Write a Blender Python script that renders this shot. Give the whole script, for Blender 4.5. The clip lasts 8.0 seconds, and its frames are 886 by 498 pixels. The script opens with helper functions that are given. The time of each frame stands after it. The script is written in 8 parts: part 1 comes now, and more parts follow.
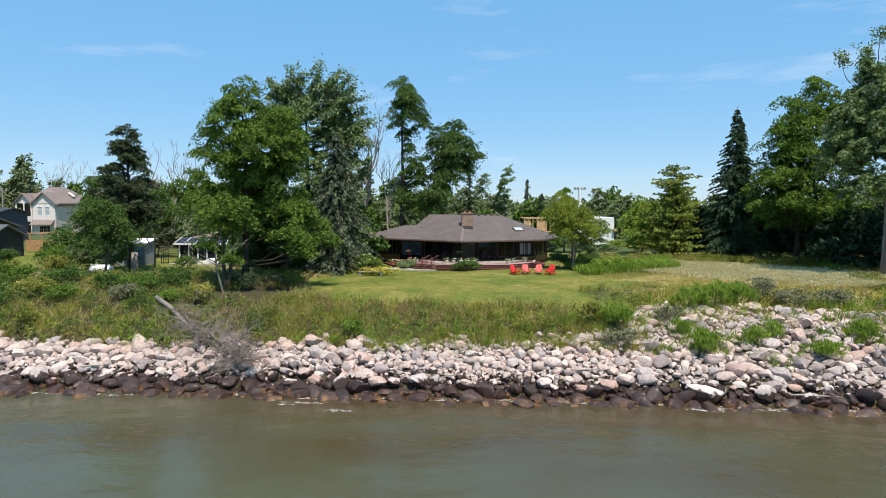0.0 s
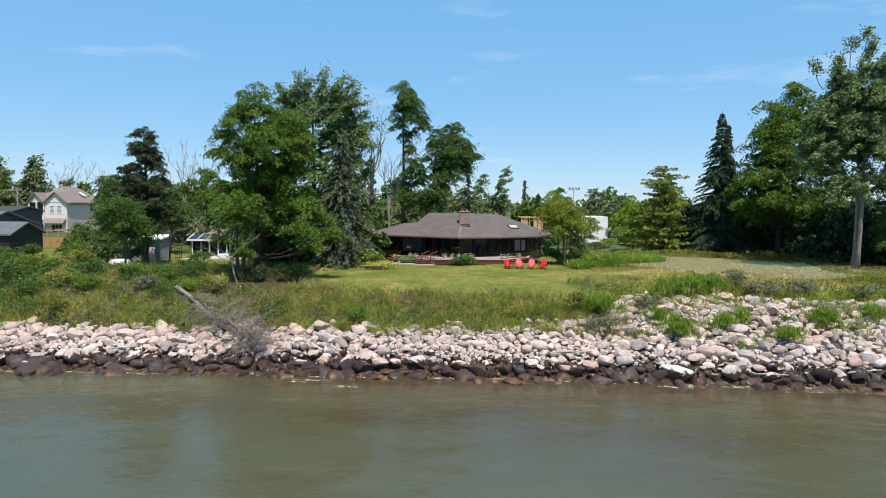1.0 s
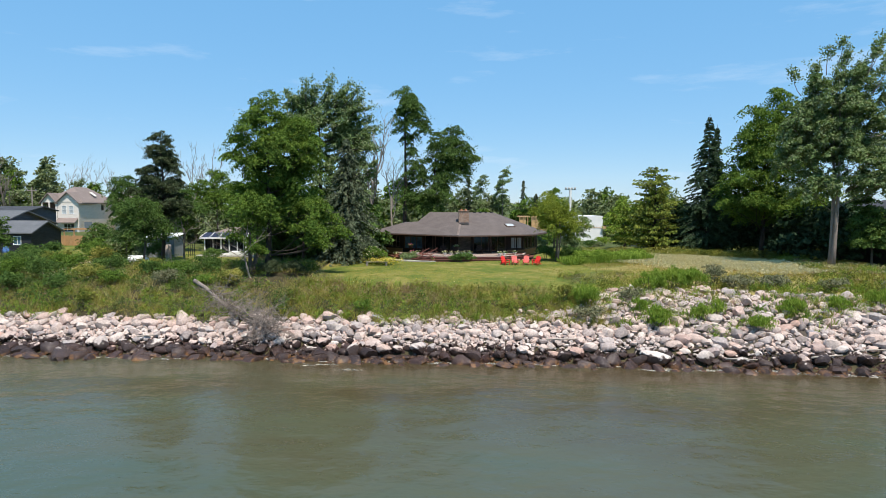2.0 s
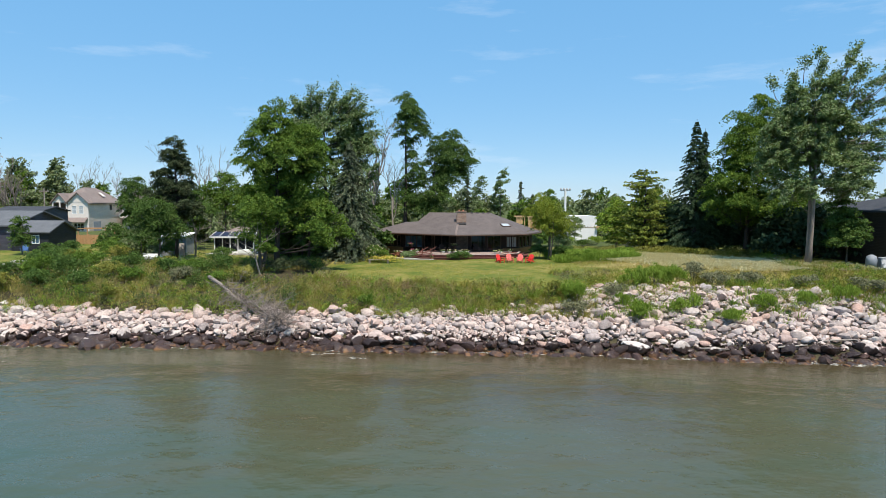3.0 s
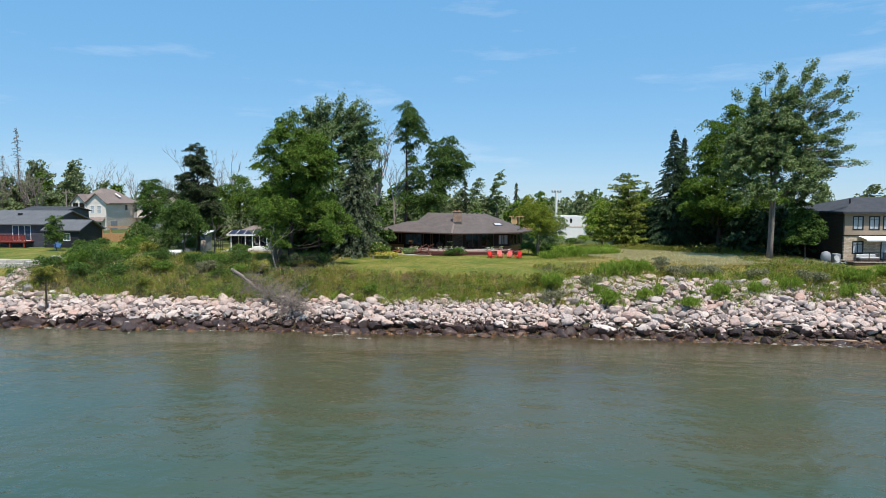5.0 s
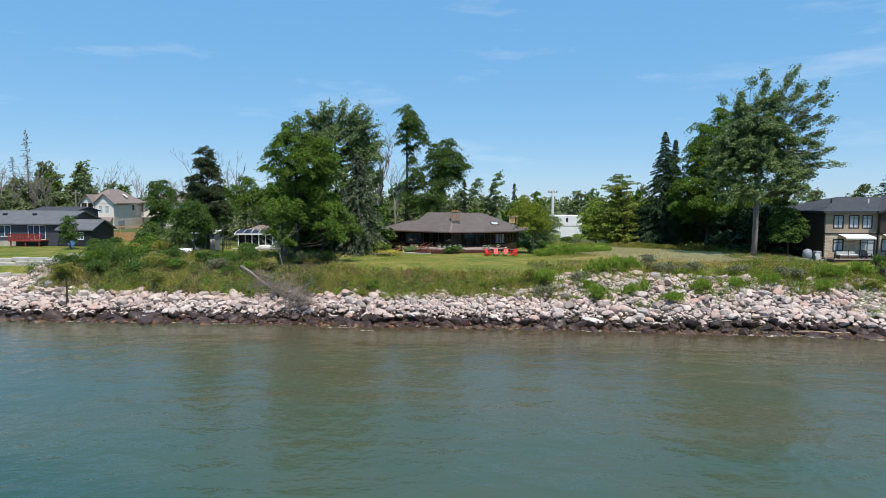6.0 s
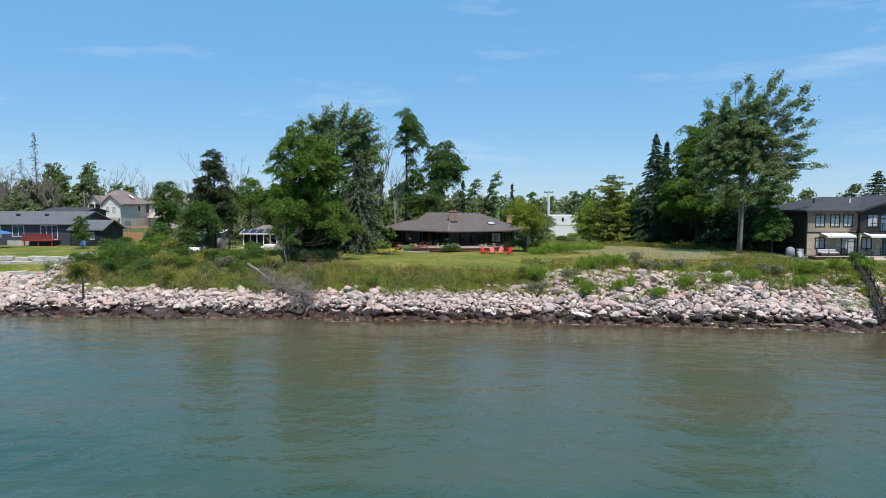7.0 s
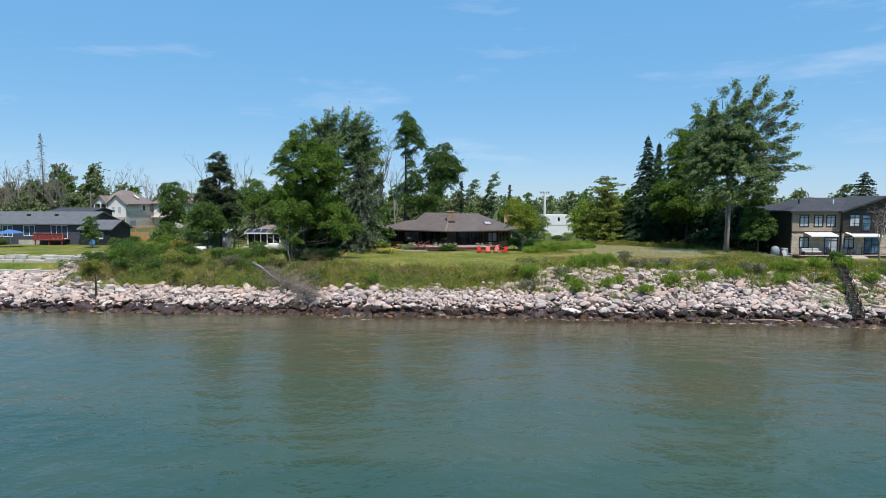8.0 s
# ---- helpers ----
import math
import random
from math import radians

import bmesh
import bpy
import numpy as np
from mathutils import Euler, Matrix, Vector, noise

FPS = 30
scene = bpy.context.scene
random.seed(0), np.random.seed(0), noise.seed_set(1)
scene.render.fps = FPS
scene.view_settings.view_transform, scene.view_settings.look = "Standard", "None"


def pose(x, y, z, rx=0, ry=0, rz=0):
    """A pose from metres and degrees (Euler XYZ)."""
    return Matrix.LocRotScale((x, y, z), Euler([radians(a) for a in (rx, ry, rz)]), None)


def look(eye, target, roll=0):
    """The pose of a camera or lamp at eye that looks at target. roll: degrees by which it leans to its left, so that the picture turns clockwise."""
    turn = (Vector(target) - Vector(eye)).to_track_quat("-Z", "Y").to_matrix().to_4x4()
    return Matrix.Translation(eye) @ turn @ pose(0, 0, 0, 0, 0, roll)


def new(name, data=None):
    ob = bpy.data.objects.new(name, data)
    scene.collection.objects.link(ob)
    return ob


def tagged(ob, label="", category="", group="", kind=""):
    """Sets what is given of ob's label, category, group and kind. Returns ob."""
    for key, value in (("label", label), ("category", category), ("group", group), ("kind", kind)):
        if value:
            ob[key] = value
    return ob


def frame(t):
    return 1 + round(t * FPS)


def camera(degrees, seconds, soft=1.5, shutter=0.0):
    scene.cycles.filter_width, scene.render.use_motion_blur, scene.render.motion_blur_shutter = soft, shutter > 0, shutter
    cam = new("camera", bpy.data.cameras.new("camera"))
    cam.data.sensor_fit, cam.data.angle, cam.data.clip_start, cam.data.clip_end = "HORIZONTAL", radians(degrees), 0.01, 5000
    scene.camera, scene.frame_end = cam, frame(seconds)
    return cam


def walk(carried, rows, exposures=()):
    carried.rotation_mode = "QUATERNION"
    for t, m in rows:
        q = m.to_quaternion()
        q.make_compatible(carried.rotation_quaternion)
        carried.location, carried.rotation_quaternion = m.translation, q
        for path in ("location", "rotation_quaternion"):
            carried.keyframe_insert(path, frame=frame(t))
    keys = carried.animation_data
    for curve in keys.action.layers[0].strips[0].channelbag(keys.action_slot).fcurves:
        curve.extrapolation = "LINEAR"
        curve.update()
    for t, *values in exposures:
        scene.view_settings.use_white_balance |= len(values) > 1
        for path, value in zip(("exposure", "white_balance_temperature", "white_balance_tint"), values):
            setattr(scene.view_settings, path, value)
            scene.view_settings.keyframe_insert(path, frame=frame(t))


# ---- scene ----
cam = camera(70.0, 8.0, soft=0.6)
PATH = [
    (0, (1.797, 0.495, 11.059), (1.829, 2.49, 10.917), 0.1),
    (0.5, (1.888, -1.392, 10.943), (1.918, 0.602, 10.801), 0.2),
    (1, (2.016, -3.251, 10.801), (2.044, -1.256, 10.662), 0.2),
    (1.5, (2.117, -5.082, 10.704), (2.141, -3.087, 10.566), 0.2),
    (3, (2.449, -10.601, 10.934), (2.468, -8.606, 10.793), 0.2),
    (3.5, (2.592, -12.445, 10.958), (2.608, -10.45, 10.817), 0.3),
    (4, (2.731, -14.266, 10.988), (2.746, -12.271, 10.848), 0.3),
    (4.5, (2.89, -16.026, 11.003), (2.904, -14.03, 10.863), 0.3),
    (6, (3.297, -21.177, 11.107), (3.306, -19.182, 10.965), 0.2),
    (6.5, (3.487, -22.836, 11.092), (3.494, -20.841, 10.951), 0.2),
    (7, (3.732, -24.422, 11.158), (3.737, -22.427, 11.016), 0.1),
    (7.5, (4.019, -25.951, 11.249), (4.021, -23.956, 11.105), 0.2),
    (8, (4.126, -27.382, 11.369), (4.129, -25.387, 11.224), 0.1),
]
walk(cam, [(t, look(eye, target, roll)) for t, eye, target, roll in PATH], [(0.0, 0.31, 6350.0, 10.0), (3.5, 0.29, 6330.0, 10.0), (4.6, 0.22, 6260.0, 10.0), (8.0, 0.12, 6070.0, 10.0)])

# ---- light ----
SUN_EL, SUN_AZ = 65.0, 158.0          # azimuth: degrees from +y towards +x
world = bpy.data.worlds.new("sky")
scene.world = world
world.use_nodes = True
wn, wl = world.node_tree.nodes, world.node_tree.links
wn.clear()
w_out, w_bg = wn.new("ShaderNodeOutputWorld"), wn.new("ShaderNodeBackground")
w_sky = wn.new("ShaderNodeTexSky")
w_sky.sky_type, w_sky.sun_disc = "NISHITA", False
w_sky.sun_elevation, w_sky.sun_rotation = radians(SUN_EL), radians(SUN_AZ)
w_sky.altitude, w_sky.air_density, w_sky.dust_density, w_sky.ozone_density = 300, 0.9, 0.0, 3.0
w_tc, w_map = wn.new("ShaderNodeTexCoord"), wn.new("ShaderNodeMapping")
w_map.inputs["Scale"].default_value = (1.2, 1.2, 7.0)
w_noise, w_ramp, w_mix = wn.new("ShaderNodeTexNoise"), wn.new("ShaderNodeValToRGB"), wn.new("ShaderNodeMix")
w_noise.inputs["Scale"].default_value, w_noise.inputs["Detail"].default_value = 2.6, 7
w_noise.inputs["Roughness"].default_value = 0.62
w_ramp.color_ramp.elements[0].position, w_ramp.color_ramp.elements[1].position = 0.57, 0.82
w_ramp.color_ramp.elements[1].color = (0.42, 0.42, 0.42, 1)
w_mix.data_type = "RGBA"
w_mix.inputs[7].default_value = (5.2, 5.6, 6.0, 1)
wl.new(w_tc.outputs["Generated"], w_map.inputs["Vector"])
wl.new(w_map.outputs["Vector"], w_noise.inputs["Vector"])
wl.new(w_noise.outputs["Fac"], w_ramp.inputs["Fac"])
wl.new(w_ramp.outputs["Color"], w_mix.inputs[0])
w_hsv = wn.new("ShaderNodeHueSaturation")
w_hsv.inputs["Hue"].default_value, w_hsv.inputs["Saturation"].default_value = 0.5, 1.95
w_gam, w_gain = wn.new("ShaderNodeGamma"), wn.new("ShaderNodeMix")
w_gam.inputs["Gamma"].default_value = 0.42
w_gain.data_type, w_gain.blend_type = "RGBA", "MULTIPLY"
w_gain.inputs[0].default_value, w_gain.inputs[7].default_value = 1.0, (2.2, 2.2, 2.2, 1)
wl.new(w_sky.outputs["Color"], w_gam.inputs["Color"])
wl.new(w_gam.outputs["Color"], w_gain.inputs[6])
wl.new(w_gain.outputs[2], w_hsv.inputs["Color"])
w_haze = wn.new("ShaderNodeMix")
w_haze.data_type = "RGBA"
w_haze.inputs[0].default_value, w_haze.inputs[7].default_value = 0.45, (1.20, 3.08, 5.25, 1)
wl.new(w_hsv.outputs["Color"], w_haze.inputs[6])
wl.new(w_haze.outputs[2], w_mix.inputs[6])
wl.new(w_mix.outputs[2], w_bg.inputs["Color"])
w_bg.inputs["Strength"].default_value = 0.146
wl.new(w_bg.outputs["Background"], w_out.inputs["Surface"])

sun_lamp = bpy.data.lights.new("sun", "SUN")
sun_lamp.energy, sun_lamp.angle, sun_lamp.color = 5.0, radians(0.5), (1.0, 0.90, 0.76)
sun = new("sun", sun_lamp)
_e, _a = radians(SUN_EL), radians(SUN_AZ)
SUN_DIR = Vector((math.cos(_e) * math.sin(_a), math.cos(_e) * math.cos(_a), math.sin(_e)))
sun.matrix_world = look(tuple(SUN_DIR * 200), (0, 0, 0))


# ---- materials ----
class Nodes:
    """A principled material with a few helpers for its node tree."""

    def __init__(self, name, rough=0.8, metal=0.0, spec=0.5):
        self.mat = bpy.data.materials.new(name)
        self.mat.use_nodes = True
        self.t = self.mat.node_tree
        self.b = self.t.nodes["Principled BSDF"]
        self.out = self.t.nodes["Material Output"]
        self.b.inputs["Roughness"].default_value = rough
        self.b.inputs["Metallic"].default_value = metal
        self.b.inputs["Specular IOR Level"].default_value = spec

    def node(self, kind):
        return self.t.nodes.new(kind)

    def link(self, a, b):
        self.t.links.new(a, b)

    def coords(self, kind="Object", scale=(1, 1, 1)):
        tc, mp = self.node("ShaderNodeTexCoord"), self.node("ShaderNodeMapping")
        mp.inputs["Scale"].default_value = scale
        self.link(tc.outputs[kind], mp.inputs["Vector"])
        return mp.outputs["Vector"]

    def place(self, scale=(1, 1, 1)):
        g, mp = self.node("ShaderNodeNewGeometry"), self.node("ShaderNodeMapping")
        mp.inputs["Scale"].default_value = scale
        self.link(g.outputs["Position"], mp.inputs["Vector"])
        return mp.outputs["Vector"]

    def noise(self, vec, scale, detail=4, rough=0.55):
        n = self.node("ShaderNodeTexNoise")
        n.inputs["Scale"].default_value, n.inputs["Detail"].default_value = scale, detail
        n.inputs["Roughness"].default_value = rough
        self.link(vec, n.inputs["Vector"])
        return n.outputs["Fac"]

    def ramp(self, fac, stops):
        r = self.node("ShaderNodeValToRGB")
        e = r.color_ramp.elements
        while len(e) < len(stops):
            e.new(0.5)
        for k, (p, c) in zip(e, stops):
            k.position = p
            k.color = (*c, 1) if len(c) == 3 else c
        self.link(fac, r.inputs["Fac"])
        return r.outputs["Color"]

    def mix(self, fac, a, b, blend="MIX"):
        m = self.node("ShaderNodeMix")
        m.data_type, m.blend_type = "RGBA", blend
        for socket, value in ((0, fac), (6, a), (7, b)):
            if hasattr(value, "is_linked"):
                self.link(value, m.inputs[socket])
            elif socket == 0:
                m.inputs[0].default_value = value
            else:
                m.inputs[socket].default_value = (*value, 1)
        return m.outputs[2]

    def maths(self, op, a, b=0.0, clamp=False):
        m = self.node("ShaderNodeMath")
        m.operation, m.use_clamp = op, clamp
        for socket, value in ((0, a), (1, b)):
            if hasattr(value, "is_linked"):
                self.link(value, m.inputs[socket])
            else:
                m.inputs[socket].default_value = value
        return m.outputs[0]

    def colour(self, c):
        if hasattr(c, "is_linked"):
            self.link(c, self.b.inputs["Base Color"])
        else:
            self.b.inputs["Base Color"].default_value = (*c, 1)
        return self

    def bump(self, height, strength=0.3, distance=0.02):
        n = self.node("ShaderNodeBump")
        n.inputs["Strength"].default_value, n.inputs["Distance"].default_value = strength, distance
        self.link(height, n.inputs["Height"])
        self.link(n.outputs["Normal"], self.b.inputs["Normal"])
        return self


def grained(name, a, b, scale=3.0, rough=0.8, stretch=(1, 1, 1), bump=0.2, metal=0.0, spec=0.4):
    """Two shades of one surface, mixed at two scales."""
    m = Nodes(name, rough, metal, spec)
    v = m.coords("Object", stretch)
    f1, f2 = m.noise(v, scale, 6), m.noise(v, scale * 7, 3)
    f = m.maths("MULTIPLY_ADD", f1, 0.6)
    m.link(m.maths("MULTIPLY", f2, 0.4), f.node.inputs[2])
    m.colour(m.ramp(f, [(0.3, a), (0.7, b)]))
    if bump:
        m.bump(f2, bump, 0.01)
    return m.mat


def foliage(name, dark, mid, light, through_light=0.35, rough=0.75, patch_scale=0.8, patch_gain=0.68):
    m = Nodes(name, rough, 0, 0.12)
    g = m.node("ShaderNodeNewGeometry")
    patch = m.noise(m.place(), patch_scale, 4, 0.65)
    f = m.maths("ADD", m.maths("MULTIPLY", g.outputs["Random Per Island"], 0.42), m.maths("ADD", m.maths("MULTIPLY", m.maths("SUBTRACT", patch, 0.5), patch_gain), 0.34))
    col = m.ramp(f, [(0.2, dark), (0.55, mid), (0.9, light)])
    m.colour(col)
    tr, mx = m.node("ShaderNodeBsdfTranslucent"), m.node("ShaderNodeMixShader")
    warm = m.mix(1.0, col, (1.25, 1.2, 0.55), "MULTIPLY")
    m.link(warm, tr.inputs["Color"])
    mx.inputs["Fac"].default_value = through_light * 0.6
    m.link(m.b.outputs["BSDF"], mx.inputs[1])
    m.link(tr.outputs["BSDF"], mx.inputs[2])
    m.link(mx.outputs["Shader"], m.out.inputs["Surface"])
    return m.mat


def rock_material(name, per_object):
    m = Nodes(name, 0.85, 0, 0.35)
    if per_object:
        rnd = m.node("ShaderNodeObjectInfo").outputs["Random"]
    else:
        rnd = m.node("ShaderNodeNewGeometry").outputs["Random Per Island"]
    pos = m.place()
    base = m.ramp(rnd, [(0.0, (0.23, 0.205, 0.20)), (0.12, (0.40, 0.345, 0.315)), (0.28, (0.44, 0.335, 0.295)), (0.40, (0.49, 0.445, 0.415)),
                        (0.52, (0.32, 0.29, 0.285)), (0.66, (0.48, 0.39, 0.35)), (0.80, (0.53, 0.49, 0.455)), (0.92, (0.40, 0.28, 0.235)), (1.0, (0.26, 0.255, 0.265))])
    grain, spots, veins = m.noise(pos, 28, 4, 0.7), m.noise(pos, 6, 5, 0.65), m.noise(pos, 2.2, 4)
    tone = m.ramp(spots, [(0.3, (0.82, 0.78, 0.76)), (0.5, (1.17, 1.11, 1.08)), (0.66, (1.43, 1.36, 1.32))])
    col = m.mix(1.0, base, tone, "MULTIPLY")
    col = m.mix(0.35, col, m.ramp(grain, [(0.35, (0.55, 0.52, 0.5)), (0.6, (1.0, 1.0, 1.0))]), "MULTIPLY")
    # wet, algae-stained foot of the bank, an uneven line a little over the water
    z = m.node("ShaderNodeSeparateXYZ")
    m.link(pos, z.inputs[0])
    level = m.maths("ADD", z.outputs["Z"], m.maths("MULTIPLY", m.maths("SUBTRACT", veins, 0.5), 1.3))
    level = m.maths("ADD", level, m.maths("MULTIPLY", m.maths("SUBTRACT", rnd, 0.5), 0.6))
    level = m.maths("ADD", m.maths("MULTIPLY", level, 0.5), 0.55)
    wet = m.ramp(level, [(0.95, (1, 1, 1)), (1.0, (0, 0, 0))])
    tide = m.ramp(m.maths("ADD", z.outputs["Z"], m.maths("MULTIPLY", m.maths("SUBTRACT", spots, 0.5), 0.5)), [(0.10, (1, 1, 1)), (0.36, (0, 0, 0))])
    col = m.mix(wet, col, m.mix(1.0, col, (0.118, 0.094, 0.088), "MULTIPLY"))
    col = m.mix(m.maths("MULTIPLY", tide, m.ramp(veins, [(0.50, (0.0, 0.0, 0.0)), (0.64, (0.9, 0.9, 0.9))])), col, (0.22, 0.112, 0.045))
    m.colour(col)
    m.link(m.ramp(wet, [(0, (0.85, 0.85, 0.85)), (1, (0.15, 0.15, 0.15))]), m.b.inputs["Roughness"])
    m.bump(m.maths("ADD", spots, m.maths("MULTIPLY", grain, 0.4)), 0.7, 0.07)
    return m.mat


def shingle_material(name, a, b):
    m = Nodes(name, 0.9, 0, 0.2)
    v = m.coords("Object")
    patch, fine = m.noise(v, 0.9, 4), m.noise(m.coords("Object", (3.2, 3.2, 14)), 2.0, 3, 0.7)
    f = m.maths("ADD", m.maths("MULTIPLY", patch, 0.4), m.maths("MULTIPLY", fine, 0.6))
    m.colour(m.ramp(f, [(0.32, a), (0.66, b)]))
    return m.bump(fine, 0.4, 0.02).mat


def glass_material(name, tint=(0.02, 0.028, 0.035), rough=0.04):
    m = Nodes(name, rough, 0, 0.4)
    v = m.coords("Object")
    return m.colour(m.ramp(m.noise(v, 1.3, 2), [(0.35, tint), (0.7, tuple(c * 2.2 + 0.01 for c in tint))])).mat


def masonry_material(name, a, b, mortar, sx, sz):
    m = Nodes(name, 0.9, 0, 0.25)
    br = m.node("ShaderNodeTexBrick")
    m.link(m.coords("Object"), br.inputs["Vector"])
    rot = br.inputs["Vector"].links[0].from_node
    rot.inputs["Rotation"].default_value = (radians(90), 0, 0)
    br.inputs["Color1"].default_value, br.inputs["Color2"].default_value = (*a, 1), (*b, 1)
    br.inputs["Mortar"].default_value = (*mortar, 1)
    br.inputs["Brick Width"].default_value, br.inputs["Row Height"].default_value = sx, sz
    br.inputs["Scale"].default_value, br.inputs["Mortar Size"].default_value = 1.0, 0.012
    tone = m.ramp(m.noise(m.coords("Object"), 3, 5), [(0.3, (0.75, 0.75, 0.75)), (0.7, (1.1, 1.1, 1.1))])
    return m.colour(m.mix(1.0, br.outputs["Color"], tone, "MULTIPLY")).bump(br.outputs["Fac"], -0.4, 0.01).mat


def siding_material(name, a, b, board=0.16):
    """Horizontal lap siding."""
    m = Nodes(name, 0.65, 0, 0.3)
    w = m.node("ShaderNodeTexWave")
    w.wave_type, w.bands_direction, w.wave_profile = "BANDS", "Z", "SAW"
    w.inputs["Scale"].default_value = 0.314 / board
    m.link(m.coords("Object"), w.inputs["Vector"])
    f = m.noise(m.coords("Object", (0.4, 0.4, 3)), 2.5, 5)
    return m.colour(m.ramp(f, [(0.3, a), (0.7, b)])).bump(w.outputs["Fac"], 0.6, 0.03).mat


def ground_material(name, stops, scale=0.25, fine=9.0, bump=0.6):
    m = Nodes(name, 0.95, 0, 0.15)
    p = m.place()
    big, mid, small = m.noise(p, scale, 5), m.noise(p, scale * 6, 4, 0.65), m.noise(p, fine, 3, 0.7)
    f = m.maths("ADD", m.maths("MULTIPLY", big, 0.45), m.maths("ADD", m.maths("MULTIPLY", mid, 0.33), m.maths("MULTIPLY", small, 0.22)))
    return m.colour(m.ramp(f, stops)).bump(small, bump, 0.06).mat


def water_material():
    m = Nodes("lake_water", 0.20, 0, 0.5)
    m.b.inputs["IOR"].default_value = 1.33
    p = m.place()
    xyz = m.node("ShaderNodeSeparateXYZ")
    m.link(p, xyz.inputs[0])
    # silt stirred up along the shore, greener water farther out
    out = m.maths("SUBTRACT", 36.2, m.maths("ADD", xyz.outputs["Y"], m.maths("MULTIPLY", xyz.outputs["X"], 0.088)))
    drift = m.noise(m.place((0.06, 0.15, 1)), 1.0, 5, 0.6)
    silt = m.maths("ADD", out, m.maths("MULTIPLY", m.maths("SUBTRACT", drift, 0.5), 46.0))
    silt = m.maths("ADD", silt, m.maths("MAXIMUM", m.maths("MULTIPLY", xyz.outputs["X"], -0.40), 0.0))
    f = m.maths("DIVIDE", silt, 60.0, True)
    m.colour(m.ramp(f, [(0.0, (0.060, 0.043, 0.020)), (0.10, (0.066, 0.057, 0.030)), (0.30, (0.074, 0.078, 0.046)), (0.58, (0.048, 0.078, 0.053)), (0.95, (0.013, 0.056, 0.047))]))
    tilt = m.place((0.75, 1.0, 1))
    tilt.node.inputs["Rotation"].default_value = (0, 0, radians(24))
    v1 = m.noise(tilt, 0.55, 3, 0.5)
    v2 = m.noise(m.place((1, 2.0, 1)), 2.2, 2, 0.5)
    v3 = m.noise(m.place((0.25, 0.55, 1)), 0.5, 2, 0.5)
    h = m.maths("ADD", m.maths("ADD", v1, m.maths("MULTIPLY", v2, 0.08)), m.maths("MULTIPLY", v3, 0.9))
    m.bump(h, 0.8, 0.32)
    # sheltered and smooth by the bank, rougher in open water, with calmer and gustier patches
    gust = m.noise(m.place((0.05, 0.09, 1)), 1.0, 3, 0.55)
    open_water = m.maths("DIVIDE", m.maths("ADD", out, m.maths("MULTIPLY", m.maths("SUBTRACT", gust, 0.5), 50.0)), 55.0, True)
    amount = m.maths("ADD", 0.16, m.maths("MULTIPLY", open_water, 1.05))
    m.link(amount, m.b.inputs["Normal"].links[0].from_node.inputs["Strength"])
    return m.mat


def foam_material():
    """Broken white lace with clear water between."""
    m = Nodes("water_foam", 0.6, 0, 0.4)
    p = m.place()
    big, fine = m.noise(p, 1.6, 4, 0.6), m.noise(p, 7.0, 4, 0.7)
    m.colour(m.ramp(fine, [(0.35, (0.32, 0.285, 0.225)), (0.65, (0.66, 0.63, 0.56))]))
    lace = m.maths("ADD", m.maths("MULTIPLY", big, 0.55), m.maths("MULTIPLY", fine, 0.45))
    m.link(m.ramp(lace, [(0.48, (0, 0, 0)), (0.62, (0.85, 0.85, 0.85))]), m.b.inputs["Alpha"])
    return m.mat


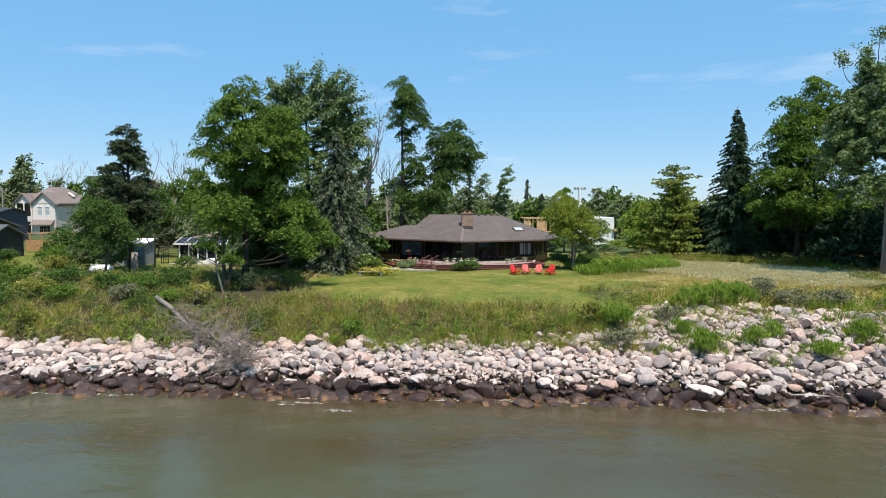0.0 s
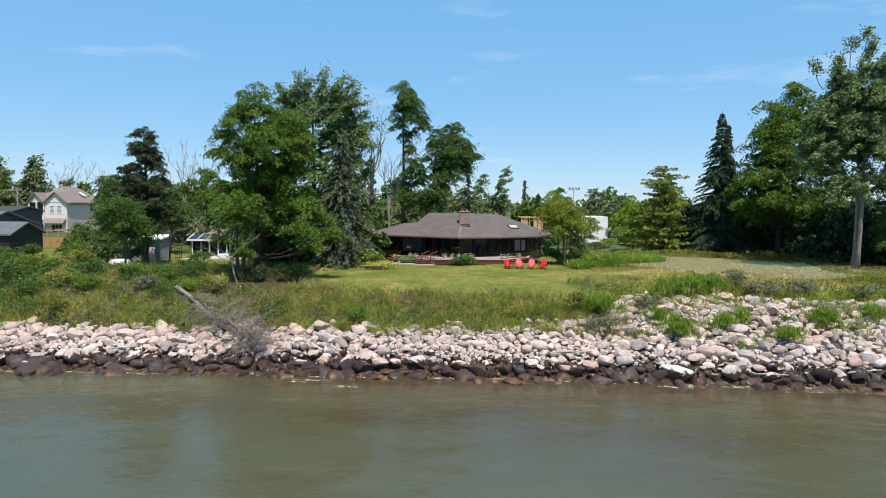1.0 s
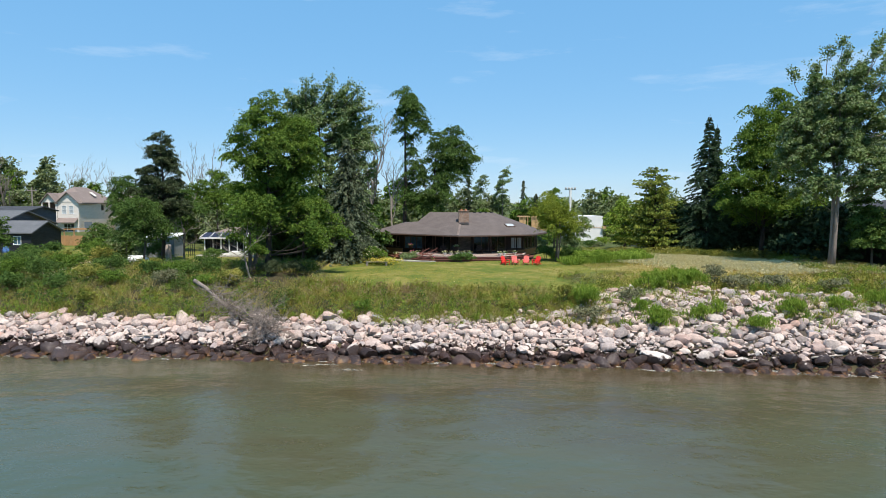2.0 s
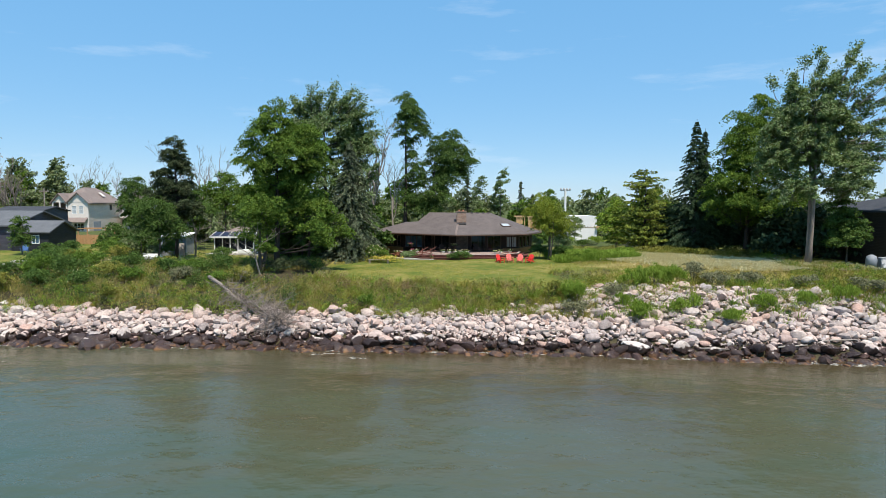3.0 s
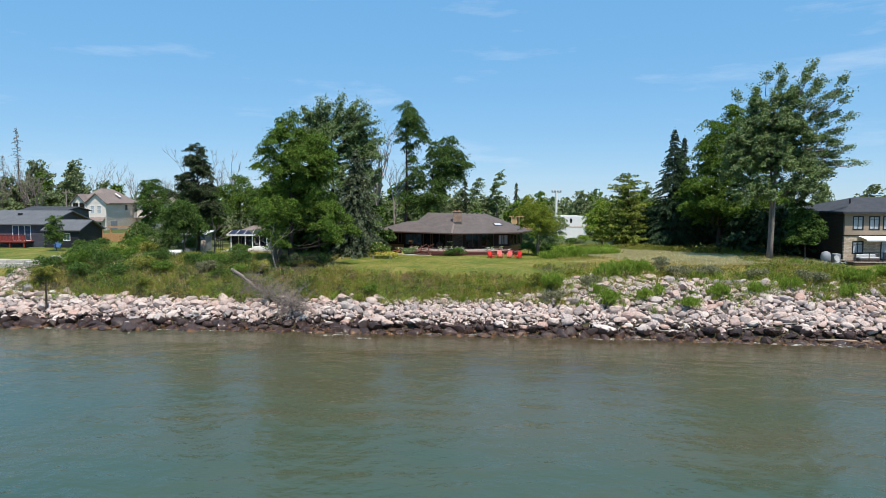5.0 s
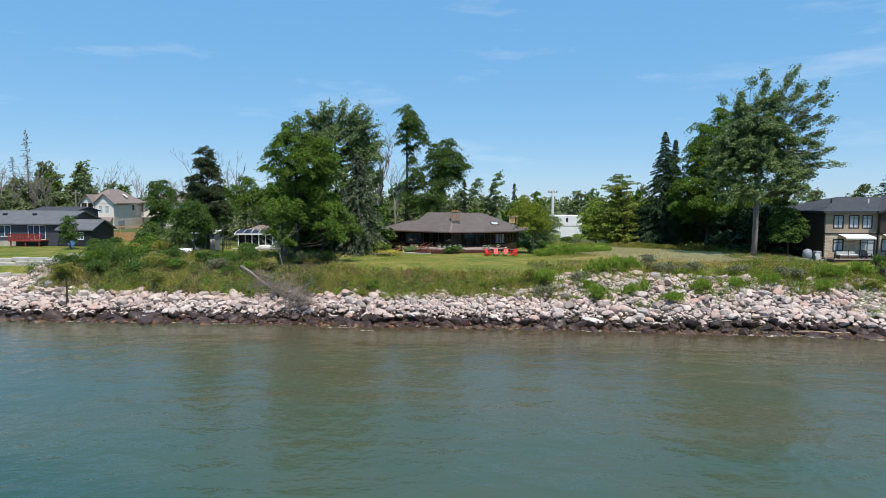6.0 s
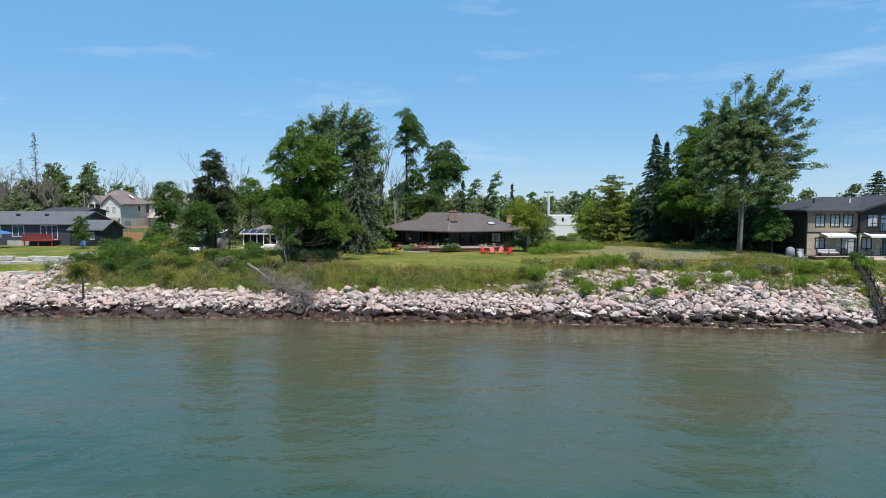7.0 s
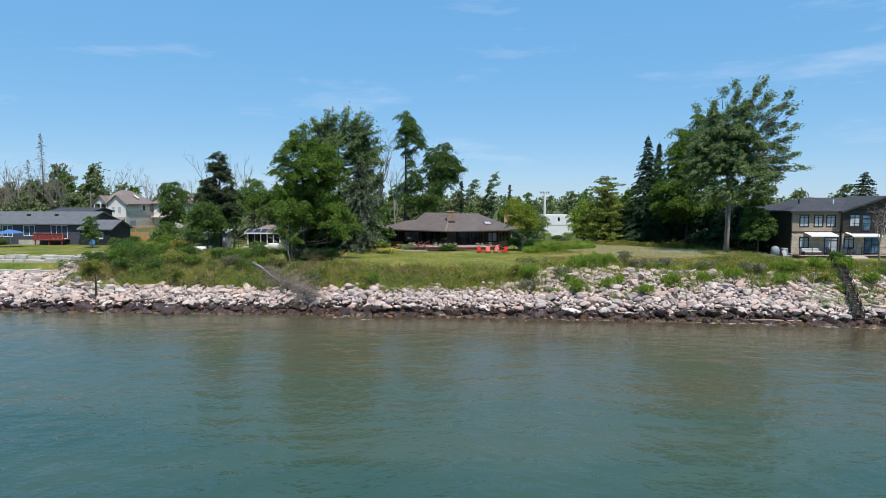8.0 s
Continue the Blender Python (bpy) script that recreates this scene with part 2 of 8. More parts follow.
M = {
    "rock": rock_material("boulder_stone", True),
    "rock_fill": rock_material("riprap_stone", False),
    "water": water_material(),
    "lawn": ground_material("mown_lawn", [(0.34, (0.048, 0.080, 0.012)), (0.45, (0.092, 0.125, 0.020)), (0.53, (0.165, 0.162, 0.035)), (0.62, (0.28, 0.225, 0.080))]),
    "soil": ground_material("bank_soil", [(0.3, (0.028, 0.024, 0.014)), (0.5, (0.06, 0.052, 0.028)), (0.7, (0.10, 0.085, 0.05))], 0.5),
    "meadow": ground_material("dry_meadow", [(0.3, (0.15, 0.145, 0.03)), (0.5, (0.29, 0.24, 0.085)), (0.7, (0.45, 0.36, 0.17))], 0.3),
    # rubble and dirt under the rocks, darkened to carry the shadow of the gaps
    "rubble": ground_material("gap_shade_rubble", [(0.3, (0.035, 0.030, 0.024)), (0.5, (0.085, 0.072, 0.060)), (0.7, (0.16, 0.135, 0.115))], 0.8, 6.0, 1.0),
    "far_ground": ground_material("far_fields", [(0.3, (0.05, 0.075, 0.02)), (0.7, (0.11, 0.12, 0.04))], 0.03),
    "lakebed": grained("lakebed_sand", (0.12, 0.09, 0.05), (0.2, 0.16, 0.1), 0.5),
    "bark": grained("grey_bark", (0.055, 0.045, 0.036), (0.16, 0.135, 0.11), 4, 0.95, (1, 1, 0.25), 0.6),
    "pale_bark": grained("pale_grey_bark", (0.095, 0.085, 0.075), (0.22, 0.20, 0.18), 4, 0.95, (1, 1, 0.25), 0.6),
    "bark_dark": grained("dark_bark", (0.022, 0.018, 0.014), (0.065, 0.052, 0.042), 4, 0.95, (1, 1, 0.25), 0.6),
    "deadwood": grained("weathered_deadwood", (0.20, 0.165, 0.14), (0.38, 0.33, 0.285), 4, 0.95, (1, 1, 0.3), 0.4),
    "dead_bark": grained("grey_dead_bark", (0.15, 0.122, 0.105), (0.30, 0.25, 0.215), 4, 0.95, (1, 1, 0.3), 0.4),
    "driftwood": grained("bleached_driftwood", (0.24, 0.205, 0.17), (0.44, 0.385, 0.33), 5, 0.9, (1, 1, 0.3), 0.3),
    "log_tan": grained("weathered_tan_log", (0.21, 0.145, 0.10), (0.36, 0.265, 0.19), 4, 0.9, (1, 1, 0.3), 0.3),
    "leaf_locust": foliage("leaf_fresh_green", (0.034, 0.074, 0.012), (0.088, 0.156, 0.022), (0.200, 0.270, 0.044), 0.30),
    "leaf_fresh": foliage("leaf_bright_green", (0.080, 0.150, 0.020), (0.185, 0.280, 0.038), (0.330, 0.400, 0.075), 0.46),
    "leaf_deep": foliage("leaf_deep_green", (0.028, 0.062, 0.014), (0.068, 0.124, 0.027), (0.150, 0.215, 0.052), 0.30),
    "leaf_silver": foliage("leaf_silver_green", (0.058, 0.108, 0.034), (0.145, 0.212, 0.076), (0.360, 0.405, 0.250), 0.34),
    "leaf_yellow": foliage("leaf_yellow_green", (0.085, 0.130, 0.016), (0.190, 0.240, 0.030), (0.330, 0.365, 0.055), 0.35),
    # paler, greyer green: the haze of distance is mixed into this leaf colour
    "leaf_hazy": foliage("leaf_haze_tinted", (0.080, 0.118, 0.050), (0.150, 0.190, 0.085), (0.260, 0.290, 0.150), 0.3),
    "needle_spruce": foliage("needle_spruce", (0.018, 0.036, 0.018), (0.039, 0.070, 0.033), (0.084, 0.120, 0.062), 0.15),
    "needle_silver": foliage("needle_silver_spruce", (0.034, 0.054, 0.028), (0.092, 0.118, 0.068), (0.210, 0.235, 0.155), 0.12),
    "needle_yellow": foliage("needle_yellow_green", (0.060, 0.095, 0.017), (0.160, 0.205, 0.036), (0.320, 0.345, 0.066), 0.3),
    "needle_pine": foliage("needle_pine", (0.026, 0.043, 0.021), (0.056, 0.078, 0.036), (0.110, 0.120, 0.060), 0.18),
    "grass": foliage("grass_blades", (0.110, 0.126, 0.018), (0.300, 0.285, 0.050), (0.530, 0.440, 0.145), 0.35, patch_scale=0.55, patch_gain=1.3),
    "weed": foliage("weed_leaves", (0.056, 0.088, 0.015), (0.178, 0.192, 0.036), (0.385, 0.335, 0.094), 0.34, patch_scale=0.5, patch_gain=1.3),
    "weed_grey": foliage("weed_grey_leaves", (0.088, 0.100, 0.050), (0.160, 0.165, 0.090), (0.260, 0.245, 0.155), 0.2),
    "weed_brown": foliage("seed_heads", (0.130, 0.084, 0.048), (0.260, 0.178, 0.105), (0.400, 0.300, 0.190), 0.25),
    "straw": foliage("dry_straw", (0.240, 0.190, 0.075), (0.380, 0.310, 0.130), (0.520, 0.450, 0.220), 0.3),
    "bloom_white": foliage("white_blooms", (0.540, 0.465, 0.250), (0.710, 0.640, 0.400), (0.810, 0.760, 0.560), 0.2),
    "bloom_yellow": foliage("yellow_blooms", (0.45, 0.33, 0.04), (0.6, 0.47, 0.08), (0.7, 0.6, 0.2), 0.2),
    "bloom_pink": foliage("pink_blooms", (0.6, 0.05, 0.2), (0.75, 0.1, 0.3), (0.8, 0.25, 0.4), 0.2),
    "shingle": shingle_material("brown_grey_shingle", (0.082, 0.068, 0.064), (0.155, 0.130, 0.122)),
    "shingle_grey": shingle_material("slate_grey_shingle", (0.085, 0.09, 0.098), (0.15, 0.155, 0.165)),
    "shingle_taupe": shingle_material("taupe_shingle", (0.17, 0.135, 0.12), (0.26, 0.21, 0.19)),
    "shingle_dark": shingle_material("charcoal_shingle", (0.035, 0.037, 0.043), (0.075, 0.078, 0.088)),
    "wood_dark": grained("dark_stained_wood", (0.012, 0.007, 0.006), (0.032, 0.018, 0.014), 3, 0.7, (1, 1, 0.2)),
    "wood_cedar": grained("cedar_panel", (0.20, 0.095, 0.035), (0.34, 0.18, 0.07), 3, 0.6, (3, 3, 0.4)),
    "deck_red": grained("red_stained_deck", (0.10, 0.032, 0.024), (0.19, 0.068, 0.05), 3, 0.7, (0.4, 1, 3)),
    "deck_pale": grained("sun_bleached_deck_edge", (0.42, 0.33, 0.28), (0.6, 0.5, 0.44), 3, 0.8, (0.4, 1, 3)),
    "deck_worn": grained("sun_bleached_deck_boards", (0.27, 0.185, 0.155), (0.46, 0.36, 0.31), 3, 0.8, (0.4, 1, 3)),
    "red_plastic": grained("faded_red_paint", (0.62, 0.028, 0.022), (0.80, 0.055, 0.045), 2.5, 0.4, bump=0.05),
    "chair_faded": grained("sun_faded_red_paint", (0.72, 0.10, 0.085), (0.85, 0.22, 0.19), 2.5, 0.45, bump=0.05),
    "glass": glass_material("window_glass", (0.006, 0.008, 0.010)),
    "glass_blue": glass_material("bright_window_glass", (0.05, 0.09, 0.13)),
    "glass_slate": glass_material("slate_window_glass", (0.028, 0.040, 0.060), 0.08),
    "barn_red": grained("barn_red_paint", (0.20, 0.030, 0.024), (0.31, 0.055, 0.042), 3, 0.6),
    "glass_dusk": glass_material("dark_roof_glass", (0.010, 0.013, 0.030), 0.45),
    "curtain": grained("pale_curtain_glass", (0.30, 0.33, 0.36), (0.55, 0.58, 0.6), 2.5, 0.15, (6, 1, 0.3), 0.0),
    "frame_dark": grained("black_window_frame", (0.012, 0.012, 0.014), (0.025, 0.025, 0.028), 4, 0.5, bump=0.05),
    "frame_brown": grained("brown_window_frame", (0.06, 0.035, 0.025), (0.11, 0.065, 0.045), 4, 0.5, bump=0.05),
    "white_paint": grained("white_paint", (0.72, 0.72, 0.70), (0.82, 0.82, 0.80), 2, 0.55, bump=0.05),
    "house_wrap": grained("white_sheathing", (0.70, 0.70, 0.70), (0.84, 0.84, 0.84), 1.2, 0.6, bump=0.1),
    "cream_paint": grained("cream_paint", (0.66, 0.60, 0.55), (0.76, 0.70, 0.64), 2, 0.6, bump=0.05),
    "beige_siding": siding_material("beige_siding", (0.62, 0.52, 0.45), (0.72, 0.61, 0.53)),
    "navy_siding": siding_material("slate_blue_siding", (0.055, 0.058, 0.078), (0.085, 0.088, 0.112)),
    "black_siding": siding_material("charcoal_siding", (0.016, 0.018, 0.024), (0.03, 0.033, 0.042)),
    "taupe_stucco": grained("taupe_stucco", (0.27, 0.21, 0.155), (0.35, 0.275, 0.205), 2, 0.9),
    "brown_siding": siding_material("brown_siding", (0.035, 0.028, 0.024), (0.06, 0.048, 0.04)),
    "stone_veneer": masonry_material("stone_veneer", (0.44, 0.34, 0.24), (0.62, 0.52, 0.40), (0.30, 0.26, 0.21), 0.45, 0.17),
    "brick_chimney": masonry_material("brown_brick", (0.24, 0.13, 0.085), (0.33, 0.2, 0.14), (0.34, 0.3, 0.26), 0.22, 0.075),
    "pier_stone": masonry_material("brown_pier_stone", (0.10, 0.078, 0.064), (0.16, 0.125, 0.10), (0.08, 0.065, 0.055), 0.4, 0.14),
    "limestone": grained("cut_limestone", (0.28, 0.262, 0.235), (0.54, 0.51, 0.46), 1.2, 0.9, (1, 1, 1), 0.8),
    "steel": grained("galvanised_steel", (0.45, 0.46, 0.47), (0.62, 0.63, 0.64), 2, 0.4, (1, 1, 0.3), 0.05, 0.7),
    "plywood": grained("raw_plywood", (0.48, 0.30, 0.14), (0.64, 0.44, 0.24), 2, 0.8, (0.4, 1, 2)),
    "fence_wood": grained("new_fence_wood", (0.36, 0.19, 0.085), (0.52, 0.31, 0.16), 2, 0.8, (3, 3, 0.4)),
    "grey_panel": grained("grey_blue_panel", (0.20, 0.22, 0.25), (0.30, 0.32, 0.35), 2, 0.6),
    "awning": grained("white_awning_canvas", (0.74, 0.73, 0.71), (0.84, 0.83, 0.81), 2, 0.8, bump=0.1),
    "blue_fabric": grained("blue_canvas", (0.05, 0.12, 0.30), (0.08, 0.18, 0.42), 2, 0.8),
    "foam": foam_material(),
    "terracotta": grained("terracotta", (0.36, 0.15, 0.08), (0.48, 0.22, 0.13), 3, 0.8),
    "grey_plastic": grained("grey_cover", (0.36, 0.36, 0.36), (0.5, 0.5, 0.5), 2, 0.6),
    "brick_far": masonry_material("salmon_brick", (0.42, 0.22, 0.15), (0.52, 0.3, 0.21), (0.45, 0.4, 0.35), 0.3, 0.1),
    "black_tyre": grained("black_rubber", (0.012, 0.012, 0.012), (0.03, 0.03, 0.03), 4, 0.8),
}


# ---- mesh helpers ----
class MB:
    """Collects points and faces for one mesh."""

    def __init__(self):
        self.v, self.f, self.smooth = [], [], False

    def face(self, pts):
        n = len(self.v)
        self.v += [tuple(p) for p in pts]
        self.f.append(tuple(range(n, n + len(pts))))
        return self

    def box(self, x0, y0, z0, x1, y1, z1, bevel=0.0):
        if bevel:
            b = min(bevel, (x1 - x0) / 3, (y1 - y0) / 3, (z1 - z0) / 3)
            n = len(self.v)
            for z, i in ((z0, b), (z0 + b, 0), (z1 - b, 0), (z1, b)):
                xa, xb, ya, yb = x0 + i, x1 - i, y0 + i, y1 - i
                c = b if i == 0 else b * 0.3
                self.v += [(xa + c, ya, z), (xb - c, ya, z), (xb, ya + c, z), (xb, yb - c, z), (xb - c, yb, z), (xa + c, yb, z), (xa, yb - c, z), (xa, ya + c, z)]
            for k in range(3):
                for i in range(8):
                    j = (i + 1) % 8
                    self.f.append((n + 8 * k + i, n + 8 * k + j, n + 8 * k + 8 + j, n + 8 * k + 8 + i))
            self.f.append(tuple(n + i for i in range(7, -1, -1)))
            self.f.append(tuple(n + 24 + i for i in range(8)))
            return self
        n = len(self.v)
        self.v += [(x0, y0, z0), (x1, y0, z0), (x1, y1, z0), (x0, y1, z0), (x0, y0, z1), (x1, y0, z1), (x1, y1, z1), (x0, y1, z1)]
        self.f += [tuple(n + i for i in q) for q in ((3, 2, 1, 0), (4, 5, 6, 7), (0, 1, 5, 4), (1, 2, 6, 5), (2, 3, 7, 6), (3, 0, 4, 7))]
        return self

    def tube(self, pts, radii, sides=6, cap=True):
        pts = [Vector(p) for p in pts]
        n0 = len(self.v)
        for i, (p, r) in enumerate(zip(pts, radii)):
            d = (pts[min(i + 1, len(pts) - 1)] - pts[max(i - 1, 0)])
            d = d.normalized() if d.length > 1e-6 else Vector((0, 0, 1))
            a = d.cross(Vector((1, 0, 0) if abs(d.x) < 0.8 else (0, 1, 0))).normalized()
            b = d.cross(a)
            for k in range(sides):
                t = 2 * math.pi * k / sides
                self.v.append(tuple(p + (a * math.cos(t) + b * math.sin(t)) * r))
        for i in range(len(pts) - 1):
            for k in range(sides):
                q, w = n0 + i * sides, (k + 1) % sides
                self.f.append((q + k, q + w, q + sides + w, q + sides + k))
        if cap:
            self.f.append(tuple(n0 + k for k in range(sides - 1, -1, -1)))
            self.f.append(tuple(n0 + (len(pts) - 1) * sides + k for k in range(sides)))
        return self

    def slab(self, pts, thick):
        """A flat or sloping polygon with thickness below it."""
        n, k = len(self.v), len(pts)
        self.v += [tuple(p) for p in pts] + [(p[0], p[1], p[2] - thick) for p in pts]
        self.f.append(tuple(n + i for i in range(k)))
        self.f.append(tuple(n + k + i for i in range(k - 1, -1, -1)))
        for i in range(k):
            j = (i + 1) % k
            self.f.append((n + i, n + k + i, n + k + j, n + j))
        return self

    def wall(self, x0, x1, z0, z1, y0, y1, holes=()):
        """A wall in the x-z plane between y0 and y1 with holes (xa, xb, za, zb), as one welded shell."""
        xs = sorted({x0, x1, *(h[0] for h in holes), *(h[1] for h in holes)})
        zs = sorted({z0, z1, *(h[2] for h in holes), *(h[3] for h in holes)})
        full = {}
        for i in range(len(xs) - 1):
            for k in range(len(zs) - 1):
                cx, cz = (xs[i] + xs[i + 1]) / 2, (zs[k] + zs[k + 1]) / 2
                full[i, k] = not any(h[0] < cx < h[1] and h[2] < cz < h[3] for h in holes)
        ids = {}

        def at(i, k, back):
            key = (i, k, back)
            if key not in ids:
                ids[key] = len(self.v)
                self.v.append((xs[i], y1 if back else y0, zs[k]))
            return ids[key]

        for (i, k), there in full.items():
            if not there:
                continue
            self.f.append((at(i, k, 0), at(i + 1, k, 0), at(i + 1, k + 1, 0), at(i, k + 1, 0)))
            self.f.append((at(i, k + 1, 1), at(i + 1, k + 1, 1), at(i + 1, k, 1), at(i, k, 1)))
            for di, dk, a, b in ((-1, 0, (i, k + 1), (i, k)), (1, 0, (i + 1, k), (i + 1, k + 1)), (0, -1, (i, k), (i + 1, k)), (0, 1, (i + 1, k + 1), (i, k + 1))):
                if not full.get((i + di, k + dk), False):
                    self.f.append((at(*b, 0), at(*a, 0), at(*a, 1), at(*b, 1)))
        return self

    def mesh(self, name, mat):
        me = bpy.data.meshes.new(name)
        me.from_pydata(self.v, [], self.f)
        if self.smooth:
            me.polygons.foreach_set("use_smooth", [True] * len(me.polygons))
        me.materials.append(mat)
        me.update()
        return me


def quads_mesh(name, verts, mat):
    """A mesh of separate four-cornered faces from an array (n, 4, 3)."""
    n = len(verts)
    me = bpy.data.meshes.new(name)
    me.vertices.add(n * 4)
    me.vertices.foreach_set("co", np.asarray(verts, dtype=np.float32).ravel())
    me.loops.add(n * 4)
    me.loops.foreach_set("vertex_index", np.arange(n * 4, dtype=np.int32))
    me.polygons.add(n)
    me.polygons.foreach_set("loop_start", np.arange(0, n * 4, 4, dtype=np.int32))
    me.materials.append(mat)
    me.update(calc_edges=True)
    me.validate()
    return me


def part(name, data, mat, parent, label=""):
    """Links a mesh (or MB) as one part under a thing or a part."""
    me = data.mesh(name, mat) if isinstance(data, MB) else data
    ob = new(name, me)
    ob.parent = parent
    return tagged(ob, label)


def thing(name, label, category, m=None, group="", kind=""):
    ob = new(name)
    ob.empty_display_size = 0.2
    if m is not None:
        ob.matrix_basis = m
    return tagged(ob, label, category, group, kind)


def solid(name, data, mat, label, category, group="", kind="", m=None):
    me = data.mesh(name, mat) if isinstance(data, MB) else data
    ob = new(name, me)
    if m is not None:
        ob.matrix_basis = m
    return tagged(ob, label, category, group, kind)


# ---- the lie of the land ----
def shore(x):
    x = np.clip(x, -75, 75)
    return 36.2 - 0.088 * x - 0.0008 * x * x


def height(x, y):
    """Height of the ground at x, y (arrays or numbers)."""
    x, y = np.asarray(x, float), np.asarray(y, float)
    s = y - shore(x)
    bank = np.interp(s, [-60, -8, 0, 1, 2, 4, 6, 8, 10, 14, 25, 90], [-6, -2.2, -0.25, 0.45, 1.1, 2.2, 3.2, 3.95, 4.3, 4.5, 4.62, 4.7])
    terrace = np.interp(s, [-60, -8, 0, 1, 3, 11, 12.3, 12.4, 14.6, 14.9, 25, 90], [-6, -2.2, -0.25, 0.4, 1.1, 2.5, 2.75, 3.7, 3.75, 4.6, 4.75, 4.8])
    k = np.clip((-40.0 - x) / 2.0, 0, 1)
    rolls = 0.10 * np.sin(x * 0.35 + 1.3) * np.sin(y * 0.27) * np.clip(s / 6, 0, 1) * (1 - k) * np.clip((120 - y) / 60, 0.0, 1)
    return bank * (1 - k) + terrace * k + rolls


def ground_sheet():
    xs = np.unique(np.r_[-2500, -1400, -700, -350, -220, np.arange(-150, 151, 1.0), 220, 350, 700, 1400, 2500])
    ys = np.unique(np.r_[-900, -400, -150, -60, 0, 15, np.arange(24, 34, 2.0), np.arange(34, 56, 0.5), np.arange(56, 130, 1.5), 150, 200, 300, 500, 900, 1600, 3000])
    gx, gy = np.meshgrid(xs, ys)
    gz = height(gx, gy)
    v = np.stack([gx, gy, gz], -1).reshape(-1, 3)
    nx, ny = len(xs), len(ys)
    i = np.arange((ny - 1) * nx).reshape(ny - 1, nx)[:, :-1].ravel()
    f = np.stack([i, i + 1, i + nx + 1, i + nx], -1)
    me = bpy.data.meshes.new("ground")
    me.from_pydata(v.tolist(), [], f.tolist())
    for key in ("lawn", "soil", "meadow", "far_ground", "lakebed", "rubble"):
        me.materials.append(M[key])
    c = v[f].mean(1)
    s = c[:, 1] - shore(c[:, 0])
    kind = np.zeros(len(f), int)
    kind[(s < 6.6) & (c[:, 0] > -41)] = 1
    kind[(c[:, 0] < -8.5) & (c[:, 0] > -41) & (s < 24)] = 1
    kind[(c[:, 0] < -41) & (s < 12)] = 1
    edge = 18.5 + 1.6 * np.sin(c[:, 1] * 0.9) + 1.1 * np.sin(c[:, 1] * 2.3 + 1) + 0.16 * (c[:, 1] - 48)
    kind[(c[:, 0] > edge) & (c[:, 0] < 43.5) & (s > 6.6) & (c[:, 1] < 82)] = 2
    kind[c[:, 1] > 84] = 3
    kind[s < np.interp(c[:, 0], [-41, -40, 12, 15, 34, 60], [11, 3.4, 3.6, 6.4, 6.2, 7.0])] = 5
    kind[(s < 1.7) & (c[:, 0] > -41)] = 1
    kind[s < -0.5] = 4
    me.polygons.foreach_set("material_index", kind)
    me.polygons.foreach_set("use_smooth", np.ones(len(f), bool))
    me.update()
    return solid("ground", me, None, "gently rising lake bank with mown lawn and dry meadow", "ground", kind="structure")


ground_sheet()


def water_sheet():
    mb = MB()
    mb.face([(-2500, -2500, 0), (2500, -2500, 0), (2500, 46, 0), (-2500, 46, 0)])
    return solid("water", mb, M["water"], "murky green-brown lake water with small ripples", "water", kind="structure")


water_sheet()


# ---- plants ----
def unit(rng, n):
    d = rng.normal(size=(n, 3))
    return d / np.linalg.norm(d, axis=1, keepdims=True)


def leaf_quads(rng, centres, length, width, along=None, spread=1.0, facing=None):
    """Kite-shaped leaves at the centres; along: a shared lean of their axes; facing: where their upper sides tend to look."""
    n = len(centres)
    d = unit(rng, n) * spread
    if along is not None:
        d = d + along
    if facing is None:
        e = np.cross(d, unit(rng, n))
    else:
        e = np.cross(d, facing + unit(rng, n) * 0.55)
    d = d / (np.linalg.norm(d, axis=1, keepdims=True) + 1e-9)
    e = e / (np.linalg.norm(e, axis=1, keepdims=True) + 1e-9)
    up = np.cross(e, d)
    ln = (length * rng.uniform(0.6, 1.3, n))[:, None]
    wd = (width * rng.uniform(0.6, 1.3, n))[:, None]
    a, b = centres - d * ln * 0.5, centres + d * ln * 0.5
    m = centres + up * wd * 0.2
    return np.stack([a, m + e * wd * 0.5, b, m - e * wd * 0.5], 1)


